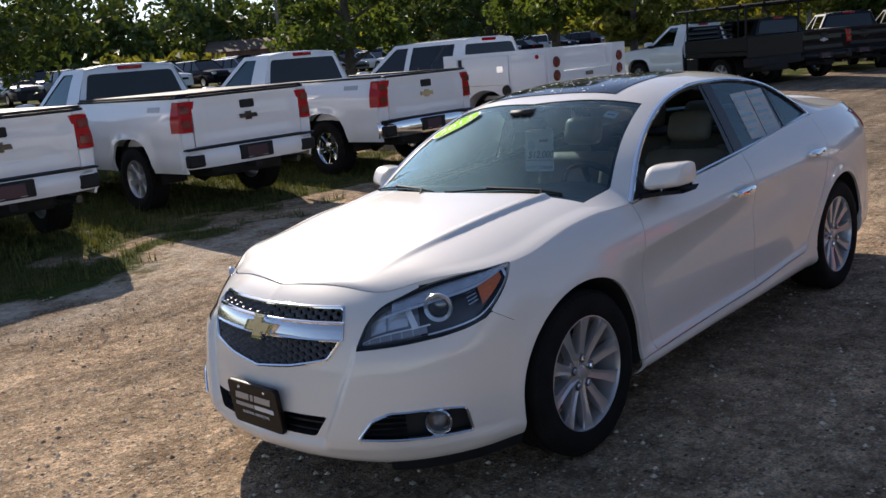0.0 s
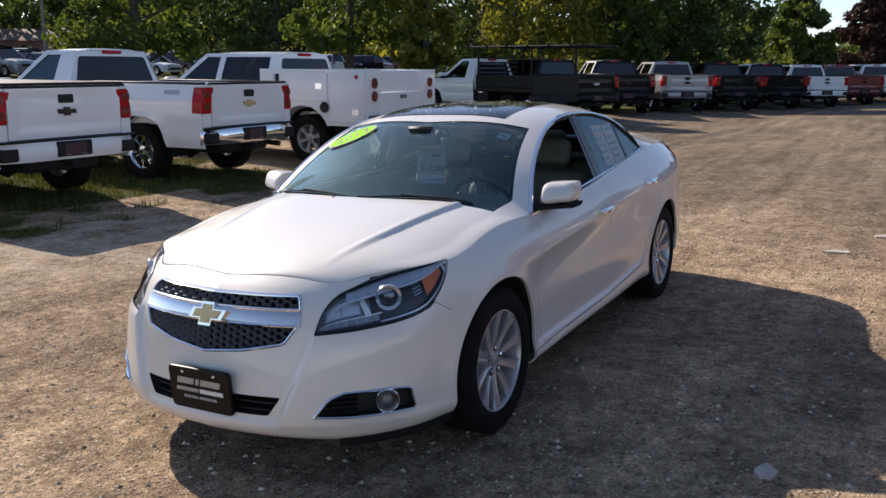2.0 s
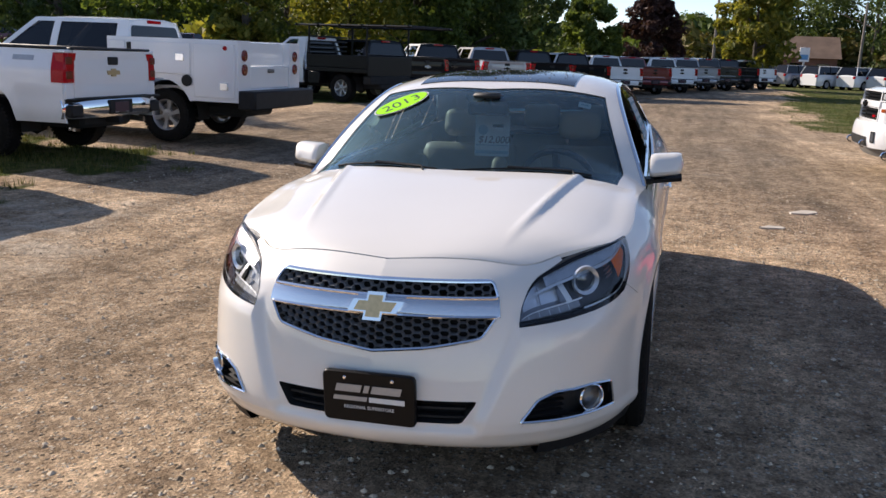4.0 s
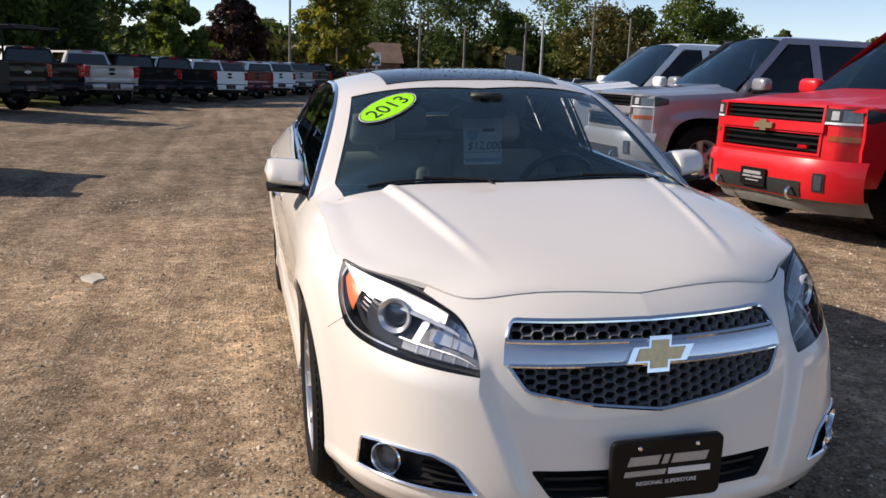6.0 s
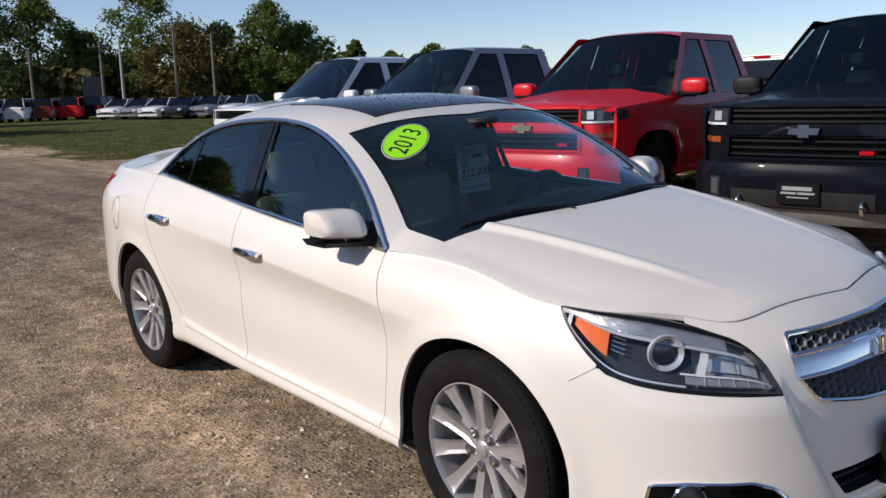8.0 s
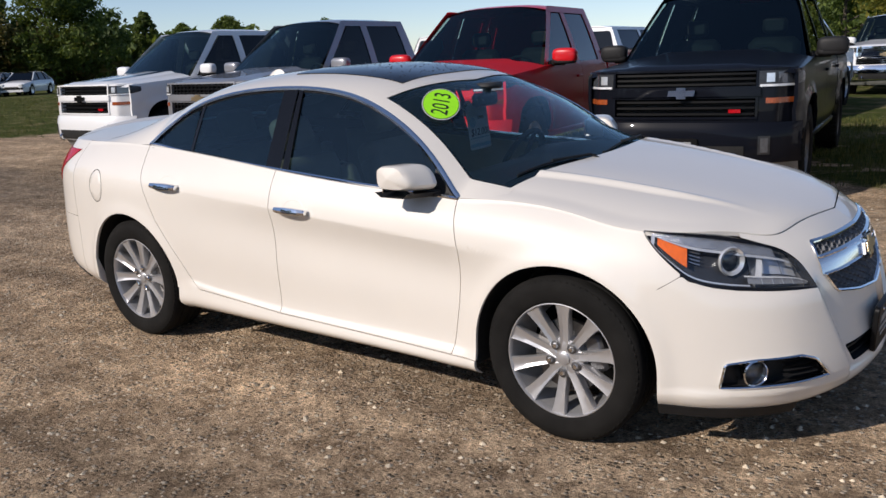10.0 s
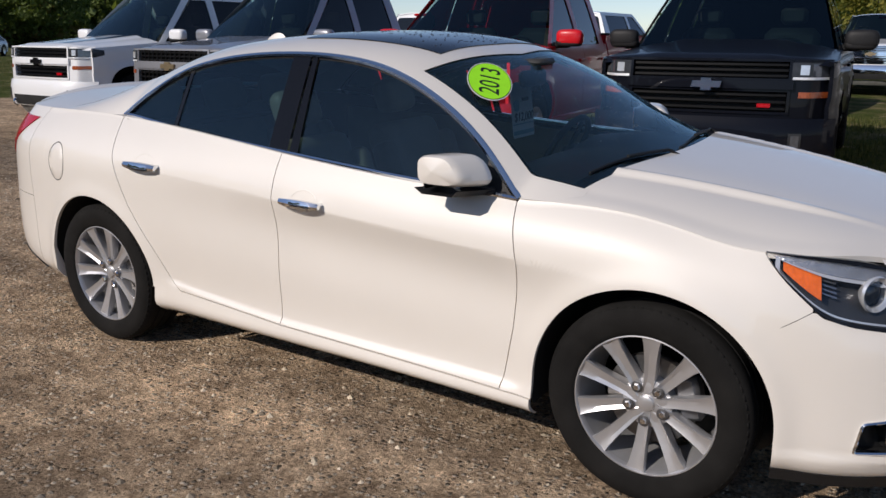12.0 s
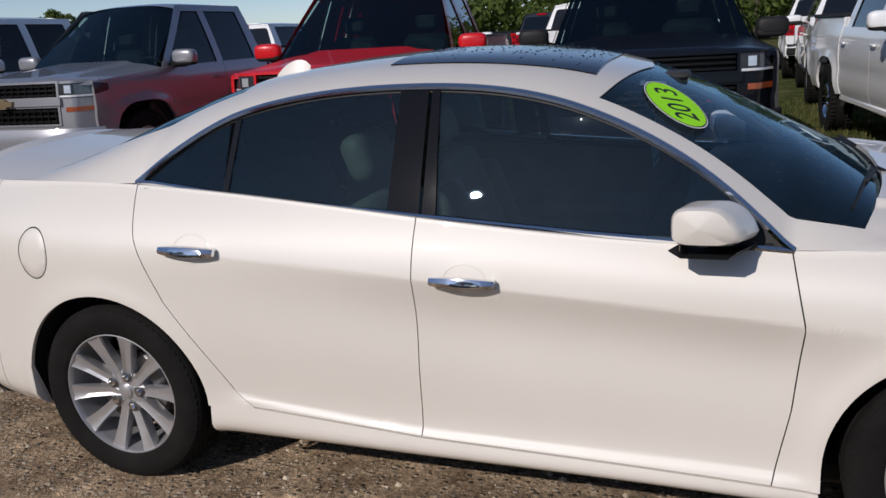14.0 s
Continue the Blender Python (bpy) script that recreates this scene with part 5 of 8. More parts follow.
    part("dashboard", Geo().grid(np.array(rows)), CABIN_DARK, cabin)
    part("floor_pan", Geo().rbox((-1.9, -0.74, 0.26), (1.0, 0.74, 0.34), 0.02), CABIN_DARK, cabin)
    part("centre_console", Geo().rbox((-0.35, -0.13, 0.3), (0.65, 0.13, 0.66), 0.04), CABIN_DARK, cabin)
    part("parcel_shelf", Geo().rbox((-1.74, -0.66, 1.00), (-1.28, 0.66, 1.03), 0.01), CABIN_DARK, cabin)
    for f in (1, -1):
        rows = []
        for x in np.linspace(0.78, -1.2, 20):
            rows.append([(x, f * 0.76, 0.35), (x, f * 0.755, 0.62), (x, f * 0.70, 0.66), (x, f * 0.70, 0.70), (x, f * 0.765, 0.74), (x, f * 0.79, float(belt_z(x)) - 0.01)])
        part("door_lining", Geo().grid(np.array(rows)), CABIN_BEIGE, cabin)
    g = Geo()
    roof_patch(g, lambda q: top_edge(q) - 0.0, back_edge, 0.04, 1.0, 14, 8, -0.035)
    part("headlining", both(g), HEADLINING, cabin)
    for x0, x1, q0, q1, dz in ((0.335, 1.05, 0.015, 0.135, -0.022), (-0.93, -1.75, 0.02, 0.20, -0.02)):
        g = Geo()
        roof_patch(g, const(x0), const(x1), q0, q1, 20, 3, dz)
        part("pillar_lining", g, HEADLINING, cabin)
        part("pillar_lining", g.flipped_y(), HEADLINING, cabin)
    def pad(lo, hi, r, m):
        """A cushion: a box with well-rounded edges."""
        n = 10
        g = Geo()
        u = np.linspace(-1, 1, n)
        cx, hx = (np.array(lo) + hi) / 2, (np.array(hi) - lo) / 2
        for axis in range(3):
            for sgn in (-1, 1):
                a, b = np.meshgrid(u, u, indexing='ij')
                q = np.zeros((n, n, 3))
                q[..., axis], q[..., (axis + 1) % 3], q[..., (axis + 2) % 3] = sgn, a, b
                inner = hx - r
                big = q * hx
                core = np.clip(big, -inner, inner)
                d = big - core
                ln = np.linalg.norm(d, axis=-1, keepdims=True)
                big = core + d / np.maximum(ln, 1e-6) * np.minimum(ln, r)
                pts = big + cx
                pts = np.array([m @ Vector(k) for k in pts.reshape(-1, 3)]).reshape(n, n, 3)
                g.grid(pts, sgn < 0)
        return g
    for nm, x0, ys in (("front_seat", 0.02, (0.37, -0.37)), ("rear_seat", -0.86, (0.42, 0.0, -0.42))):
        for y in ys:
            seat = new(nm)
            seat.parent = cabin
            wide = 0.26 if nm == "front_seat" else 0.215
            base = Matrix.Translation((x0, y, 0.33))
            part("cushion", pad((-0.27, -wide, 0.0), (0.28, wide, 0.20), 0.07, base @ Matrix.Rotation(radians(-7), 4, 'Y')), LEATHER, seat)
            tilt = base @ Matrix.Translation((-0.27, 0, 0.12)) @ Matrix.Rotation(radians(-20), 4, 'Y')
            part("backrest", pad((-0.11, -wide, 0.0), (0.02, wide, 0.60), 0.06, tilt), LEATHER, seat)
            for k in (-1, 1):
                part("bolster", pad((-0.06, k * wide - 0.05, 0.10), (0.07, k * wide + 0.05, 0.50), 0.045, tilt), LEATHER, seat)
            part("headrest", pad((-0.09, -0.13, 0.645), (0.02, 0.13, 0.82), 0.05, tilt), LEATHER, seat)
    # steering wheel
    m = Matrix.Translation((0.46, 0.37, 0.90)) @ Matrix.Rotation(radians(-64), 4, 'Y')
    a = np.linspace(0, 2 * math.pi, 41)
    g = Geo().tube(np.array([m @ Vector((0.185 * math.cos(k), 0.185 * math.sin(k), 0)) for k in a]), 0.016, 8, False)
    g.rbox((-0.06, -0.07, -0.04), (0.06, 0.07, 0.0), 0.02, m)
    for ang in (0, 180, 270):
        g.rbox((0.04, -0.02, -0.02), (0.18, 0.02, -0.005), 0.006, m @ Matrix.Rotation(radians(ang + 90), 4, 'Z'))
    part("steering_wheel", g, CABIN_DARK, cabin)
    # mirror and sensor box behind the windscreen
    part("rear_view_mirror", Geo().rbox((0.47, -0.11, 1.235), (0.50, 0.11, 1.305), 0.02).rbox((0.48, -0.02, 1.29), (0.52, 0.02, 1.345), 0.01), CABIN_DARK, cabin)
    part("sensor_cover", Geo().rbox((0.40, -0.07, 1.325), (0.56, 0.07, 1.352), 0.012), CABIN_DARK, cabin)

    # --- wheels
    meshes = {}
    for wx in WHEELS_X:
        for f in (1, -1):
            turn = Matrix.Rotation(radians(-90 * f), 4, 'X') @ Matrix.Rotation(radians(14 if wx > 0 else 40), 4, 'Z')
            make_wheel("wheel", car, Matrix.Translation((wx, f * 0.780, HUB_Z + 0.001)) @ turn, meshes)
    return car


def shield_pose(x, y, off, lean=0.0):
    """A pose on the windscreen: local x across, local y up the glass, z out of it."""
    ye, ze = roof_edge(np.array(x))
    q = 1 - abs(y) / float(ye)
    p = [Vector(roof(np.array(x + dx), np.array(1 - abs(y + dy) / float(roof_edge(np.array(x + dx))[0])))) * 1 for dx, dy in ((0, 0), (-0.02, 0), (0, 0.02))]
    for v, dy in zip(p, (0, 0, 0.02)):
        v.y = y + dy
    up = (p[1] - p[0]).normalized()
    n = (p[2] - p[0]).cross(up).normalized()
    if n.z < 0:
        n = -n
    side = up.cross(n).normalized()
    m = Matrix((side, up, n)).transposed().to_4x4()
    return Matrix.Translation(p[0] + n * off) @ m @ Matrix.Rotation(radians(lean), 4, 'Z')


sedan = make_sedan()
sedan.matrix_basis = TIP


# ---- ground height ----
GROUND_Y = [-400, -110, -55, -22, -11, -8, -5, -2.5, 0, 2.5, 5, 8, 20, 60, 400]
GROUND_Z = [2.0, 1.7, 1.1, 0.16, 0.05, 0.03, -0.03, -0.08, 0.0, 0.08, 0.105, 0.12, 0.16, 0.3, 0.6]


def ground_z(x, y):
    z = np.interp(y, GROUND_Y, GROUND_Z)
    near = np.hypot(np.asarray(x) - 0.0, np.asarray(y)) < 3.0
    return np.where(near, 0.034 * np.asarray(y), z)


# ---- pickup trucks ----
def truck_wheel_meshes(style):
    g = Geo().lathe([(0.24, -0.11), (0.27, -0.128), (0.34, -0.135), (0.385, -0.12), (0.400, -0.10), (0.404, -0.05), (0.404, 0.05), (0.400, 0.10),
                     (0.385, 0.12), (0.34, 0.135), (0.27, 0.128), (0.24, 0.11)], 48)
    for k in range(48):
        for side in (-1, 1):
            g.rbox((0.380, -0.018, side * 0.095 - 0.03), (0.412, 0.018, side * 0.095 + 0.028), 0.004, Matrix.Rotation(2 * math.pi * (k + 0.25 * side) / 48, 4, 'Z'))
    out = {"tyre": g.mesh("tyre", RUBBER, 50)}
    metal = {"alloy": ALLOY, "chrome": CHROME, "dark": ALLOY_DARK, "steel": WHEEL_STEEL}[style]
    out["rim"] = Geo().lathe([(0.225, -0.10), (0.245, -0.11), (0.247, 0.105), (0.240, 0.112), (0.228, 0.098), (0.215, 0.07), (0.205, -0.05)], 48).mesh("rim", metal)
    rr = np.linspace(0.04, 0.23, 6)
    rows = []
    for r in rr:
        h, t = np.interp(r, [0.04, 0.12, 0.23], [0.030, 0.026, 0.042]), np.interp(r, [0.04, 0.15, 0.23], [0.075, 0.080, 0.095])
        rows.append([(r, -h, t - 0.05), (r, -h, t - 0.008), (r, -h * 0.8, t), (r, h * 0.8, t), (r, h, t - 0.008), (r, h, t - 0.05)])
    out["spoke"] = Geo().grid(np.array(rows)).mesh("spoke", metal, 30)
    out["hub"] = Geo().lathe([(0.0, 0.105), (0.035, 0.10), (0.042, 0.085), (0.085, 0.075), (0.09, 0.02)], 32).mesh("hub", metal)
    out["disc"] = Geo().lathe([(0.05, 0.02), (0.17, 0.02), (0.17, -0.01), (0.05, -0.01)], 32).mesh("brake_disc", STEEL)
    return out


WHEEL_STEEL = mat("grey_wheel_steel", (0.42, 0.43, 0.44), 0.45, 0.6, 0.2, 6.0, 60.0)
WHEEL_SETS = {k: truck_wheel_meshes(k) for k in ("alloy", "chrome", "dark", "steel")}


def put_truck_wheel(parent, m, style, spokes=6):
    w = new("wheel")
    w.parent, w.matrix_basis = parent, m
    meshes = WHEEL_SETS[style]
    for key in ("tyre", "rim", "hub"):
        shared(key, meshes[key], w)
    shared("brake_disc", meshes["disc"], w)
    for k in range(spokes):
        shared("spoke", meshes["spoke"], w, Matrix.Rotation(2 * math.pi * k / spokes, 4, 'Z'))


def make_pickup(label, m, colour, cab="double", wheels="alloy", chrome_rear=False, badge_mat=None, grille="black", group="", front=True, rear=True,
                bed=True, name="pickup_truck", board=False, cover=False, letters=False, stripes=False, tint=None, cab_colour=None):
    """A full-size pickup: nose at +x, the middle of the wheelbase at the origin on the ground."""
    truck = thing(name, label, "pickup truck", m, group)
    tint = tint or DEEP_TINT
    upper = cab_colour or colour
    lift = 1.14 if front else 1.0                   # the facing trucks stand taller

    def tall(z):
        return np.where(np.asarray(z) > 1.24, 1.24 + (np.asarray(z) - 1.24) * lift, z)

    wb = 3.40 if cab == "regular" else 3.65
    fx, rx, R, hz = wb / 2, -wb / 2, 0.515, 0.405
    xf, xr = fx + 0.95, rx - 1.22
    xa = fx - 0.42                                  # foot of the windscreen
    cab_len = {"regular": 1.50, "double": 2.15, "crew": 2.55}[cab]
    xc = xa - cab_len                               # back of the cab
    xb = xc - 0.06                                  # front of the bed

    def flank(x, z, out=0.0):
        x, z = np.broadcast_arrays(np.asarray(x, float), np.asarray(z, float))
        y = 0.955 + 0.018 * np.sin(np.clip((z - 0.5) / 0.85, 0, 1) * math.pi) - 0.05 * smooth(1.10, 1.40, z) - 0.03 * smooth(0.62, 0.46, z)
        y = y - 0.012 * np.exp(-((z - 0.80) / 0.05) ** 2)
        for wx in (fx, rx):
            r = np.maximum(np.abs(x - wx), np.abs(z - hz) * 1.02) * 0.55 + np.hypot(x - wx, z - hz) * 0.45
            y = y + 0.030 * smooth(0.64, 0.49, r)
        y = y - 0.16 * smooth(xf - 0.55, xf + 0.05, x) ** 2 - 0.02 * smooth(rx - 0.7, xr, x)
        return np.stack([x, y + out, z], -1)

    def arch(x):
        z = np.full(np.shape(x), 0.50)
        for wx in (fx, rx):
            d = np.abs(np.asarray(x) - wx) / R
            z = np.where(d < 1, np.maximum(z, hz + R * (1 - np.clip(d, 0, 1) ** 3.2) ** (1 / 2.6)), z)
        return z

    def side_panel(xlo, xhi, top, nu=30, nv=14, low=arch):
        x = np.linspace(xlo, xhi, nu)
        for wx in (fx, rx):
            for e in (wx - R, wx + R):
                if xlo < e < xhi:
                    x = np.sort(np.append(x, [e - 0.002, e + 0.002, e + 0.012, e - 0.012, e + 0.03, e - 0.03]))
        v = np.linspace(0, 1, nv)[None]
        lo, hi = low(x)[:, None], np.broadcast_to(top(x), x.shape)[:, None]
        z = lo * (1 - v) + hi * v
        X = np.broadcast_to(x[:, None], z.shape)
        Xp, Zp = np.pad(X, 1, mode='edge'), np.pad(z, 1, mode='edge')
        p, q = flank(Xp, Zp), flank(Xp, Zp, -0.03)
        p[0], p[-1], p[:, 0], p[:, -1] = q[0], q[-1], q[:, 0], q[:, -1]
        return Geo().grid(p)

    belt = lambda x: np.interp(x, [rx, xc, xa, fx + 0.2], [1.27, 1.27, 1.245, 1.22])
    hood_edge = lambda x: np.interp(x, [xa - 0.1, fx, xf - 0.10], [1.245, 1.205, 1.150])
    rail = 1.375
    for f in (1, -1):
        def put(nm, geo, material, parent=truck, lb=""):
            return part(nm, geo if f == 1 else geo.flipped_y(), material, parent, lb)
        put("front_wing", side_panel(xa - 0.08, xf - 0.26, hood_edge, 34), colour)
        doors = [(xa - 0.086, xa - 1.16, "front_door")]
        if cab != "regular":
            doors.append((xa - 1.166, xc + (0.10 if cab == "double" else 0.06), "rear_door"))
        for x1, x0, nm in doors:
            d = put(nm, side_panel(x0, x1, belt, 14), colour)
            xh = x0 + 0.16
            put("door_handle", Geo().rbox(flank(xh - 0.09, 1.09) + (0, 0.002, -0.014), flank(xh + 0.09, 1.09) + (0, 0.035, 0.016), 0.008), colour if grille != "chrome" else CHROME, d)
        put("cab_corner", side_panel(xc, doors[-1][1] - 0.006, belt, 5), colour)
        put("rocker", Geo().rbox((xc, 0.86, 0.43), (xa + 0.1, 0.945, 0.505), 0.02), colour if front else PLASTIC)
        if bed:
            put("bed_side", side_panel(xr + 0.03, xb, lambda x: np.full(np.shape(x), rail), 40), colour)
            put("rail_cap", Geo().rbox((xr + 0.05, 0.80, rail), (xb, 0.925, rail + 0.028), 0.010), PLASTIC)
            put("bed_inner_wall", Geo().rbox((xr + 0.06, 0.80, 0.80), (xb, 0.83, rail), 0.006), colour)
        # the greenhouse: side plane with panes and posts
        def plane(x, z, out=0.0):
            return np.stack([x, 0.915 - 0.34 * (z - 1.24) - 0.12 * (z - 1.24) ** 2 + out, tall(z)], -1)
        def pane(b0, b1, t0, t1, z0, z1, out):
            u, v = np.meshgrid(np.linspace(0, 1, 6), np.linspace(0, 1, 8), indexing='ij')
            x = (b0 + (b1 - b0) * u) * (1 - v) + (t0 + (t1 - t0) * u) * v
            z = z0 * (1 - v) + z1 * v
            return Geo().grid(plane(x, z, out))
        zt = 1.79
        w_top = xa - 0.80                              # top of the windscreen post
        split = xa - 1.14
        g = pane(xa - 0.10, xa + 0.02, w_top - 0.04, w_top + 0.10, 1.23, 1.84, 0.0)
        put("windscreen_post", g, upper)
        put("front_side_window", pane(split + 0.06, xa - 0.11, split + 0.06, w_top - 0.03, 1.25, zt, -0.012), TINT if cab == "regular" else tint)
        g = pane(split - 0.07, split + 0.06, split - 0.07, split + 0.06, 1.23, 1.84, 0.0)
        put("door_post", g, upper)
        if cab != "regular":
            back = xc + (0.20 if cab == "double" else 0.25)
            put("rear_side_window", pane(back, split - 0.07, back + 0.05, split - 0.07, 1.26, zt, -0.012), tint)
            put("rear_post", pane(xc, back, xc + 0.10, back + 0.06, 1.23, 1.84, 0.0), upper)
        else:
            put("rear_post", pane(xc, split - 0.06, xc + 0.10, split - 0.06, 1.23, 1.84, 0.0), upper)
        put("roof_rail", pane(xc + 0.09, w_top + 0.09, xc + 0.12, w_top + 0.05, zt - 0.01, 1.845, 0.003), upper)
        mr = new("door_mirror")
        mr.parent = truck
        c = Vector((xa - 0.22, 1.09, 1.34))
        put("mirror_head", Geo().blob((c.x + 0.02, c.y, c.z), (0.075, 0.145, 0.085)), colour if colour in (RED, WHITE, SILVER) else PLASTIC, mr)
        put("mirror_base", Geo().blob((c.x + 0.015, c.y - 0.01, c.z - 0.055), (0.075, 0.14, 0.042)), PLASTIC, mr)
        put("mirror_arm", Geo().rbox((c.x - 0.05, 0.89, c.z - 0.11), (c.x + 0.05, c.y, c.z - 0.05), 0.02), PLASTIC, mr)
        if rear and bed:
            z0, z1 = 0.985, 1.335
            u, v = np.meshgrid(np.linspace(0, 1, 9), np.linspace(0, 1, 10), indexing='ij')
            z = z0 + (z1 - z0) * v
            y_out = flank(np.full(z.shape, xr + 0.10), z)[..., 1] + 0.014
            a = u * 1.0
            x = np.where(a < 0.4, xr + 0.17 - (a / 0.4) * 0.17, xr - 0.012)
            y = np.where(a < 0.4, y_out - 0.012 * (a / 0.4), y_out - 0.012 - (a - 0.4) / 0.6 * 0.172)
            lamp = put("tail_lamp", Geo().grid(np.stack([x, y, z], -1)).rbox((xr, 0.80, z0 + 0.004), (xr + 0.13, 0.93, z1 - 0.004), 0.01), TAIL_RED, truck, "red tail lamp")
            for zl in (1.075, 1.245):
                put("inner_lens", Geo().rbox((xr - 0.020, 0.805, zl - 0.045), (xr - 0.011, 0.925, zl + 0.045), 0.003), TAIL_DARK, lamp)
            put("bed_corner", Geo().rbox((xr - 0.002, 0.775, 0.775), (xr + 0.14, 0.935, 0.983), 0.012), colour)
            put("bed_corner", Geo().rbox((xr - 0.002, 0.775, 1.337), (xr + 0.14, 0.925, rail), 0.008), colour)
        for wx in (fx, rx):
            a = np.linspace(-0.1, math.pi + 0.1, 20)
            p = np.stack([np.stack([wx + np.cos(a) * 0.53, np.full(20, y), hz + np.sin(a) * 0.54], -1) for y in (0.55, 0.90)], 1)
            g = Geo().grid(p)
            g.add(p[:, 0], [tuple(range(20))])
            put("arch_liner", g, UNDER)
            turn = Matrix.Rotation(radians(-90 * f), 4, 'X') @ Matrix.Rotation(radians(17 + 23 * (wx > 0)), 4, 'Z')
            put_truck_wheel(truck, Matrix.Translation((wx, f * 0.845, hz + 0.004)) @ turn, wheels)
    # frame, axle
    part("chassis", Geo().rbox((xr + 0.1, -0.52, 0.40), (xf - 0.3, 0.52, 0.60), 0.05), UNDER, truck)
    part("rear_axle", Geo().tube([(rx, -0.75, 0.40), (rx, 0.75, 0.40)], 0.06, 10).lathe([(0, -0.17), (0.13, -0.10), (0.17, 0), (0.13, 0.10), (0, 0.17)], 14, Matrix.Translation((rx, 0, 0.40))), UNDER, truck)
    # cab: floor block, roof, screens
    part("cab_floor", Geo().rbox((xc + 0.03, -0.88, 0.50), (xa + 0.2, 0.88, 0.95), 0.03), CABIN_DARK, truck)
    u, v = np.meshgrid(np.linspace(0, 1, 14), np.linspace(-1, 1, 21), indexing='ij')
    x = (xc + 0.10) + (w_top + 0.09 - xc - 0.10) * u
    z = 1.83 + 0.055 * (1 - np.abs(v) ** 3) - 0.03 * np.abs(2 * u - 1) ** 4
    part("roof", Geo().grid(np.stack([x, 0.672 * v, tall(z)], -1)), upper, truck)
    u, v = np.meshgrid(np.linspace(0, 1, 10), np.linspace(-1, 1, 17), indexing='ij')
    x = (xa + 0.06 + 0.10 * (1 - v ** 2)) * (1 - u) + (w_top + 0.07 + 0.03 * (1 - v ** 2)) * u
    y = v * (0.885 * (1 - u) + 0.675 * u)
    z = 1.235 * (1 - u) + (1.80 + 0.05 * (1 - v ** 2)) * u
    part("windscreen", Geo().grid(np.stack([x, y, tall(z)], -1)), TINT if front else tint, truck)
    if front:
        part("dashboard", Geo().rbox((xa - 0.35, -0.80, 0.95), (xa + 0.05, 0.80, 1.21), 0.06), CABIN_DARK, truck)
        for y in (0.42, -0.42):
            seat = part("seat", Geo().rbox((xa - 1.25, y - 0.27, 0.9), (xa - 1.05, y + 0.27, 1.45), 0.07, None), CABIN_DARK, truck)
            part("headrest", Geo().rbox((xa - 1.23, y - 0.13, 1.48), (xa - 1.11, y + 0.13, 1.66), 0.04), CABIN_DARK, seat)
        mm = Matrix.Translation((xa - 0.52, 0.42, 1.18)) @ Matrix.Rotation(radians(-62), 4, 'Y')
        a = np.linspace(0, 2 * math.pi, 25)
        part("steering_wheel", Geo().tube(np.array([mm @ Vector((0.19 * math.cos(k), 0.19 * math.sin(k), 0)) for k in a]), 0.016, 6, False), CABIN_DARK, truck)
    # cab back with its window
    g = Geo()
    back_y, top_y = 0.905, 0.672
    def back(y, z, out=0.0):
        return (xc + 0.02 + 0.10 * (z - 1.24) / 0.6 - out, y, float(tall(z)))
    outer = [(-back_y, 0.9), (back_y, 0.9), (back_y, 1.24), (top_y, 1.83), (0.35, 1.872), (-0.35, 1.872), (-top_y, 1.83), (-back_y, 1.24)]
    g.add([back(*p) for p in outer], [tuple(range(8))])
    part("cab_back", g, colour, truck)
    part("back_window", Geo().add([back(*p, 0.006) for p in rounded([(-0.78, 1.29), (0.78, 1.29), (0.64, 1.76), (-0.64, 1.76)], 0.06)], [tuple(range(20))]), DEEP_TINT, truck)
    part("high_brake_lamp", Geo().rbox(np.array(back(-0.18, 1.80, 0.03)), np.array(back(0.18, 1.85, -0.02)), 0.01), TAIL_RED, truck)
    # bonnet
    u, v = np.meshgrid(np.linspace(0, 1, 24), np.linspace(-1, 1, 33), indexing='ij')
    x = (xa + 0.02) + (xf - 0.14 - xa) * u + 0.05 * u * (1 - v ** 2) - 0.115 * u ** 3 * np.abs(v) ** 6
    ye = flank(x, hood_edge(x))[..., 1] - 0.004
    z = hood_edge(x) + (0.075 - 0.03 * u) * (1 - np.abs(v) ** 4) + 0.022 * smooth(0.62, 0.50, np.abs(v)) * (1 - 0.5 * u)
    z = z - 0.035 * smooth(0.9, 1.0, u)
    part("bonnet", Geo().grid(np.stack([x, ye * v, z], -1)), colour, truck)
    if stripes:
        for k in (-1, 1):
            sel = np.abs(v * 1.0 - k * 0.30) < 0.10
            uu, vv = np.meshgrid(np.linspace(0, 0.85, 20), np.linspace(k * 0.20, k * 0.42, 6), indexing='ij')
            x = (xa + 0.02) + (xf - 0.14 - xa) * uu + 0.05 * uu * (1 - vv ** 2)
            yy = (flank(x, hood_edge(x))[..., 1] - 0.004) * vv
            zz = hood_edge(x) + (0.075 - 0.03 * uu) * (1 - np.abs(vv) ** 4) + 0.022 * (1 - 0.5 * uu) + 0.003
            part("bonnet_stripe", Geo().grid(np.stack([x, yy, zz], -1)), GLOSS_BLACK, truck)
    # nose
    def face(y, z, out=0.0):
        y, z = np.broadcast_arrays(np.asarray(y, float), np.asarray(z, float))
        x = xf - 0.05 - 0.13 * np.abs(y / 0.93) ** 3.2 - 0.13 * smooth(0.76, 0.925, np.abs(y)) - 0.10 * np.maximum(z - 0.75, 0) ** 1.5 + out
        return np.stack([x, y, 1.17 - (1.17 - z) * 1.14], -1)
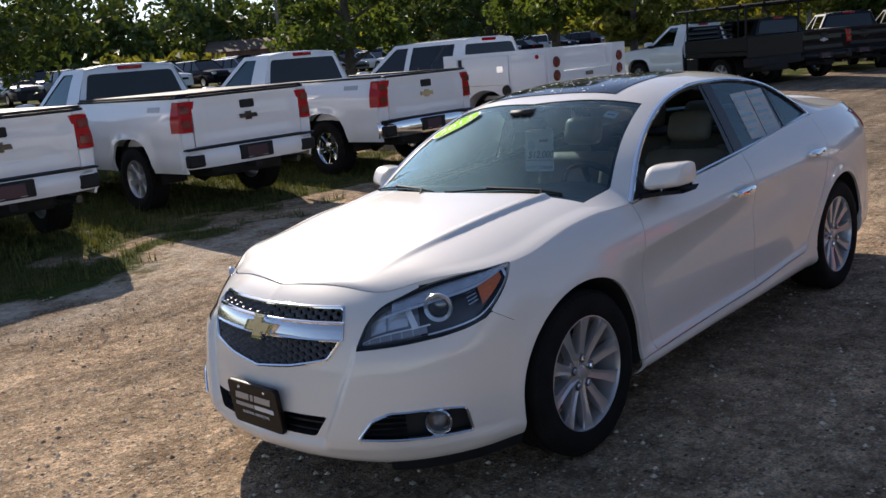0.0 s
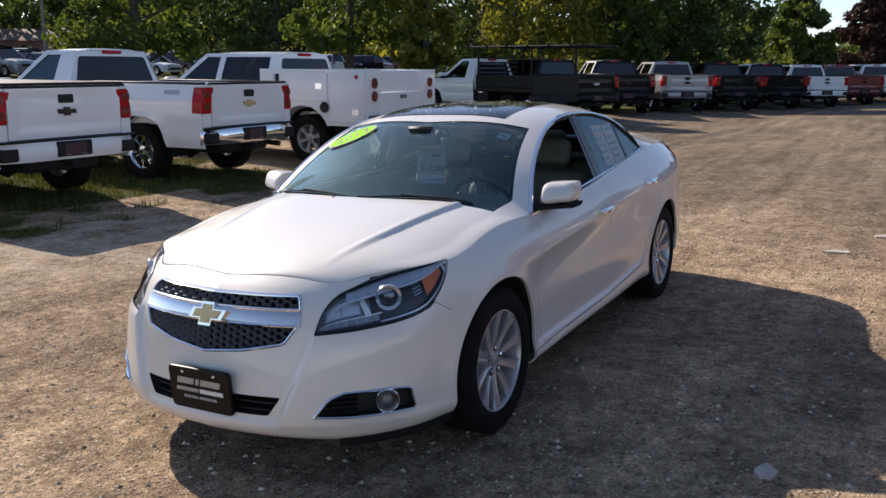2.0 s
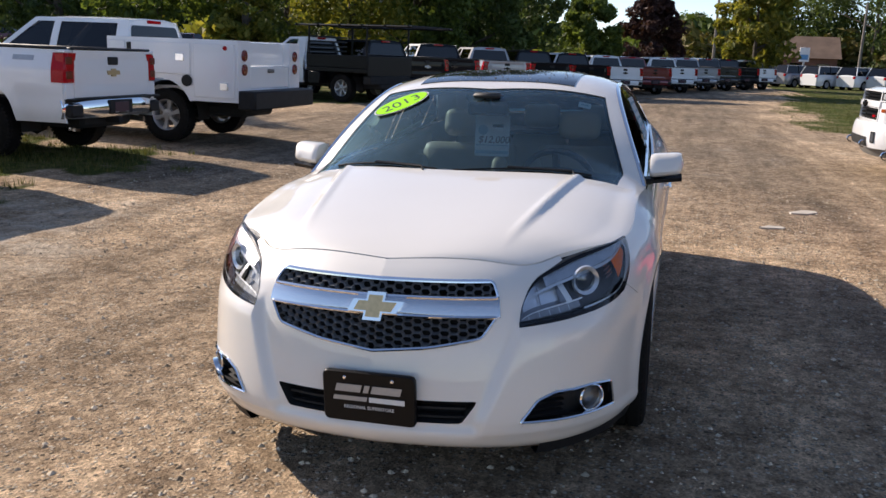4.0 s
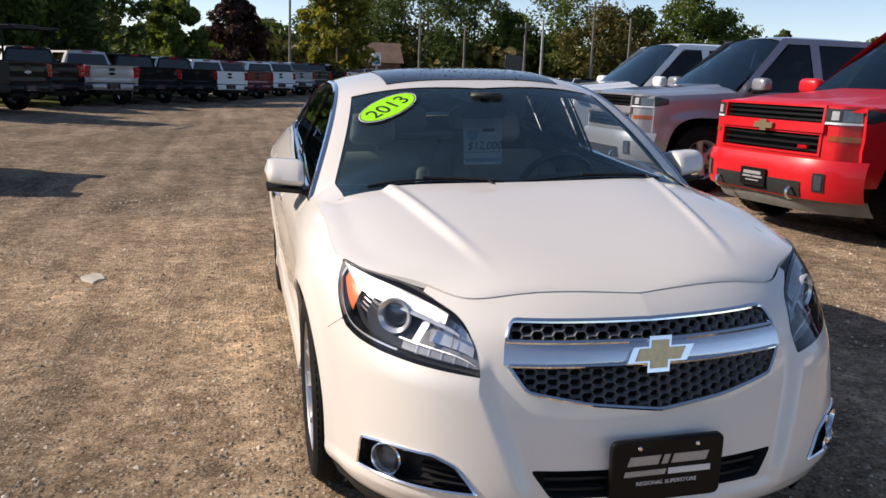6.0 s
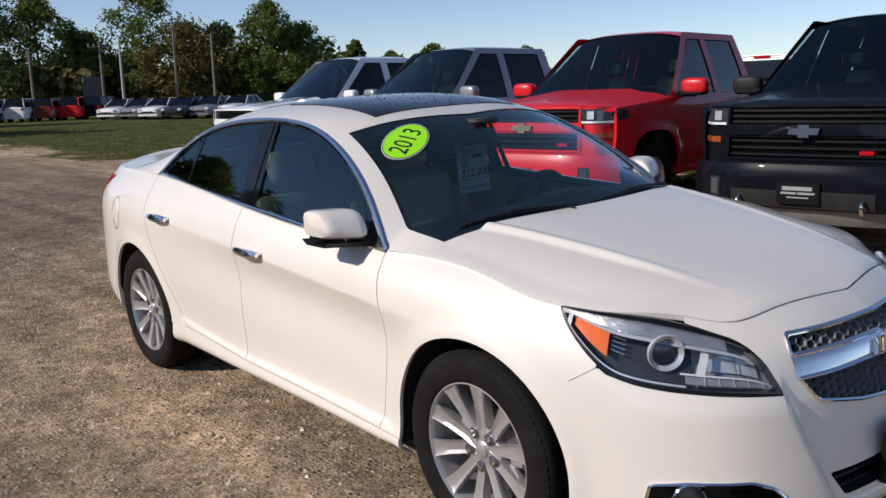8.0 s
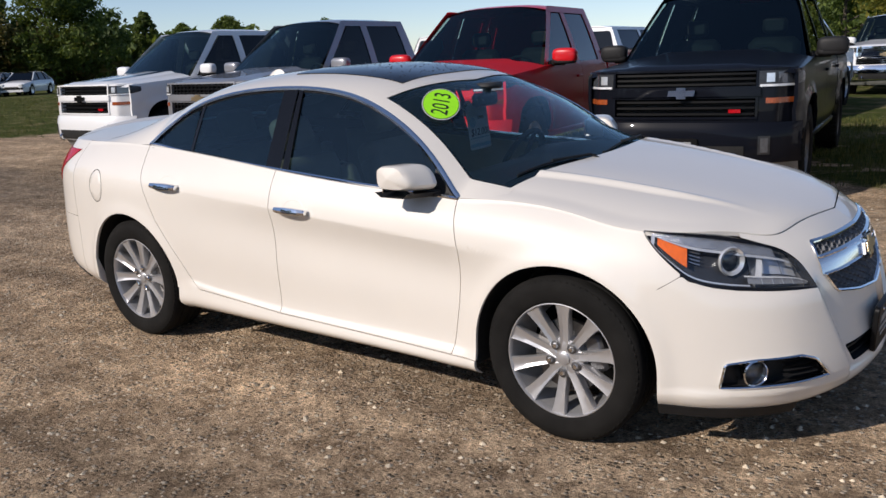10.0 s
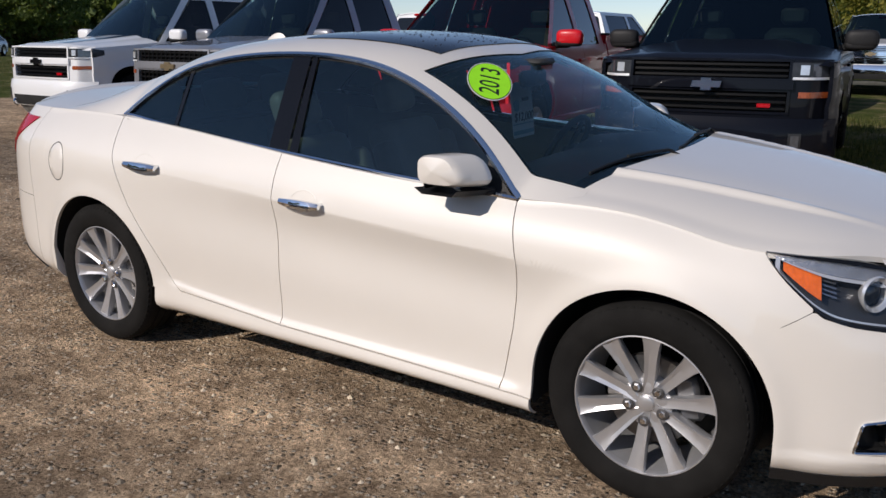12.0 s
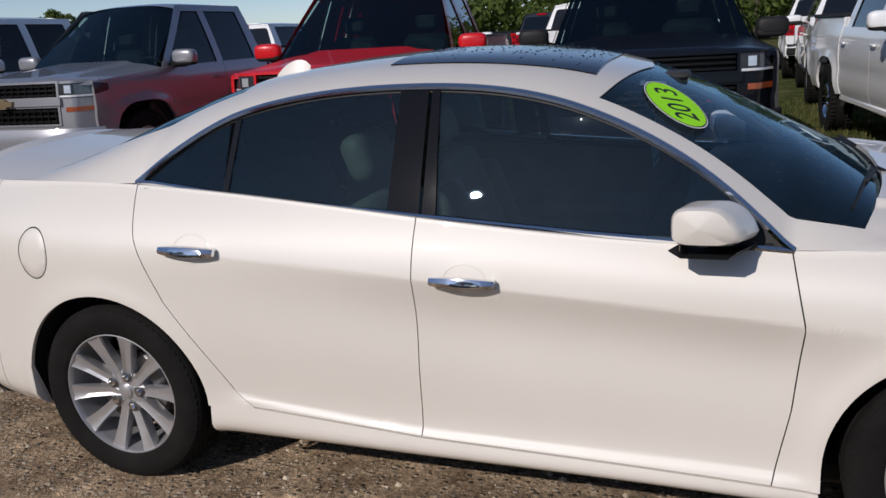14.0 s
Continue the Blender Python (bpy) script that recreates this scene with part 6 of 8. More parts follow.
    def slab(y0, y1, z0, z1, out, thick=0.03, ny=13, nz=3):
        Y, Z = np.meshgrid(np.linspace(y0, y1, ny), np.linspace(z0, z1, nz), indexing='ij')
        Yp, Zp = np.pad(Y, 1, mode='edge'), np.pad(Z, 1, mode='edge')
        p, q = face(Yp, Zp, out), face(Yp, Zp, out - thick)
        p[0], p[-1], p[:, 0], p[:, -1] = q[0], q[-1], q[:, 0], q[:, -1]
        return Geo().grid(p)
    if front:
        bright = {"black": PLASTIC, "chrome": CHROME, "body": colour, "plain": CHROME}[grille]
        surround = {"black": colour, "chrome": CHROME, "body": colour, "plain": CHROME}[grille]
        nose = Geo()
        for y0, y1, z0, z1, ny in ((-0.925, -0.62, 0.72, 1.175, 21), (0.62, 0.925, 0.72, 1.175, 21), (-0.62, 0.62, 0.72, 0.812, 31), (-0.62, 0.62, 0.958, 1.042, 31), (-0.62, 0.62, 1.162, 1.178, 31)):
            piece = slab(y0, y1, z0, z1, 0.0, 0.08, ny, 6)
            nose.add(np.concatenate(piece.v), piece.f)
        part("nose_panel", nose, colour, truck)
        for z0, z1 in ((1.045, 1.160), (0.815, 0.955)):
            edge = Geo()
            for a, b, c, d in ((-0.640, 0.640, z0 - 0.018, z0), (-0.640, 0.640, z1, z1 + 0.014), (-0.640, -0.618, z0, z1), (0.618, 0.640, z0, z1)):
                piece = slab(a, b, c, d, 0.012, 0.06, 31 if b - a > 1 else 3, 3)
                edge.add(np.concatenate(piece.v), piece.f)
            part("grille_frame", edge, surround, truck)
            part("grille_opening", slab(-0.62, 0.62, z0, z1, -0.070, 0.01, 31, 3), UNDER, truck)
            n_bar = 3
            for k in range(n_bar):
                zz = z0 + (k + 0.5) * (z1 - z0) / n_bar
                part("grille_slat", slab(-0.61, 0.61, zz - 0.010, zz + 0.006, -0.012, 0.05, 31, 3), BOARD if grille in ("black", "body") else bright, truck)
            if colour is SILVER:
                for k in range(-7, 8):
                    part("grille_upright", slab(k * 0.082 - 0.005, k * 0.082 + 0.005, z0, z1, -0.006, 0.03, 3, 5), BOARD, truck)
        part("grille_bar", slab(-0.66, 0.66, 0.972, 1.032, 0.030, 0.05, 31, 4), surround if grille != "black" else colour, truck)
        g = Geo().prism(np.array([(-0.145, -0.032), (-0.05, -0.032), (-0.05, -0.062), (0.05, -0.062), (0.05, -0.032), (0.135, -0.032), (0.15, 0.032), (0.05, 0.032),
                                  (0.05, 0.062), (-0.05, 0.062), (-0.05, 0.032), (-0.13, 0.032)]), 0.0, 0.025, 0)
        part("badge", g.moved(Matrix.Translation((xf - 0.03, 0, 0.976)) @ Matrix.Diagonal((1, 0.82, 0.80, 1))), badge_mat or GOLD, truck)
        if letters:
            part("trim_badge", slab(0.40, 0.50, 0.845, 0.872, 0.004, 0.02, 5, 3), TAIL_RED, truck)
        for f in (1, -1):
            def flip(geo):
                return geo if f == 1 else geo.flipped_y()
            lamp = part("headlamp", flip(slab(0.640, 0.918, 1.035, 1.155, 0.010, 0.03, 20, 5)), LAMP_DARK, truck)
            xe = xf - 0.285
            X, Z = np.meshgrid(np.linspace(xe - 0.14, xe + 0.03, 8), np.linspace(0, 1, 5), indexing='ij')
            Z = 1.038 + 0.030 * np.clip((xe - X) / 0.14, 0, 1) + Z * (0.112 - 0.05 * np.clip((xe - X) / 0.14, 0, 1))
            part("lamp_wing", flip(Geo().grid(flank(X, Z, 0.004))), LAMP_DARK, lamp)
            part("lamp_projector", flip(slab(0.70, 0.765, 1.072, 1.138, 0.0135, 0.004, 6, 4)), LAMP_CHROME, lamp)
            part("lamp_lens", flip(slab(0.79, 0.90, 1.062, 1.145, 0.0135, 0.004, 8, 4)), PROJECTOR, lamp)
            part("lamp_strip", flip(slab(0.65, 0.915, 1.039, 1.056, 0.016, 0.006, 10, 3)), LAMP_TRIM, lamp)
            part("marker_lamp", flip(slab(0.70, 0.915, 0.915, 0.955, 0.008, 0.02, 10, 3)), MARKER, truck, "dull amber marker lamp")
        # bumper
        def bump_place(y, z, out=0.0):
            y, z = np.broadcast_arrays(np.asarray(y, float), np.asarray(z, float))
            x = xf + 0.03 - 0.30 * np.abs(y / 0.99) ** 4.5 - 0.06 * np.abs((z - 0.62) / 0.15) ** 2.5 * 0.5 + out
            return np.stack([x, y, 1.17 - (1.17 - z) * 1.14], -1)
        Y, Z = np.meshgrid(np.linspace(-0.985, 0.985, 41), np.linspace(0.47, 0.775, 12), indexing='ij')
        lower = {"chrome": CHROME, "plain": CHROME}.get(grille, colour)
        bp = part("front_bumper", Geo().grid(bump_place(Y, Z)), lower, truck)
        Y, Z = np.meshgrid(np.linspace(-0.95, 0.95, 31), np.linspace(0.36, 0.475, 5), indexing='ij')
        part("valance", Geo().grid(bump_place(Y, Z, -0.03) - np.stack([0.10 * np.abs(Y) ** 2, 0 * Y, 0 * Y], -1)), VALANCE, bp)
        Y, Z = np.meshgrid(np.linspace(-0.55, 0.55, 21), np.linspace(0.48, 0.60, 6), indexing='ij')
        part("air_intake", Geo().grid(bump_place(Y, Z, 0.008)), UNDER, bp)
        for f in (1, -1):
            Y, Z = np.meshgrid(np.linspace(f * 0.66, f * 0.755, 5), np.linspace(0.535, 0.675, 5), indexing='ij')
            fog = part("fog_lamp", Geo().grid(bump_place(Y, Z, 0.008)), LAMP_DARK, bp)
            Y, Z = np.meshgrid(np.linspace(f * 0.68, f * 0.74, 4), np.linspace(0.55, 0.66, 4), indexing='ij')
            part("fog_lens", Geo().grid(bump_place(Y, Z, 0.013)), PROJECTOR, fog)
            a = np.linspace(0, math.pi, 9)
            part("tow_hook", Geo().tube([(xf + 0.02 + 0.06 * math.sin(k), f * 0.47, 0.415 + 0.05 * math.cos(k)) for k in a], 0.014, 6), CHROME, bp)
        if board:
            g = Geo().prism(rounded([(-0.165, 0.42), (0.165, 0.42), (0.165, 0.585), (-0.165, 0.585)], 0.02), xf + 0.030, xf + 0.055, 0, 0.004)
            nb = part("number_board", g, BOARD, truck, "black dealer number board")
            for y0, y1, z0, z1 in ((-0.12, 0.11, 0.525, 0.555), (-0.13, -0.01, 0.495, 0.512), (0.0, 0.13, 0.495, 0.512), (-0.085, 0.085, 0.465, 0.476)):
                part("print_bar", Geo().rbox((xf + 0.054, y0, z0), (xf + 0.0575, y1, z1), 0.001), GREY_INK, nb)
    if bed:
        part("bed_floor", Geo().rbox((xr + 0.06, -0.82, 0.76), (xb, 0.82, 0.81), 0.006), PLASTIC, truck)
        part("bed_front_wall", Geo().rbox((xb - 0.05, -0.92, 0.78), (xb, 0.92, rail), 0.01), colour, truck)
        if cover:
            part("bed_cover", Geo().rbox((xr + 0.05, -0.90, rail + 0.020), (xb, 0.90, rail + 0.055), 0.015), PLASTIC, truck, "black folded bed cover")
        # tailgate
        Y, Z = np.meshgrid(np.linspace(-0.768, 0.768, 25), np.linspace(0.802, rail - 0.004, 14), indexing='ij')
        dent = 0.014 * smooth(0.70, 0.64, np.abs(Y)) * smooth(0.88, 0.93, Z) * smooth(1.33, 1.28, Z)
        X = xr - 0.004 - 0.012 * np.sin((Z - 0.84) / 0.53 * math.pi) + dent
        Yp, Zp, Xp = np.pad(Y, 1, mode='edge'), np.pad(Z, 1, mode='edge'), np.pad(X, 1, mode='edge')
        Xp[0], Xp[-1], Xp[:, 0], Xp[:, -1] = xr + 0.05, xr + 0.05, xr + 0.05, xr + 0.05
        gate = part("tailgate", Geo().grid(np.stack([Xp, Yp, Zp], -1)), colour, truck)
        part("gate_cap", Geo().rbox((xr - 0.02, -0.80, rail - 0.004), (xr + 0.07, 0.80, rail + 0.026), 0.012), PLASTIC, gate)
        if rear:
            part("gate_handle", Geo().prism(rounded([(-0.10, 1.195), (0.10, 1.195), (0.10, 1.295), (-0.10, 1.295)], 0.02), xr - 0.012, xr + 0.01, 0), PLASTIC, gate)
            g = Geo().prism(np.array([(-0.13, -0.026), (-0.042, -0.026), (-0.042, -0.05), (0.042, -0.05), (0.042, -0.026), (0.115, -0.026), (0.13, 0.026), (0.042, 0.026),
                                      (0.042, 0.05), (-0.042, 0.05), (-0.042, 0.026), (-0.115, 0.026)]), -0.020, 0.0, 0)
            part("badge", g.moved(Matrix.Translation((xr + 0.0, 0, 1.10))), badge_mat or GOLD, gate)
            bumper_mat = CHROME if chrome_rear else colour
            Y, Z = np.meshgrid(np.linspace(-0.96, 0.96, 33), np.linspace(0.55, 0.775, 8), indexing='ij')
            X = xr - 0.10 + 0.14 * np.abs(Y / 0.96) ** 5 + 0.03 * ((Z - 0.66) / 0.12) ** 2
            rb = part("rear_bumper", Geo().grid(np.stack([X, Y, Z], -1)).rbox((xr - 0.06, -0.90, 0.60), (xr + 0.16, 0.90, 0.74), 0.02), bumper_mat, truck)
            part("step_pad", Geo().rbox((xr - 0.085, -0.93, 0.770), (xr + 0.12, 0.93, 0.795), 0.01), PLASTIC, rb)
            part("plate_recess", Geo().rbox((xr - 0.115, -0.24, 0.585), (xr - 0.07, 0.24, 0.762), 0.012), PLASTIC, rb)
            part("number_plate", Geo().rbox((xr - 0.122, -0.145, 0.60), (xr - 0.112, 0.145, 0.735), 0.004), PLATE_DARK, rb)
            for y in (-0.11, 0.11):
                part("plate_edge", Geo().rbox((xr - 0.1235, y - 0.035, 0.603), (xr - 0.121, y + 0.035, 0.609), 0.0005), GREY_INK, rb)
            for f in (1, -1):
                part("bumper_step", Geo().rbox((xr - 0.075, f * 0.70, 0.57), (xr + 0.02, f * 0.93, 0.72), 0.02), PLASTIC, rb)
            part("tow_hitch", Geo().rbox((xr - 0.10, -0.045, 0.46), (xr + 0.3, 0.045, 0.54), 0.01), UNDER, truck)
            part("exhaust_pipe", Geo().tube([(xr + 0.9, -0.62, 0.50), (xr + 0.3, -0.66, 0.48), (xr + 0.05, -0.72, 0.46)], 0.04, 10), STEEL, truck)
            if letters:
                for f in (1, -1):
                    g = Geo()
                    p = flank(np.linspace(xr + 0.42, xr + 0.72, 8)[:, None], np.array([1.235, 1.295])[None], 0.003)
                    g.grid(p)
                    part("trim_badge", g if f == 1 else g.flipped_y(), GREY_INK, truck)
    return truck


MARKER = mat("amber_marker_lens", (0.34, 0.075, 0.020), 0.18, 0.0, 0.3, 60.0, 200.0, 0.3, 0.001, 0.5)
TAIL_DARK = mat("dark_red_lens", (0.16, 0.004, 0.006), 0.18, 0.0, 0.2, 60.0, 200.0, 0.2, 0.001, 0.8)
PLATE_DARK = mat("dark_plate", (0.05, 0.015, 0.03), 0.4, 0.0, 0.2, 20.0, 200.0)
VALANCE = mat("grey_valance_plastic", (0.22, 0.22, 0.21), 0.6, 0.0, 0.2, 8.0, 200.0)


def on_ground(x, y, heading, dz=0.0):
    """A pose on the ground with the nose towards that bearing."""
    return Matrix.Translation((x, y, float(ground_z(x, y)) + dz)) @ Matrix.Rotation(radians(heading), 4, 'Z')


# trucks whose noses face the sedan
FACING = "pickups facing the sedan"
make_pickup("black pickup truck with gloss black grille, parked on grass", on_ground(-0.35, 6.50, -82), BLACK, "crew", "dark", badge_mat=CHROME, grille="body", group=FACING, rear=False, board=True, letters=True)
make_pickup("bright red pickup truck with black grilles and gold badge", on_ground(-3.15, 6.27, -82), RED, "double", "alloy", badge_mat=GOLD, grille="body", group=FACING, rear=False, board=True, letters=True)
make_pickup("silver pickup truck with black honeycomb grilles", on_ground(-6.28, 6.25, -90), SILVER, "double", "alloy", badge_mat=GOLD, grille="body", group=FACING, rear=False)
make_pickup("white pickup truck with black bonnet stripes", on_ground(-9.15, 6.35, -90), WHITE, "double", "dark", badge_mat=GLOSS_BLACK, grille="body", group=FACING, rear=False, letters=True, stripes=True)
# trucks whose tails face the sedan
TAILS = "white pickups with tails to the sedan"
make_pickup("white pickup truck with black bed cover, tail to the gravel", on_ground(0.95, -9.30, -90), WHITE, "double", "alloy", badge_mat=GLOSS_BLACK, group=TAILS, front=False, cover=True, letters=True)
make_pickup("white regular-cab pickup truck with black badge and trim letters", on_ground(-2.04, -9.30, -90), WHITE, "regular", "alloy", badge_mat=GLOSS_BLACK, group=TAILS, front=False, letters=True, cover=True)
make_pickup("white regular-cab pickup truck with chrome rear bumper", on_ground(-4.98, -9.10, -90), WHITE, "regular", "chrome", True, GOLD, group=TAILS, front=False, letters=True)


# ---- service truck, rack truck, far vehicles ----
def make_service_truck(m):
    """A white pickup cab with a steel service body: lockers along the flanks and a low tail door."""
    t = make_pickup("white service truck with steel locker body and black rear bumper", m, WHITE, "crew", "steel", group="", front=False, bed=False, rear=False, name="service_truck")
    x0, x1, zl, zh = -3.15, -0.92, 0.72, 1.58
    for f in (1, -1):
        def put(nm, g, mt, parent=None, lb=""):
            return part(nm, g if f == 1 else g.flipped_y(), mt, parent or t, lb)
        poly = [(x0, 0.66), (-2.40, 0.66)] + [(-1.825 + 0.56 * math.cos(a), 0.42 + 0.56 * math.sin(a)) for a in np.linspace(math.pi - 0.42, 0.42, 14)] + [(x1, 0.66), (x1, zh), (x0, zh)]
        n = len(poly)
        y_in, y_out = 0.70, 1.10
        verts = [(x, y, z) for y in (y_in, y_out) for x, z in poly]
        faces = [tuple(range(n)), tuple(range(n, 2 * n))] + [(i, (i + 1) % n, n + (i + 1) % n, n + i) for i in range(n)]
        lock = put("locker", Geo().add(verts, faces), WHITE)
        for a, b, zc, zd in ((x0 + 0.05, -2.42, 0.72, 1.52), (-2.36, -1.30, 1.05, 1.52), (-1.24, x1 - 0.04, 0.72, 1.52)):
            d = put("locker_door", Geo().rbox((a, y_out + 0.001, zc), (b, y_out + 0.022, zd), 0.008), WHITE, lock)
            zz = zc + (0.12 if zc < 0.9 else 0.2)
            put("latch", Geo().rbox((a + 0.10, y_out + 0.022, zz), (a + 0.24, y_out + 0.034, zz + 0.11), 0.01), CHROME, d)
        put("filler_cap", Geo().lathe([(0, 0.02), (0.08, 0.02), (0.09, 0.0)], 20, Matrix.Translation((-2.30, y_out + 0.0225, 0.96)) @ Matrix.Rotation(radians(-90), 4, 'X')), PLASTIC, lock)
        put("vent", Geo().rbox((-1.36, y_out + 0.022, 1.36), (-1.28, y_out + 0.03, 1.50), 0.01), PLASTIC, lock)
        for k, z in enumerate((1.15, 1.36)):
            mm = Matrix.Translation((x0 - 0.004, 0.90, z)) @ Matrix.Rotation(radians(-90), 4, 'Y')
            put("tail_lamp", Geo().lathe([(0, 0.025), (0.06, 0.022), (0.07, 0.012), (0.085, 0.012), (0.088, 0.0)], 20, mm), TAIL_DARK, lock, "round dark tail lamp")
        for z in (1.46,):
            put("side_marker", Geo().lathe([(0, 0.02), (0.03, 0.015), (0.035, 0)], 14, Matrix.Translation((x0 + 0.20, y_out + 0.022, z)) @ Matrix.Rotation(radians(-90), 4, 'X')), TAIL_RED, lock)
    part("body_floor", Geo().rbox((x0, -0.72, 0.78), (x1, 0.72, 0.86), 0.01), WHITE, t)
    part("tail_door", Geo().rbox((x0 + 0.01, -0.68, 0.86), (x0 + 0.06, 0.68, 1.20), 0.01), WHITE, t)
    part("load_panel", Geo().rbox((x0 + 0.10, -0.66, 1.20), (x0 + 0.16, 0.66, 1.56), 0.01), WHITE, t, "plain white panel above the tail door")
    part("gate_latch", Geo().rbox((x0 - 0.02, -0.10, 1.10), (x0 + 0.01, 0.10, 1.16), 0.01), STEEL, t)
    part("front_wall", Geo().rbox((x1 - 0.05, -0.72, 0.78), (x1, 0.72, zh), 0.01), WHITE, t)
    part("rear_bumper", Geo().rbox((x0 - 0.28, -1.08, 0.56), (x0 + 0.02, 1.08, 0.84), 0.02), PLASTIC, t, "black steel step bumper")
    return t


make_service_truck(on_ground(-8.10, -8.62, -90))


def make_rack_truck(m):
    """A white cab with a black stake bed, headache rack and overhead ladder rack."""
    t = make_pickup("white-cab flatbed truck with black steel bed and ladder rack", m, WHITE, "regular", "steel", group="", front=False, bed=False, rear=False, name="rack_truck")
    x0, x1 = -2.75, -0.45
    part("flatbed", Geo().rbox((x0, -1.08, 0.86), (x1, 1.08, 1.00), 0.02), BOARD, t)
    for f in (1, -1):
        part("side_board", Geo().rbox((x0, f * 1.03, 1.00), (x1, f * 1.08, 1.36), 0.01), BOARD, t)
        part("tool_box", Geo().rbox((x0 + 1.75, f * 0.75, 0.50), (x1 - 0.1, f * 1.12, 0.86), 0.02), BOARD, t)
        for x in (x0 + 0.06, x1 - 0.06):
            part("rack_post", Geo().tube([(x, f * 1.02, 1.0), (x, f * 1.02, 2.20)], 0.03, 8), BOARD, t)
        part("rack_rail", Geo().tube([(x0 - 1.5, f * 1.02, 2.20), (x1 + 0.5, f * 1.02, 2.20)], 0.03, 8), BOARD, t)
    for x in np.linspace(x0 - 1.4, x1 + 0.4, 6):
        part("rack_bar", Geo().tube([(x, -1.08, 2.22), (x, 1.08, 2.22)], 0.022, 8), BOARD, t)
    for z in np.linspace(1.15, 1.85, 6):
        part("headboard_bar", Geo().rbox((x1, -0.85, z), (x1 + 0.05, 0.85, z + 0.05), 0.01), BOARD, t)
    part("tail_board", Geo().rbox((x0 - 0.05, -1.08, 0.80), (x0, 1.08, 1.36), 0.01), BOARD, t)
    part("rear_frame", Geo().rbox((x0 - 0.08, -1.0, 0.55), (x0 + 0.2, 1.0, 0.80), 0.03), UNDER, t)
    return t


make_rack_truck(on_ground(-20.78, -10.02, -108))

# the echelon of trucks along the far edge of the lot
ROW = "parked row of pickups"
row_spec = [(-1, BLACK, "white-cabbed black", "crew", WHITE), (0, SILVER, "silver", "crew", None), (1, BLACK, "black", "crew", None), (2, BLACK, "white-cabbed black", "crew", WHITE),
            (3, WHITE, "white", "crew", None), (4, MAROON, "maroon", "double", None), (5, WHITE, "white", "crew", None), (6, SILVER, "silver", "crew", None), (7, CHARCOAL, "charcoal", "crew", None),
            (8, BLACK, "black", "crew", None), (9, WHITE, "white", "crew", None)]
made_rows = {}
for k, col, word, cab, top in row_spec:
    m = on_ground(-30.35 - 3.03 * k, -6.98 + 1.28 * k, 212)
    if (word, cab) in made_rows:
        copy_thing(made_rows[(word, cab)], m)
    else:
        made_rows[(word, cab)] = make_pickup(word + " pickup truck in a parked row on the gravel's edge", m, col, cab, "chrome" if word == "silver" else "alloy", badge_mat=GLOSS_BLACK, group=ROW, front=False, rear=True, cab_colour=top)
make_pickup("dark crew-cab pickup truck beside the flatbed truck", on_ground(-23.3, -9.4, 240), BLACK, "crew", "steel", badge_mat=GREY_INK, group=ROW, front=False, rear=True)
# trucks behind and beside the facing row
BEHIND = "pickups parked behind the facing row"
first = make_pickup("white pickup truck parked behind the facing row", on_ground(-2.2, 14.6, 90), WHITE, "crew", "alloy", badge_mat=GOLD, group=BEHIND, front=False)
for x, y, a in ((-6.1, 14.9, 90), (-9.9, 14.8, 90), (2.5, 13.9, 90), (2.3, 20.6, 90)):
    copy_thing(first, on_ground(x, y, a))
copy_thing(made_rows[("charcoal", "crew")], on_ground(-4.6, 23.0, 60))
make_pickup("white heavy-duty pickup truck with chrome slatted grille", on_ground(-1.3, 22.6, -86), WHITE, "crew", "chrome", badge_mat=GOLD, grille="chrome", front=True, rear=False)
make_pickup("white pickup truck with black lower bumper, nose to the gravel", on_ground(2.77, 6.93, -83), WHITE, "crew", "chrome", badge_mat=GOLD, grille="body", front=True, rear=False)


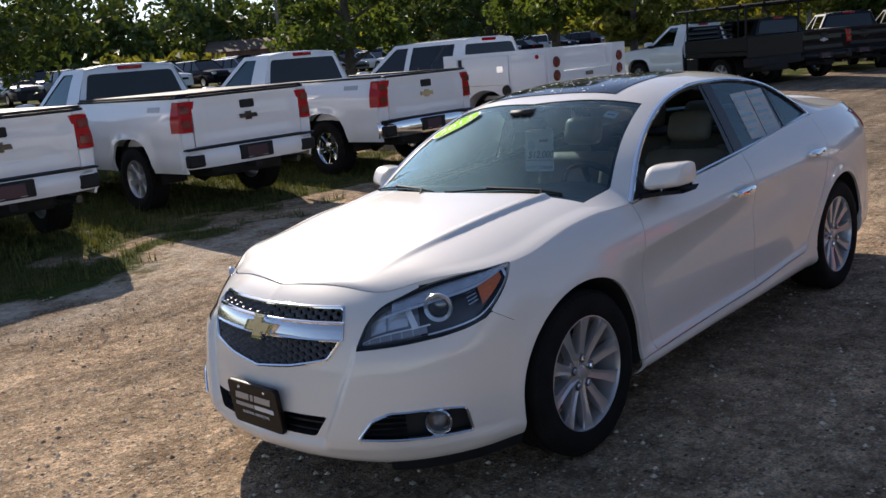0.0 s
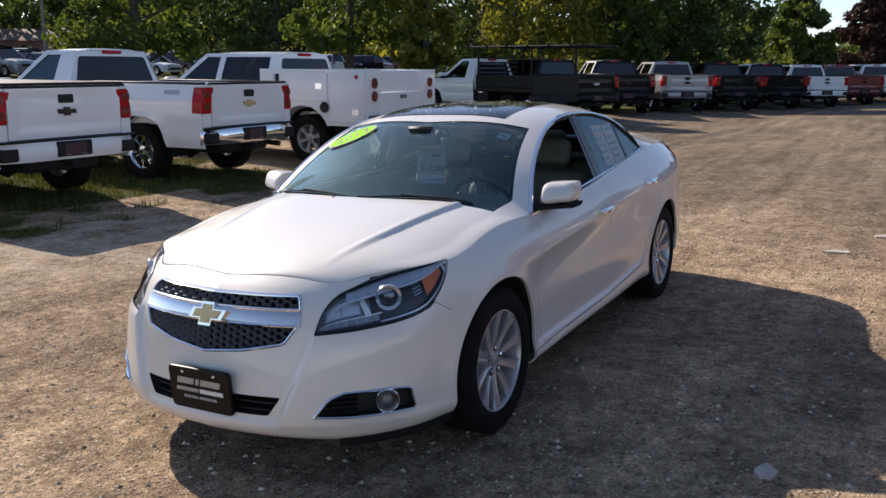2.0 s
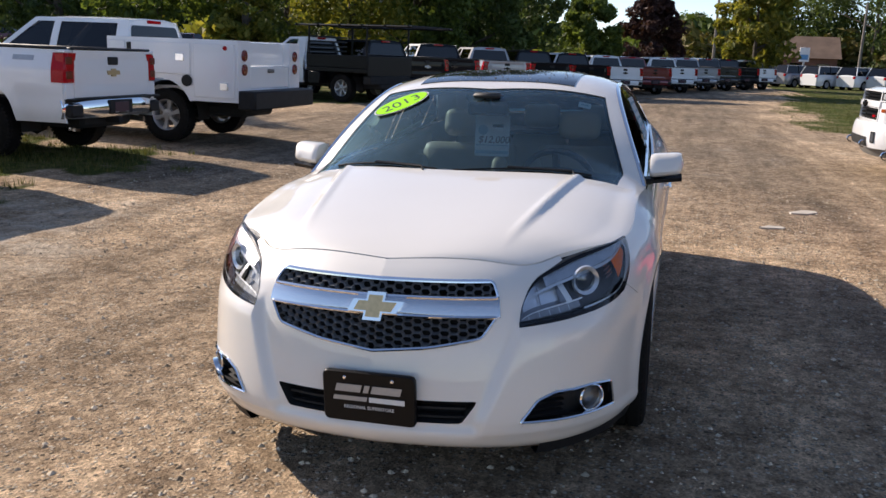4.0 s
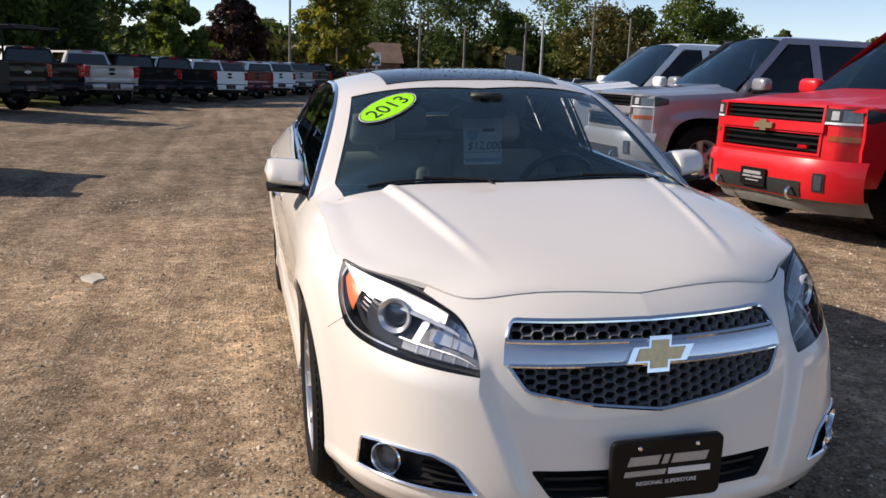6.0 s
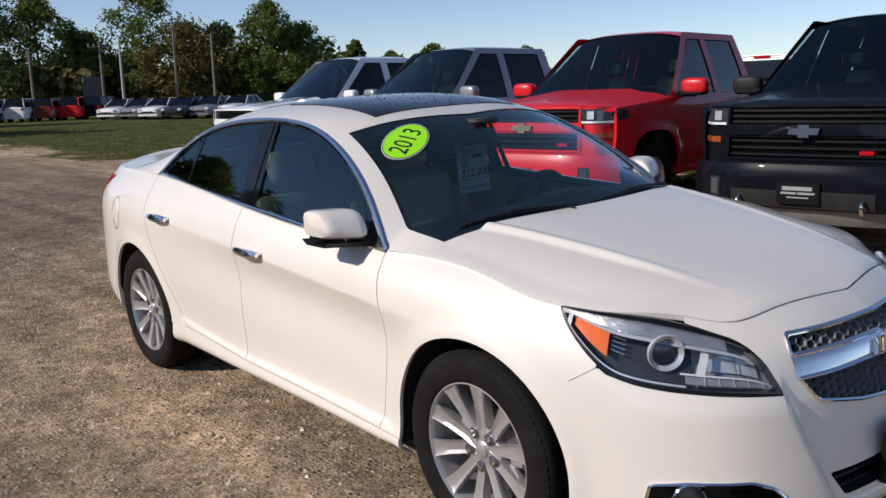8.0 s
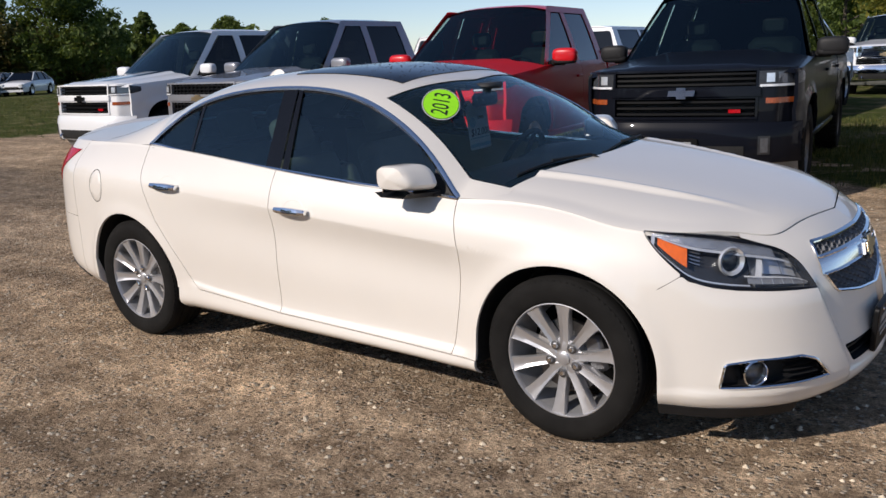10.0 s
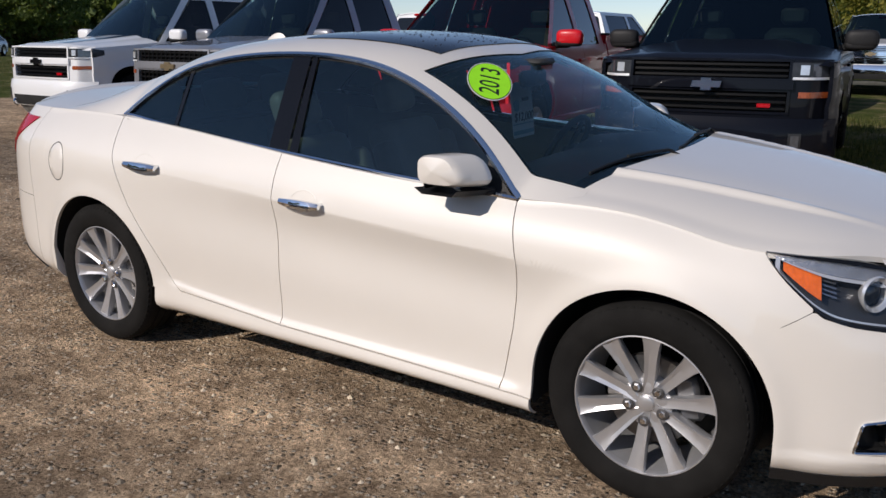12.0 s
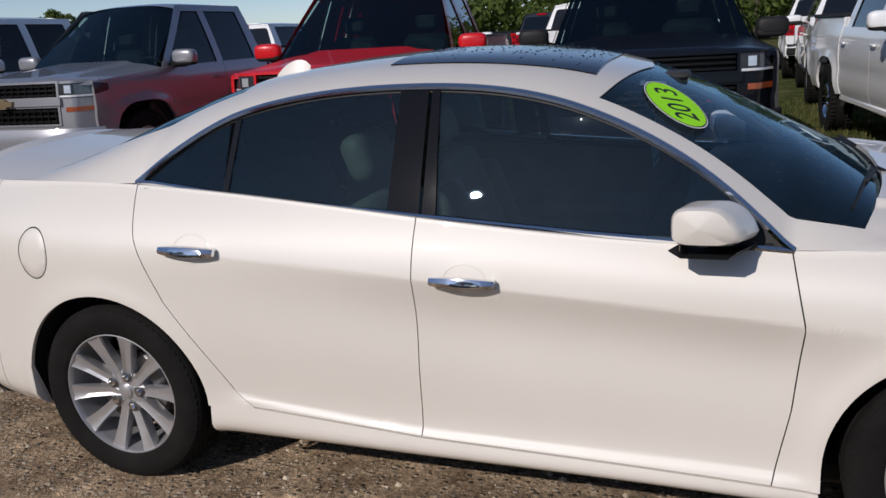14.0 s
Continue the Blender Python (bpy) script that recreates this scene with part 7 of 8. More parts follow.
def make_far_car(label, kind, colour, m, group):
    """A car seen from afar: lofted lower body, glazed upper body, lamps and wheels."""
    car = thing({"sedan": "parked_sedan", "suv": "parked_suv", "van": "parked_van"}[kind], label, {"sedan": "car", "suv": "suv", "van": "van"}[kind], m, group)
    L, W, H, belt, hood = {"sedan": (4.7, 0.90, 1.45, 0.93, 0.90), "suv": (4.7, 0.93, 1.70, 1.08, 1.08), "van": (5.6, 1.0, 2.10, 1.20, 1.15)}[kind]
    xs = np.linspace(-L / 2, L / 2, 33)
    top = np.interp(xs, [-L / 2, -L / 2 + 0.15, -L * 0.2, L * 0.18, L / 2 - 0.2, L / 2], [belt - 0.10, belt, belt, belt - 0.02, hood - 0.14, hood - 0.35])
    half = W * (1 - 0.20 * np.clip((np.abs(xs) - L / 2 + 0.55) / 0.55, 0, 1) ** 2)
    arch = np.full(33, 0.24)
    for wx in (-L * 0.29, L * 0.30):
        d = np.abs(xs - wx)
        arch = np.where(d < 0.38, np.maximum(arch, 0.33 + np.sqrt(np.maximum(0.38 ** 2 - d ** 2, 0))), arch)
    rows = []
    for x, t, h, a in zip(xs, top, half, arch):
        rows.append([(x, h * 0.96, a), (x, h, max(a + 0.02, 0.5)), (x, h * 0.99, max(t - 0.18, a + 0.04)), (x, h * 0.90, t - 0.02), (x, h * 0.5, t + 0.03), (x, 0, t + 0.045)])
    g = Geo().grid(np.array(rows))
    g = both(g)
    for xe, row in ((-L / 2, rows[0]), (L / 2, rows[-1])):
        pts = [p for p in row] + [(p[0], -p[1], p[2]) for p in row[::-1][1:]]
        g.add(pts, [tuple(range(len(pts)))])
    part("body", g, colour, car)
    a0, a1, b1, b0 = {"sedan": (-L * 0.40, -L * 0.22, L * 0.07, L * 0.24), "suv": (-L * 0.48, -L * 0.43, L * 0.06, L * 0.24), "van": (-L * 0.49, -L * 0.48, L * 0.24, L * 0.38)}[kind]
    zb, zt, wb, wt = belt - 0.02, H - 0.05, W * 0.90, W * 0.70
    cab = [(a0, wb, zb), (b0, wb, zb), (b1, wt, zt), (a1, wt, zt)]
    g = Geo()
    v = [(x, s * y, z) for s in (1, -1) for x, y, z in cab]
    g.add(v, [(0, 1, 2, 3), (4, 5, 6, 7), (1, 2, 6, 5), (0, 3, 7, 4)])
    part("glazing", g, DEEP_TINT if kind != "van" else DEEP_TINT, car)
    part("cabin_block", Geo().add([(x * 0.97, s * y * 0.93, z - 0.03) for s in (1, -1) for x, y, z in cab], [(0, 1, 2, 3), (4, 5, 6, 7), (1, 2, 6, 5), (0, 3, 7, 4)]), CABIN_DARK, car)
    n = 9
    yy = np.linspace(-1, 1, n)
    part("roof", Geo().grid(np.array([[(x, wt * 1.02 * y, zt + 0.055 * (1 - y ** 4)) for y in yy] for x in np.linspace(a1 - 0.03, b1 + 0.03, 5)])), colour, car)
    for f in (1, -1):
        for (xa_, za_), (xb_, zb_) in (((b0, zb), (b1, zt)), ((a0, zb), (a1, zt)), ((0.02, zb), (0.02, zt)), ((-L * 0.2, zb), (-L * 0.19, zt))):
            part("post", Geo().tube([(xa_, f * (wb + 0.005), za_), (xb_, f * (wt + 0.005), zb_)], 0.035, 6), colour if xa_ in (a0, b0) else PLASTIC, car)
        if kind == "van":
            part("side_panel", Geo().add([(a0, f * (wb + 0.02), zb), (L * 0.10, f * (wb + 0.02), zb), (L * 0.10, f * (wt + 0.02), zt), (a1, f * (wt + 0.02), zt)], [(0, 1, 2, 3)]), colour, car)
        part("headlamp", Geo().rbox((L / 2 - 0.20, f * 0.5 * W, hood - 0.34), (L / 2 + 0.01, f * 0.80 * W, hood - 0.18), 0.04), WHITE_LENS, car)
        part("tail_lamp", Geo().rbox((-L / 2 - 0.01, f * 0.62 * W, belt - 0.26), (-L / 2 + 0.16, f * 0.83 * W, belt - 0.06), 0.03), TAIL_RED, car)
        for wx in (-L * 0.29, L * 0.30):
            mm = Matrix.Translation((wx, f * (W - 0.11), 0.335)) @ Matrix.Rotation(radians(-90 * f), 4, 'X')
            w = part("wheel", Geo().lathe([(0.20, -0.09), (0.31, -0.10), (0.335, -0.08), (0.335, 0.08), (0.31, 0.10), (0.22, 0.10)], 20, mm), RUBBER, car)
            part("rim", Geo().lathe([(0.0, 0.075), (0.10, 0.07), (0.215, 0.095), (0.225, 0.10)], 20, mm), ALLOY, w)
    part("grille", Geo().rbox((L / 2 - 0.12, -0.45, hood - 0.50), (L / 2 + 0.015, 0.45, hood - 0.34), 0.03), PLASTIC, car)
    part("lower_trim", Geo().rbox((-L / 2 + 0.02, -W * 0.80, 0.22), (L / 2 - 0.03, W * 0.80, 0.34), 0.03), PLASTIC, car)
    return car


def bearing(az, r, x0=4.0, y0=0.0):
    return x0 + r * math.cos(radians(az)), y0 + r * math.sin(radians(az))


rng = random.Random(11)
LOT = "cars in the far parking lot"
stock = {}
far_cols = [("white", WHITE), ("silver", SILVER), ("charcoal", CHARCOAL), ("black", BLACK), ("maroon", MAROON), ("blue", BLUE), ("silver", SILVER), ("white", WHITE)]


def far_car(kind, word, col, m, group=LOT):
    key = (kind, word, group)
    if key in stock:
        return copy_thing(stock[key], m)
    stock[key] = make_far_car(f"{word} {kind} parked on the far lot", kind, col, m, group)
    return stock[key]


FIELD = "vehicles beyond the grass"
for az, r, kind, word, head in ((171.9, 74, "suv", "white", 10), (170.2, 74, "suv", "silver", 10), (168.4, 73, "suv", "white", 10), (166.5, 73, "suv", "white", 14), (164.9, 73, "suv", "white", 14), (163.4, 73, "suv", "maroon", 14),
                                (162.0, 73, "suv", "red", 14), (160.8, 73, "suv", "black", 14)):
    x, y = bearing(az, r, 3.4, -2.6)
    far_car(kind, word, {"white": WHITE, "silver": SILVER, "maroon": MAROON, "red": RED, "black": BLACK}[word], on_ground(x, y, head + 122), FIELD)
for k, (az, r) in enumerate(((159.7, 68), (158.5, 66), (157.3, 64), (155.9, 62), (154.3, 62), (152.6, 62))):
    x, y = bearing(az, r, 3.4, -2.6)
    word, col = (("white", WHITE), ("silver", SILVER), ("charcoal", CHARCOAL))[(0, 1, 0, 2, 1, 0)[k]]
    far_car("sedan", word, col, on_ground(x, y, -52), FIELD)
for row, (y, xa, xb) in enumerate(((-47.0, -6.0, -84.0), (-54.5, -10.0, -84.0), (-70.0, -12.0, -90.0), (-77.0, -12.0, -90.0))):
    x = xa
    while x > xb:
        if rng.random() < 0.86:
            word, col = rng.choice(far_cols)
            far_car(rng.choice(("sedan", "suv", "suv")), word, col, on_ground(x, y + rng.uniform(-0.3, 0.3), rng.choice((90, -90)) + rng.uniform(-3, 3)))
        x -= 2.9


# ---- ground, plants, distance ----
def wave_noise(x, y, seed, scales):
    """Smooth noise on arrays, from sums of turned sine waves."""
    r = np.random.RandomState(seed)
    out = np.zeros(np.shape(x))
    for s, a in scales:
        for _ in range(5):
            ang, ph = r.uniform(0, 2 * math.pi, 2)
            k = 2 * math.pi / (s * r.uniform(0.7, 1.4))
            out += a * np.sin(k * (np.cos(ang) * x + np.sin(ang) * y) + ph) / 2.2
    return out


def turf(x, y):
    """How grassy the ground is, 0 to 1."""
    x, y = np.asarray(x, float), np.asarray(y, float)
    n = wave_noise(x, y, 3, ((6.0, 0.5), (2.2, 0.5), (0.8, 0.4)))
    left = smooth(-4.9, -6.4, y + 0.9 * n) * smooth(-7.5, -5.0, x + n) + smooth(-11.0, -13.5, y + n)
    row = smooth(-7.8, -9.5, y - 0.18 * np.minimum(x + 19, 0) * -1 + 0.8 * n) * smooth(-14, -19, x)
    field = smooth(-15.5, -18.5, x + 0.6 * n) * smooth(2.6, 5.5, y + 0.10 * (x + 17) + 0.7 * n)
    right = 0.75 * smooth(5.2, 7.0, y + 0.9 * n) * smooth(-0.35, 0.45, n + 0.25 * (y - 5.5))
    return np.clip(left + row + field + right, 0, 1)


def build_ground():
    xs = np.concatenate([[-900, -500, -300, -200], np.arange(-150, -40, 6.0), np.arange(-40, -12, 1.0), np.arange(-12, 7, 0.22), np.arange(7, 30, 2.0), [40, 60, 100, 200, 500, 900]])
    ys = np.concatenate([[-900, -500, -300, -200], np.arange(-150, -40, 6.0), np.arange(-40, -13, 1.0), np.arange(-13, 13, 0.22), np.arange(13, 40, 1.5), np.arange(40, 120, 8.0), [200, 500, 900]])
    X, Y = np.meshgrid(xs, ys, indexing='ij')
    Z = np.interp(Y, GROUND_Y, GROUND_Z)
    k = smooth(4.2, 2.6, np.hypot(X * 0.75, Y))
    Z = Z * (1 - k) + 0.034 * Y * k
    rough = wave_noise(X, Y, 9, ((3.0, 0.010), (0.9, 0.006)))
    Z = Z + rough * smooth(2.4, 3.4, np.hypot(X * 0.72, Y)) * (np.hypot(X, Y) < 60)
    g = Geo().grid(np.stack([X, Y, Z], -1))
    me = g.mesh("ground", GROUND, 180)
    at = me.attributes.new("turf", 'FLOAT', 'POINT')
    at.data.foreach_set("value", turf(X, Y).ravel().astype(np.float32))
    at = me.attributes.new("sand", 'FLOAT', 'POINT')
    n = wave_noise(X, Y, 41, ((2.2, 0.5), (0.8, 0.5)))
    sand = smooth(-5.9, -5.0, Y + 0.5 * n) * smooth(-3.4, -4.3, Y + 0.5 * n) * smooth(-3.0, -1.5, X + n) * smooth(4.5, 2.5, X + n)
    at.data.foreach_set("value", np.clip(sand, 0, 1).ravel().astype(np.float32))
    at = me.attributes.new("lane", 'FLOAT', 'POINT')
    lane = smooth(-2.2, -7.5, X + 0.8 * wave_noise(X, Y, 31, ((4, 0.6), (1.5, 0.5)))) * smooth(4.5, 2.0, Y) * smooth(-9, -6, Y) * 0.85 + 0.55 * smooth(-1.5, -5.0, X) * smooth(-5.5, -11, -12 - X) * smooth(-1.0, -3.0, Y + 0.5 * wave_noise(X, Y, 33, ((3, 0.6),))) + 0.4 * smooth(0.1, 0.8, wave_noise(X, Y, 21, ((7, 0.6), (2.5, 0.4))))
    at.data.foreach_set("value", np.clip(lane, 0, 1).ravel().astype(np.float32))
    return tagged(new("ground", me), "brown gravel and dirt with patches of grass", "ground", kind="structure")


def ground_material():
    m = bpy.data.materials.new("gravel_ground")
    m.use_nodes = True
    nt = m.node_tree
    b = nt.nodes["Principled BSDF"]
    co = nt.nodes.new("ShaderNodeTexCoord").outputs["Object"]
    def attr(nm):
        n = nt.nodes.new("ShaderNodeAttribute")
        n.attribute_name = nm
        return n.outputs["Fac"]
    def vor(scale):
        n = nt.nodes.new("ShaderNodeTexVoronoi")
        n.inputs["Scale"].default_value = scale
        nt.links.new(co, n.inputs["Vector"])
        return n
    big = ramp(nt, noise_tex(nt, 0.45, 5.0, 0.6, co), 0.32, 0.68)
    mid = ramp(nt, noise_tex(nt, 3.5, 6.0, 0.65, co), 0.30, 0.72)
    dirt = mix_rgb(nt, big, (0.52, 0.393, 0.278), (0.80, 0.615, 0.445))
    dirt = mix_rgb(nt, mid, mix_rgb(nt, 1.0, dirt, (0.55, 0.53, 0.51), 'MULTIPLY'), mix_rgb(nt, 1.0, dirt, (1.22, 1.20, 1.16), 'MULTIPLY'))
    clods = ramp(nt, noise_tex(nt, 14.0, 7.0, 0.75, co), 0.36, 0.66)
    dirt = mix_rgb(nt, clods, mix_rgb(nt, 1.0, dirt, (0.60, 0.57, 0.54), 'MULTIPLY'), mix_rgb(nt, 1.0, dirt, (1.22, 1.22, 1.2), 'MULTIPLY'))
    pale = ramp(nt, noise_tex(nt, 0.9, 6.0, 0.7, co), 0.60, 0.74)
    dirt = mix_rgb(nt, mix_rgb(nt, 1.0, pale, (0.7, 0.7, 0.7), 'MULTIPLY'), dirt, (0.62, 0.53, 0.41))
    turn = nt.nodes.new("ShaderNodeMapping")
    turn.inputs["Rotation"].default_value = (0, 0, radians(24))
    turn.inputs["Scale"].default_value = (0.22, 2.6, 1.0)
    nt.links.new(co, turn.inputs["Vector"])
    ruts = ramp(nt, noise_tex(nt, 1.0, 5.0, 0.6, turn.outputs["Vector"]), 0.36, 0.66)
    dirt = mix_rgb(nt, ruts, mix_rgb(nt, 1.0, dirt, (0.66, 0.66, 0.66), 'MULTIPLY'), mix_rgb(nt, 1.0, dirt, (1.16, 1.15, 1.13), 'MULTIPLY'))
    v1, v2 = vor(46.0), vor(110.0)
    tone = nt.nodes.new("ShaderNodeSeparateColor")
    nt.links.new(v1.outputs["Color"], tone.inputs[0])
    stones = mix_rgb(nt, tone.outputs[0], (0.11, 0.09, 0.07), (0.72, 0.63, 0.51))
    where = ramp(nt, tone.outputs[1], 0.55, 0.8)
    near = ramp(nt, v1.outputs["Distance"], 0.55, 0.30)
    mul = nt.nodes.new("ShaderNodeMath")
    mul.operation = 'MULTIPLY'
    nt.links.new(where, mul.inputs[0])
    nt.links.new(near, mul.inputs[1])
    dirt = mix_rgb(nt, mul.outputs[0], dirt, stones)
    tone2 = nt.nodes.new("ShaderNodeSeparateColor")
    nt.links.new(v2.outputs["Color"], tone2.inputs[0])
    dirt = mix_rgb(nt, 0.40, dirt, mix_rgb(nt, 1.0, dirt, mix_rgb(nt, tone2.outputs[0], (0.22, 0.21, 0.20), (1.95, 1.92, 1.85)), 'MULTIPLY'))
    lane = mix_rgb(nt, attr("lane"), dirt, mix_rgb(nt, 1.0, dirt, (0.49, 0.525, 0.58), 'MULTIPLY'))
    pale_bit = nt.nodes.new("ShaderNodeMath")
    pale_bit.operation = 'MULTIPLY'
    nt.links.new(attr("sand"), pale_bit.inputs[0])
    nt.links.new(ramp(nt, noise_tex(nt, 2.4, 6.0, 0.7, co), 0.40, 0.60), pale_bit.inputs[1])
    lane = mix_rgb(nt, pale_bit.outputs[0], lane, mix_rgb(nt, clods, (0.48, 0.40, 0.31), (0.80, 0.69, 0.55)))
    gn = noise_tex(nt, 9.0, 6.0, 0.7, co)
    blades = noise_tex(nt, 90.0, 3.0, 0.6, co)
    grass = mix_rgb(nt, ramp(nt, gn, 0.3, 0.7), (0.045, 0.075, 0.018), (0.145, 0.165, 0.045))
    grass = mix_rgb(nt, ramp(nt, blades, 0.35, 0.7), mix_rgb(nt, 1.0, grass, (0.5, 0.5, 0.5), 'MULTIPLY'), grass)
    dry = ramp(nt, noise_tex(nt, 1.3, 5.0, 0.65, co), 0.48, 0.68)
    grass = mix_rgb(nt, dry, grass, (0.23, 0.185, 0.10))
    edge = nt.nodes.new("ShaderNodeMath")
    edge.operation = 'ADD'
    nt.links.new(attr("turf"), edge.inputs[0])
    nt.links.new(ramp(nt, noise_tex(nt, 5.0, 6.0, 0.7, co), 0.0, 1.0), edge.inputs[1])
    mask = ramp(nt, edge.outputs[0], 0.85, 1.10)
    nt.links.new(mix_rgb(nt, mask, lane, grass), b.inputs["Base Color"])
    b.inputs["Roughness"].default_value = 1.0
    b.inputs["Specular IOR Level"].default_value = 0.05
    h = nt.nodes.new("ShaderNodeMath")
    h.operation = 'MULTIPLY_ADD'
    h.inputs[1].default_value = 0.6
    nt.links.new(mul.outputs[0], h.inputs[0])
    nt.links.new(noise_tex(nt, 22.0, 8.0, 0.78, co), h.inputs[2])
    bump(nt, b, h.outputs[0], 1.0, 0.036)
    return m


GROUND = ground_material()
build_ground()

# loose stones on the gravel
def stone_field():
    r = np.random.RandomState(8)
    g = Geo()
    base = np.array([(1, 0, 0), (0.4, 0.9, 0.1), (-0.7, 0.7, 0), (-0.9, -0.4, 0.1), (0.1, -1, 0), (0.8, -0.6, 0.05), (0.15, 0.1, 0.75), (0, 0, -0.6)])
    tri = [(i, (i + 1) % 6, 6) for i in range(6)]
    verts, faces = [], []
    n = 34000
    xs, ys = r.uniform(-6.5, 5.5, n), r.uniform(-5.2, 4.4, n)
    size = 0.0045 + 0.014 * r.power(0.28, n) ** 2
    keep = turf(xs, ys) < 0.5
    k = smooth(4.2, 2.6, np.hypot(xs * 0.75, ys))
    zs = np.interp(ys, GROUND_Y, GROUND_Z) * (1 - k) + 0.034 * ys * k
    for x, y, z, s in zip(xs[keep], ys[keep], zs[keep], size[keep]):
        a = r.uniform(0, 6.28)
        rot = np.array([[math.cos(a), -math.sin(a), 0], [math.sin(a), math.cos(a), 0], [0, 0, 1]])
        p = (base * r.uniform(0.7, 1.2, (8, 3))) @ rot.T * s + (x, y, z)
        faces += [tuple(i + len(verts) for i in t) for t in tri]
        verts += p.tolist()
    me = bpy.data.meshes.new("gravel_stones")
    me.from_pydata(verts, [], faces)
    me.materials.append(STONE)
    tagged(new("gravel_stones", me), "loose grey and brown stones on the gravel", "gravel", kind="stuff")


def island_mat(name, lo, hi, rough=0.85, thin=0.0):
    """Colour that varies from piece to piece of one mesh; thin: light let through, as by leaves."""
    m = bpy.data.materials.new(name)
    m.use_nodes = True
    nt = m.node_tree
    b = nt.nodes["Principled BSDF"]
    r = nt.nodes.new("ShaderNodeNewGeometry").outputs["Random Per Island"]
    c = mix_rgb(nt, r, lo, hi)
    c = mix_rgb(nt, 0.5, c, mix_rgb(nt, 1.0, c, mix_rgb(nt, ramp(nt, noise_tex(nt, 0.6, 3.0), 0.3, 0.7), (0.55, 0.6, 0.6), (1.5, 1.4, 1.2)), 'MULTIPLY'))
    nt.links.new(c, b.inputs["Base Color"])
    b.inputs["Roughness"].default_value = rough
    b.inputs["Specular IOR Level"].default_value = 0.25
    if thin:
        t = nt.nodes.new("ShaderNodeBsdfTranslucent")
        nt.links.new(mix_rgb(nt, 1.0, c, (1.25, 1.2, 0.6), 'MULTIPLY'), t.inputs["Color"])
        mx = nt.nodes.new("ShaderNodeMixShader")
        mx.inputs[0].default_value = thin
        nt.links.new(b.outputs[0], mx.inputs[1])
        nt.links.new(t.outputs[0], mx.inputs[2])
        nt.links.new(mx.outputs[0], nt.nodes["Material Output"].inputs["Surface"])
    return m


STONE = island_mat("stones", (0.15, 0.122, 0.092), (0.66, 0.57, 0.46))
LEAF_GREEN = island_mat("green_leaves", (0.055, 0.090, 0.024), (0.16, 0.21, 0.055), 0.6, 0.45)
LEAF_YELLOW = island_mat("turning_leaves", (0.10, 0.13, 0.026), (0.30, 0.27, 0.06), 0.6, 0.48)
LEAF_DARK = island_mat("dark_leaves", (0.040, 0.066, 0.022), (0.105, 0.145, 0.045), 0.6, 0.28)
LEAF_PURPLE = island_mat("purple_leaves", (0.030, 0.014, 0.016), (0.070, 0.035, 0.032), 0.6, 0.25)
LEAF_RUST = island_mat("rusty_leaves", (0.075, 0.085, 0.024), (0.17, 0.135, 0.045), 0.6, 0.2)
BLADE = island_mat("grass_blades", (0.036, 0.062, 0.014), (0.17, 0.165, 0.06), 0.7, 0.25)
BARK = mat("bark", (0.10, 0.082, 0.066), 0.9, 0.0, 0.4, 7.0, 50.0, 0.7, 0.02)
stone_field()


def grass_tufts(name, n, region, seed, label):
    r = np.random.RandomState(seed)
    verts, faces = [], []
    x0, x1, y0, y1 = region
    xs, ys = r.uniform(x0, x1, n), r.uniform(y0, y1, n)
    keep = turf(xs, ys) > r.uniform(0.25, 0.95, n)
    zs = ground_z(xs, ys)
    for x, y, z in zip(xs[keep], ys[keep], zs[keep]):
        tall = r.uniform(0.03, 0.095) * (1.6 if r.rand() < 0.06 else 1.0)
        for _ in range(4):
            a, lean = r.uniform(0, 6.28), r.uniform(0.1, 0.7)
            w = r.uniform(0.004, 0.009)
            bx, by = x + r.uniform(-0.05, 0.05), y + r.uniform(-0.05, 0.05)
            dx, dy = math.cos(a), math.sin(a)
            n0 = len(verts)
            verts += [(bx - dy * w, by + dx * w, z - 0.01), (bx + dy * w, by - dx * w, z - 0.01), (bx + dx * lean * tall, by + dy * lean * tall, z + tall)]
            faces.append((n0, n0 + 1, n0 + 2))
    me = bpy.data.meshes.new(name)
    me.from_pydata(verts, [], faces)
    me.materials.append(BLADE)
    tagged(new(name, me), label, "grass", kind="stuff")


grass_tufts("grass", 26000, (-11.5, 4.0, -13.5, -4.8), 2, "uneven grass under the parked white trucks")
grass_tufts("grass", 22000, (-11.0, 6.0, 4.6, 13.0), 3, "weedy grass round the facing trucks")
grass_tufts("grass", 16000, (-48.0, -15.0, 2.5, 22.0), 4, "mown field grass beyond the gravel")


def leaf_cloud(r, centres, radii, per, size):
    """Small bent leaves scattered over the shells of many clumps."""
    verts, faces = [], []
    for c, rad in zip(centres, radii):
        for _ in range(per):
            d = r.normal(size=3)
            d /= np.linalg.norm(d)
            p = c + d * rad * r.uniform(0.55, 1.08) * np.array((1, 1, 0.8))
            nrm = d + r.normal(size=3) * 0.7
            nrm /= np.linalg.norm(nrm)
            u = np.cross(nrm, r.normal(size=3))
            u /= np.linalg.norm(u) + 1e-9
            v = np.cross(nrm, u)
            s = size * r.uniform(0.6, 1.4)
            n0 = len(verts)
            verts += [tuple(p - u * s), tuple(p + v * s * 0.55 + nrm * s * 0.18), tuple(p + u * s), tuple(p - v * s * 0.55 + nrm * s * 0.18)]
            faces.append((n0, n0 + 1, n0 + 2, n0 + 3))
    return verts, faces




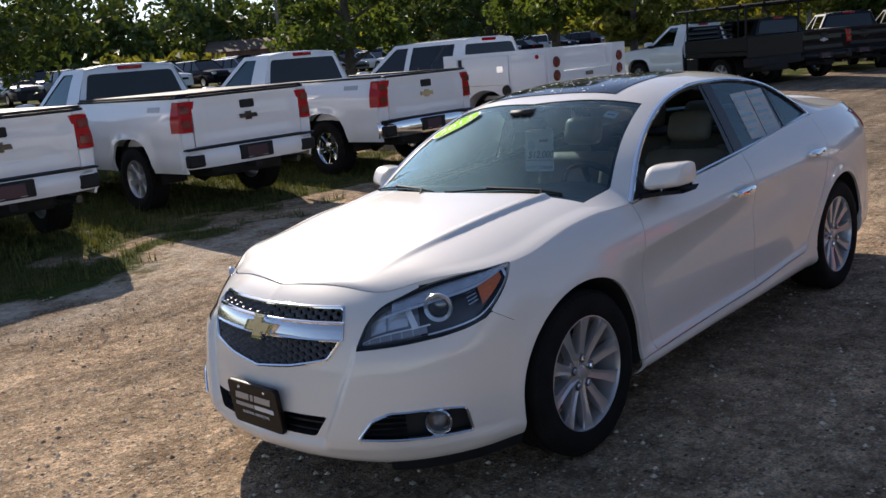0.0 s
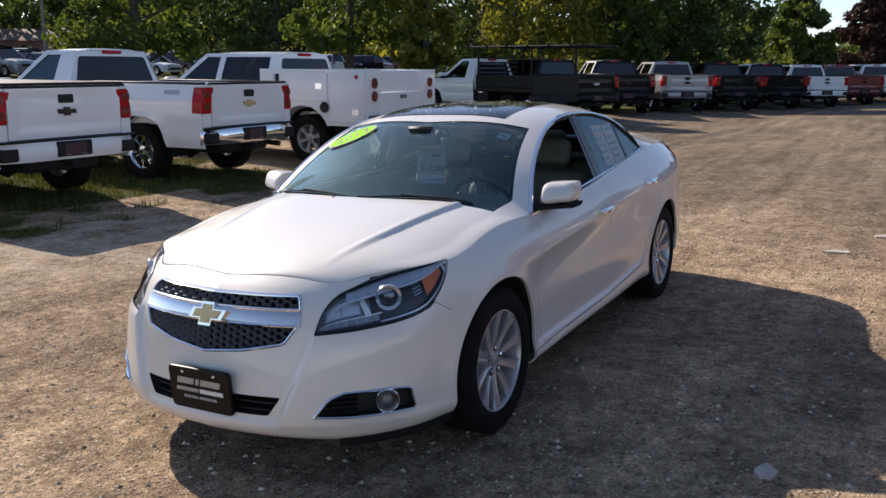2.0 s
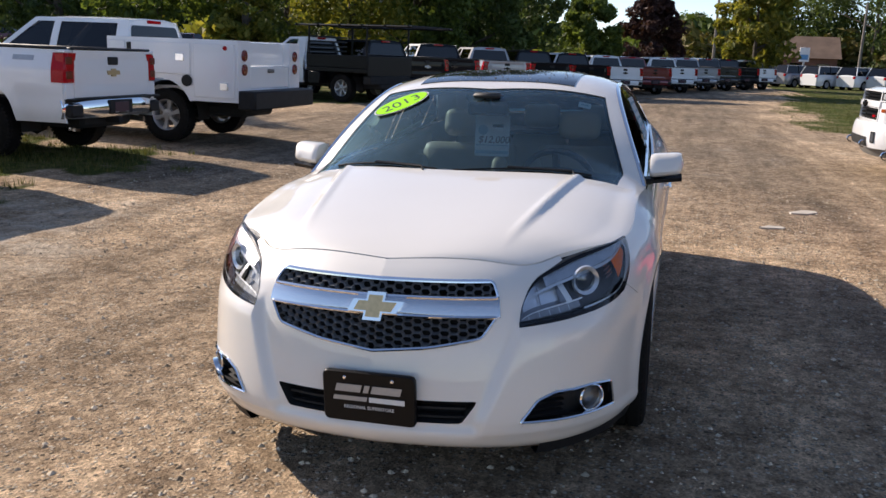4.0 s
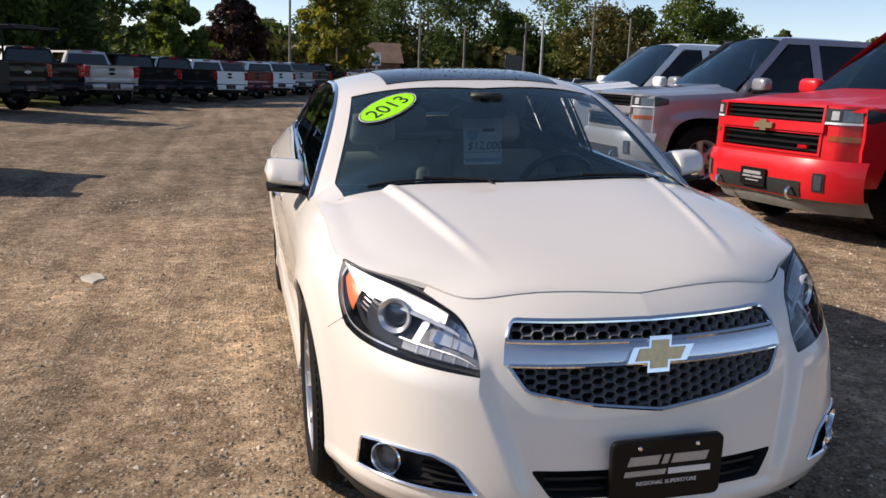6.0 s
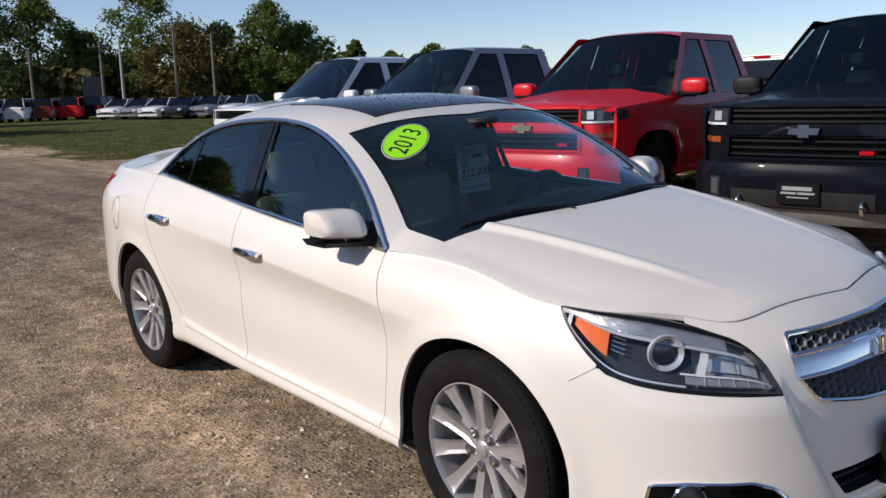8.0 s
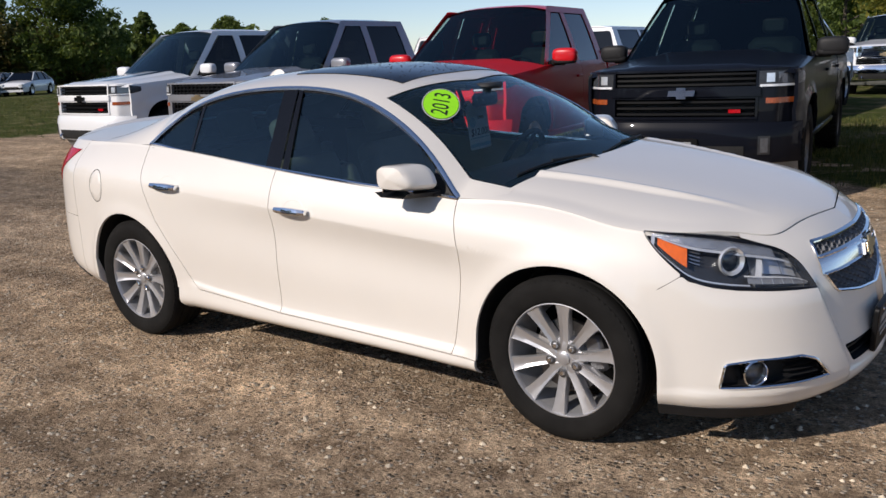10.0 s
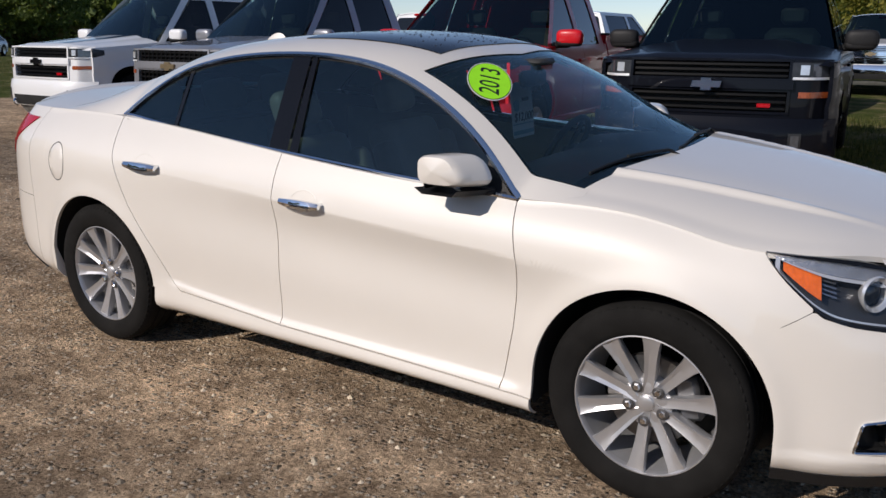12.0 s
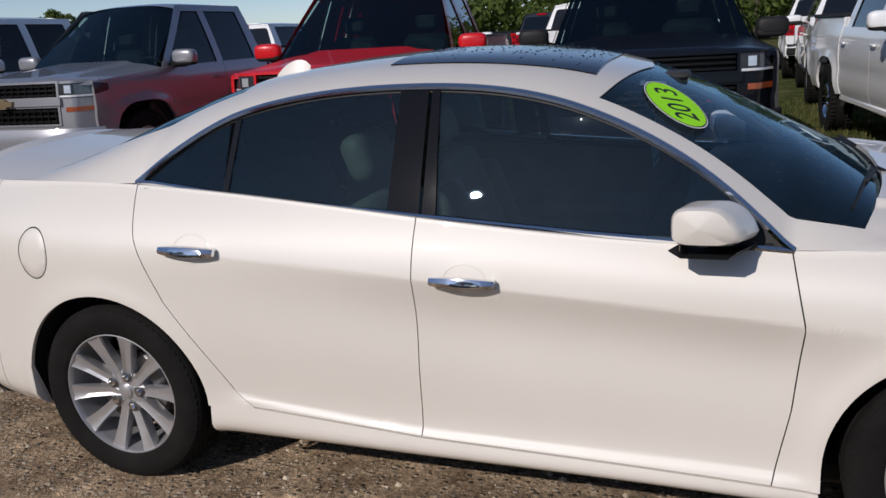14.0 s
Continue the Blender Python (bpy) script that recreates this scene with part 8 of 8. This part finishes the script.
def tree(label, kind, x, y, height, spread, low, material, seed, size=0.16, per=46, clumps=90, turn=0.0, zoff=0.0):
    """A tree: tapered trunk with limbs and a crown of leaf clumps. low: height at which the crown begins."""
    t = thing("tree", label, "tree", Matrix.Translation((x, y, float(ground_z(x, y)) + zoff)) @ Matrix.Rotation(turn, 4, 'Z'))
    r = np.random.RandomState(seed)
    g = Geo()
    tr = 0.018 * height + 0.05
    bend = r.uniform(-0.25, 0.25, 2)
    path = [(bend[0] * (k / 6) ** 2, bend[1] * (k / 6) ** 2, height * 0.86 * k / 6 - 0.1) for k in range(7)]
    g.tube(path, np.linspace(tr, tr * 0.2, 7), 9)
    cs, rs = [], []
    for k in range(clumps):
        h = r.uniform(0, 1)
        z = low + (height - low) * h
        wide = spread * (math.sin(math.pi * min(1.0, 0.16 + 0.84 * h) ** 0.85) ** 0.75 if kind == "round" else (1.02 - h) ** 0.8)
        a, q = r.uniform(0, 6.28), math.sqrt(r.uniform(0.05, 1.0))
        cs.append(np.array((math.cos(a) * wide * q, math.sin(a) * wide * q, z)))
        rs.append(spread * r.uniform(0.13, 0.30))
    for k in range(0, clumps, 8):
        c = cs[k]
        z0 = max(low * 0.7, c[2] - 0.35 * np.hypot(c[0], c[1]) - 0.3)
        g.tube([(0, 0, min(z0, height * 0.8)), tuple(c * (0.5, 0.5, 0) + (0, 0, (z0 + c[2]) / 2)), tuple(c)], np.array([tr * 0.4, tr * 0.25, tr * 0.1]), 6, False)
    part("trunk", g, BARK, t)
    verts, faces = leaf_cloud(r, cs, rs, per, size)
    me = bpy.data.meshes.new("crown")
    me.from_pydata(verts, [], faces)
    me.materials.append(material)
    crown = new("crown", me)
    crown.parent = t
    return t


NEAR_TREES = ((-109.0, 25, 9, 4.2, 2.2, LEAF_DARK, "dark leafy shade tree behind the parked trucks"), (-132.0, 31, 9, 2.6, 1.9, LEAF_GREEN, "green street tree beside the parking lot"),
              (-145.2, 35, 9, 2.7, 2.3, LEAF_GREEN, "green street tree beside the parking lot"), (-150.2, 32, 7, 1.2, 1.6, LEAF_YELLOW, "slim tree with yellowing leaves"),
              (-157.6, 46, 12, 3.6, 2.2, LEAF_YELLOW, "tree with yellow-green leaves beside the lot"), (-161.8, 50, 12, 3.6, 2.0, LEAF_GREEN, "green tree beside the lot"),
              (-167.0, 52, 15, 4.5, 1.6, LEAF_DARK, "tall dark tree behind the parked row"), (-170.2, 54, 13, 3.0, 1.6, LEAF_DARK, "tall dark tree behind the parked row"),
              (-174.9, 60, 6.2, 2.3, 0.9, LEAF_GREEN, "green tree behind the parked row"), (-178.8, 66, 6.6, 2.5, 0.8, LEAF_PURPLE, "purple-leaved tree behind the parked row"),
              (174.8, 62, 7.8, 2.7, 1.6, LEAF_YELLOW, "light green tree with open crown"), (-153.9, 60, 15, 5, 1.2, LEAF_DARK, "tall dark tree behind the lot"),
              (-140.5, 58, 14, 4.5, 1.5, LEAF_DARK, "tall dark tree behind the lot"), (-136.8, 66, 13, 4.5, 1.5, LEAF_DARK, "tall dark tree behind the lot"))
for k, (az, r, h, sp, lo, mt, lb) in enumerate(NEAR_TREES):
    x, y = bearing(az, r, 4.4, 2.0 if az < -100 and az > -165 else 0.0)
    tree(lb, "round", x, y, h, sp, lo, mt, 40 + k, 0.075 + 0.0018 * r, 105, 130 if sp > 3 else 95)
FAR_TREES = ((168.0, 104, 13.0, 7.5, LEAF_DARK), (165.0, 106, 12.0, 6, LEAF_GREEN), (171.0, 110, 12, 6, LEAF_DARK), (162.4, 108, 8.5, 5, LEAF_GREEN), (159.2, 104, 13.5, 6.0, LEAF_GREEN), (156.6, 100, 9.0, 6.0, LEAF_RUST), (154.6, 104, 9.0, 5.0, LEAF_DARK),
             (151.6, 100, 11.0, 5.0, LEAF_GREEN), (149.6, 102, 8.8, 5.0, LEAF_GREEN), (146.0, 112, 7.8, 1.8, LEAF_GREEN), (143.6, 125, 6.6, 2.8, LEAF_GREEN), (140.9, 125, 7.4, 3.6, LEAF_GREEN), (135.0, 100, 5.5, 3.0, LEAF_GREEN),
             (178.5, 112, 7.0, 5.0, LEAF_GREEN), (174.0, 112, 11.0, 6.0, LEAF_DARK), (93.0, 60, 9.5, 6.0, LEAF_GREEN), (98.0, 66, 9.0, 5.0, LEAF_YELLOW), (86.5, 58, 10.0, 6.0, LEAF_GREEN), (103.0, 75, 9.5, 5.5, LEAF_GREEN))
for k, (az, r, h, sp, mt) in enumerate(FAR_TREES):
    x, y = bearing(az, r, 3.8, -1.0)
    tree("broad tree on the far edge of the field", "round", x, y, h, sp, 1.0, mt, 90 + k, 0.20, 85, 105)


def woods(name, az0, az1, r0, r1, h0, h1, n, seed, material, label):
    """A belt of far woods as one mesh of leaf clumps standing on the ground."""
    r = np.random.RandomState(seed)
    cs, rs = [], []
    for _ in range(n):
        az, rad = r.uniform(az0, az1), r.uniform(r0, r1)
        x, y = bearing(az, rad, 3.8, 0.0)
        top = r.uniform(h0, h1) * (0.8 + 0.2 * math.sin(az * 1.7))
        z0 = float(ground_z(x, y))
        for k in range(7):
            cs.append(np.array((x + r.uniform(-2, 2), y + r.uniform(-2, 2), z0 + top * (k + 0.5) / 7.3)))
            rs.append(r.uniform(1.2, 2.4))
    verts, faces = leaf_cloud(r, cs, rs, 24, 0.6)
    me = bpy.data.meshes.new(name)
    me.from_pydata(verts, [], faces)
    me.materials.append(material)
    tagged(new(name, me), label, "woods", kind="stuff")


woods("far_woods", 147, 182, 108, 125, 5.0, 7.8, 170, 5, LEAF_DARK, "dark belt of woods beyond the field")
woods("far_woods", 150, 180, 100, 108, 3.5, 6.0, 60, 6, LEAF_RUST, "autumn-brown trees at the wood's edge")
woods("far_woods", 138, 148, 112, 125, 3.6, 5.4, 45, 11, LEAF_GREEN, "green trees beyond the field")
woods("far_woods", -172, -98, 118, 150, 10.0, 16.0, 380, 7, LEAF_DARK, "dark belt of woods beyond the parking lot")
woods("far_woods", 178, 189, 112, 135, 4.5, 7.0, 60, 12, LEAF_GREEN, "green belt of woods behind the parked row")
woods("far_woods", 70, 112, 90, 110, 6.0, 9.0, 90, 8, LEAF_GREEN, "green belt of woods behind the trucks")
woods("shrubs", -175, -100, 92, 98, 1.6, 3.0, 40, 9, LEAF_YELLOW, "low yellow-green shrubs along the lot")


# ---- stickers, sheets, small things ----
def oval_sticker():
    m = TIP @ shield_pose(0.545, -0.455, 0.003, 34.0)
    st = thing("year_sticker", "lime green oval sticker with a black year on the windscreen", "sticker", m)
    a = np.linspace(0, 2 * math.pi, 48, endpoint=False)
    for nm, k, z, mt in (("rim", 1.0, 0.0, WHITE_INK), ("line", 0.965, 0.0007, INK), ("face", 0.935, 0.0014, LIME)):
        poly = np.stack([0.155 * k * np.cos(a), 0.087 * k * np.sin(a)], 1)
        part(nm, Geo().prism(poly, z, z + 0.0007, 2), mt, st)
    words("year", "2013", 0.110, INK, st, Matrix.Translation((0, -0.004, 0.0024)) @ Matrix.Diagonal((1.0, 1.0, 1.0, 1)), "black year")


oval_sticker()


def price_sheet():
    m = TIP @ Matrix.Translation((0.43, 0.012, 1.135)) @ Matrix.Rotation(radians(-6), 4, 'Y')
    ps = thing("price_sheet", "pale price sheet hanging from the rear-view mirror", "price tag", m)
    face = Matrix.Rotation(radians(90), 4, 'Z') @ Matrix.Rotation(radians(90), 4, 'X')
    part("sheet", Geo().prism(rounded([(-0.093, -0.118), (0.093, -0.118), (0.093, 0.10), (0.05, 0.118), (-0.05, 0.118), (-0.093, 0.10)], 0.012), -0.001, 0.0005, 0), CARD, ps)
    part("lower_band", Geo().rbox((0.0006, -0.088, -0.105), (0.0014, 0.088, -0.088), 0.0003), PAPER_BLUE, ps)
    part("fold_line", Geo().rbox((0.0006, -0.088, -0.062), (0.0014, 0.088, -0.058), 0.0003), PAPER_BLUE, ps)
    part("stamp", Geo().lathe([(0, 0.0014), (0.026, 0.0014), (0.026, 0.0006)], 20, Matrix.Translation((0, -0.05, 0.02)) @ Matrix.Rotation(radians(90), 4, 'Y')), PAPER_BLUE, ps)
    part("note_bar", Geo().rbox((0.0006, 0.0, 0.035), (0.0014, 0.06, 0.05), 0.0003), INK, ps)
    words("price", "$12,000", 0.052, INK, ps, Matrix.Translation((0.0012, 0.008, -0.032)) @ face, "handwritten price", 0.0004, 0.2)


price_sheet()
tag = thing("inspection_sticker", "small white inspection sticker inside the windscreen's upper corner", "sticker", TIP @ shield_pose(0.475, 0.50, -0.012, 0.0))
part("sheet", Geo().prism(rounded([(-0.032, -0.03), (0.032, -0.03), (0.032, 0.03), (-0.032, 0.03)], 0.006), -0.0004, 0.0004, 2), CARD, tag)
part("print_bar", Geo().prism([(-0.02, -0.006), (0.02, -0.006), (0.02, 0.006), (-0.02, 0.006)], 0.0006, 0.0010, 2), PAPER_BLUE, tag)
for k, (xa, xb) in enumerate(((-0.44, -0.625), (-0.635, -0.83))):
    ws = thing("window_sheet", "pale printed sheet taped on the rear side window", "window sticker", TIP, "sheets in the rear window")
    u, v = np.meshgrid(np.linspace(0, 1, 5), np.linspace(0, 1, 6), indexing='ij')
    x, z = xa + (xb - xa) * u, 1.05 + 0.25 * v
    part("sheet", Geo().grid(np.stack([x, glass_y(z) - 0.0095, z], -1)), PAPER, ws)
    for zz, w in ((1.26, 0.9), (1.21, 0.55), (1.17, 0.8), (1.13, 0.8), (1.09, 0.6)):
        xx = np.linspace(xa - 0.015, xa + (xb - xa) * w, 4)
        rows = [np.stack([xx, glass_y(np.full(4, q)) - 0.0080, np.full(4, q)], -1) for q in (zz, zz + 0.016)]
        part("print_bar", Geo().grid(np.array(rows)), PAPER_BLUE, ws)

# pale flat stones trodden into the gravel
for x, y, s, seed in ((1.30, 2.05, 0.072, 1), (-2.0, -2.15, 0.13, 2), (-3.6, 1.9, 0.12, 3), (1.55, 2.55, 0.07, 4), (-4.6, 2.3, 0.16, 5)):
    r = random.Random(seed)
    poly = [(s * r.uniform(0.7, 1.3) * math.cos(a), 0.6 * s * r.uniform(0.7, 1.2) * math.sin(a)) for a in np.linspace(0, 2 * math.pi, 11)[:-1]]
    k = float(smooth(4.2, 2.6, math.hypot(x * 0.75, y)))
    z = float(np.interp(y, GROUND_Y, GROUND_Z)) * (1 - k) + 0.034 * y * k
    single("flat_stone", Geo().prism(poly, -0.01, 0.012, 2, 0.004), mat("pale_stone", (0.52, 0.47, 0.40), 0.9, 0.0, 0.2, 12.0, 80.0, 0.4, 0.004) if seed == 1 else bpy.data.materials["pale_stone"],
           "pale flat stone pressed into the gravel", "stone", Matrix.Translation((x, y, z)) @ Matrix.Rotation(r.uniform(0, 3), 4, 'Z'), "flat stones")

# poles, wires, signs, buildings in the distance
WOODEN = mat("weathered_pole", (0.22, 0.19, 0.16), 0.9, 0.0, 0.3, 3.0, 30.0)
PALE_POLE = mat("pale_pole", (0.45, 0.43, 0.40), 0.8, 0.0, 0.2, 3.0, 30.0)
BRICK = mat("brown_brick_wall", (0.22, 0.10, 0.07), 0.9, 0.0, 0.3, 1.2, 14.0, 0.5, 0.02)
ROOFING = mat("brown_roofing", (0.16, 0.105, 0.075), 0.9, 0.0, 0.3, 1.0, 10.0)
SIGN_BLUE = mat("blue_sign_face", (0.10, 0.28, 0.50), 0.4, 0.0, 0.1, 3.0, 30.0)


def pole(az, r, h, arms, material=WOODEN):
    x, y = bearing(az, r, 4.0, -0.8)
    p = thing("utility_pole", "weathered wooden utility pole at the wood's edge" if arms else "bare pole at the wood's edge", "utility pole",
              Matrix.Translation((x, y, float(ground_z(x, y)))) @ Matrix.Rotation(radians(az), 4, 'Z'), "poles")
    part("shaft", Geo().tube([(0, 0, -0.2), (0, 0, h)], np.array([0.16, 0.10]), 10), material, p)
    if arms:
        part("crossarm", Geo().rbox((-0.06, -1.1, h - 0.6), (0.06, 1.1, h - 0.45), 0.02), material, p)
        for yy in (-1.0, -0.5, 0.5, 1.0):
            part("insulator", Geo().lathe([(0, 0.2), (0.05, 0.18), (0.07, 0.05), (0.03, 0)], 8, Matrix.Translation((0, yy, h - 0.45))), PALE_POLE, p)


for az, r, h, arms in ((177.0, 92, 10.6, 0), (168.7, 94, 7.8, 0), (165.8, 92, 6.3, 0), (161.9, 92, 7.0, 1), (160.8, 90, 7.4, 0), (157.6, 92, 9.2, 1), (155.3, 94, 7.8, 0), (-162.2, 58, 14, 0), (-163.6, 58, 14, 0), (-131.6, 90, 12, 1), (-127.8, 80, 12, 0)):
    pole(az, r, h, arms, PALE_POLE if az in (160.8, -162.2, -163.6) else WOODEN)
a0, b0 = bearing(157.6, 92, 4.0, -0.8), bearing(161.9, 92, 4.0, -0.8)
for k, dz in enumerate((0.0, -0.5)):
    pts = []
    for t in np.linspace(0, 1, 12):
        x, y = a0[0] * (1 - t) + b0[0] * t, a0[1] * (1 - t) + b0[1] * t
        pts.append((x, y, (9.0 + dz) * (1 - t) + (6.8 + dz) * t - 0.6 * math.sin(math.pi * t)))
    single("power_line", Geo().tube(pts, 0.03, 5), PLASTIC, "thin power line between the poles", "power line", group="power lines")


def board_sign(az, r, w, z0, z1, face_mat, label):
    x, y = bearing(az, r, 4.0, -0.8)
    s = thing("sign_board", label, "sign", Matrix.Translation((x, y, float(ground_z(x, y)))) @ Matrix.Rotation(radians(az), 4, 'Z'))
    part("post", Geo().tube([(0, 0, -0.1), (0, 0, z0 + 0.1)], 0.08, 8), PALE_POLE, s)
    part("panel", Geo().rbox((-0.08, -w / 2, z0), (0.08, w / 2, z1), 0.02), face_mat, s)
    if face_mat is not LAMP_DARK:
        part("blue_field", Geo().rbox((-0.09, -w * 0.38, z0 + 0.15), (-0.081, w * 0.38, z0 + 0.5 * (z1 - z0)), 0.002), SIGN_BLUE, s)


board_sign(171.5, 76, 0.75, 2.0, 3.1, WHITE_INK, "white and blue sign on a post beyond the row")
board_sign(162.6, 86, 1.6, 1.7, 3.5, LAMP_DARK, "dark square board on a post at the wood's edge")


def building(az, r, w, d, h, roof_h, label, turn=0.0):
    x, y = bearing(az, r, 4.0, 0.0)
    b = thing("building", label, "building", Matrix.Translation((x, y, float(ground_z(x, y)) - 0.1)) @ Matrix.Rotation(radians(az + turn), 4, 'Z'))
    part("wall", Geo().rbox((-d / 2, -w / 2, 0), (d / 2, w / 2, h), 0.02), BRICK, b)
    v = [(sx * (d / 2 + 0.4), sy * (w / 2 + 0.4), h) for sx in (-1, 1) for sy in (-1, 1)] + [(0, -w / 2, h + roof_h), (0, w / 2, h + roof_h)]
    part("roof", Geo().add(v, [(0, 1, 5, 4), (2, 3, 5, 4), (0, 2, 4), (1, 3, 5), (0, 1, 3, 2)]), ROOFING, b)
    n = max(2, int(w / 3))
    for k in range(n):
        yy = -w / 2 + (k + 0.5) * w / n
        win = part("window", Geo().rbox((-d / 2 - 0.06, yy - 0.6, h * 0.35), (-d / 2 + 0.02, yy + 0.6, h * 0.8), 0.02), DEEP_TINT, b)
        part("sill", Geo().rbox((-d / 2 - 0.10, yy - 0.7, h * 0.33), (-d / 2 - 0.01, yy + 0.7, h * 0.35), 0.01), WHITE_INK, win)


building(-127.0, 118, 18, 9, 2.8, 1.5, "low brown brick building beyond the parking lot")
building(171.9, 98, 5, 5, 2.6, 2.2, "small brown-roofed house among the trees")
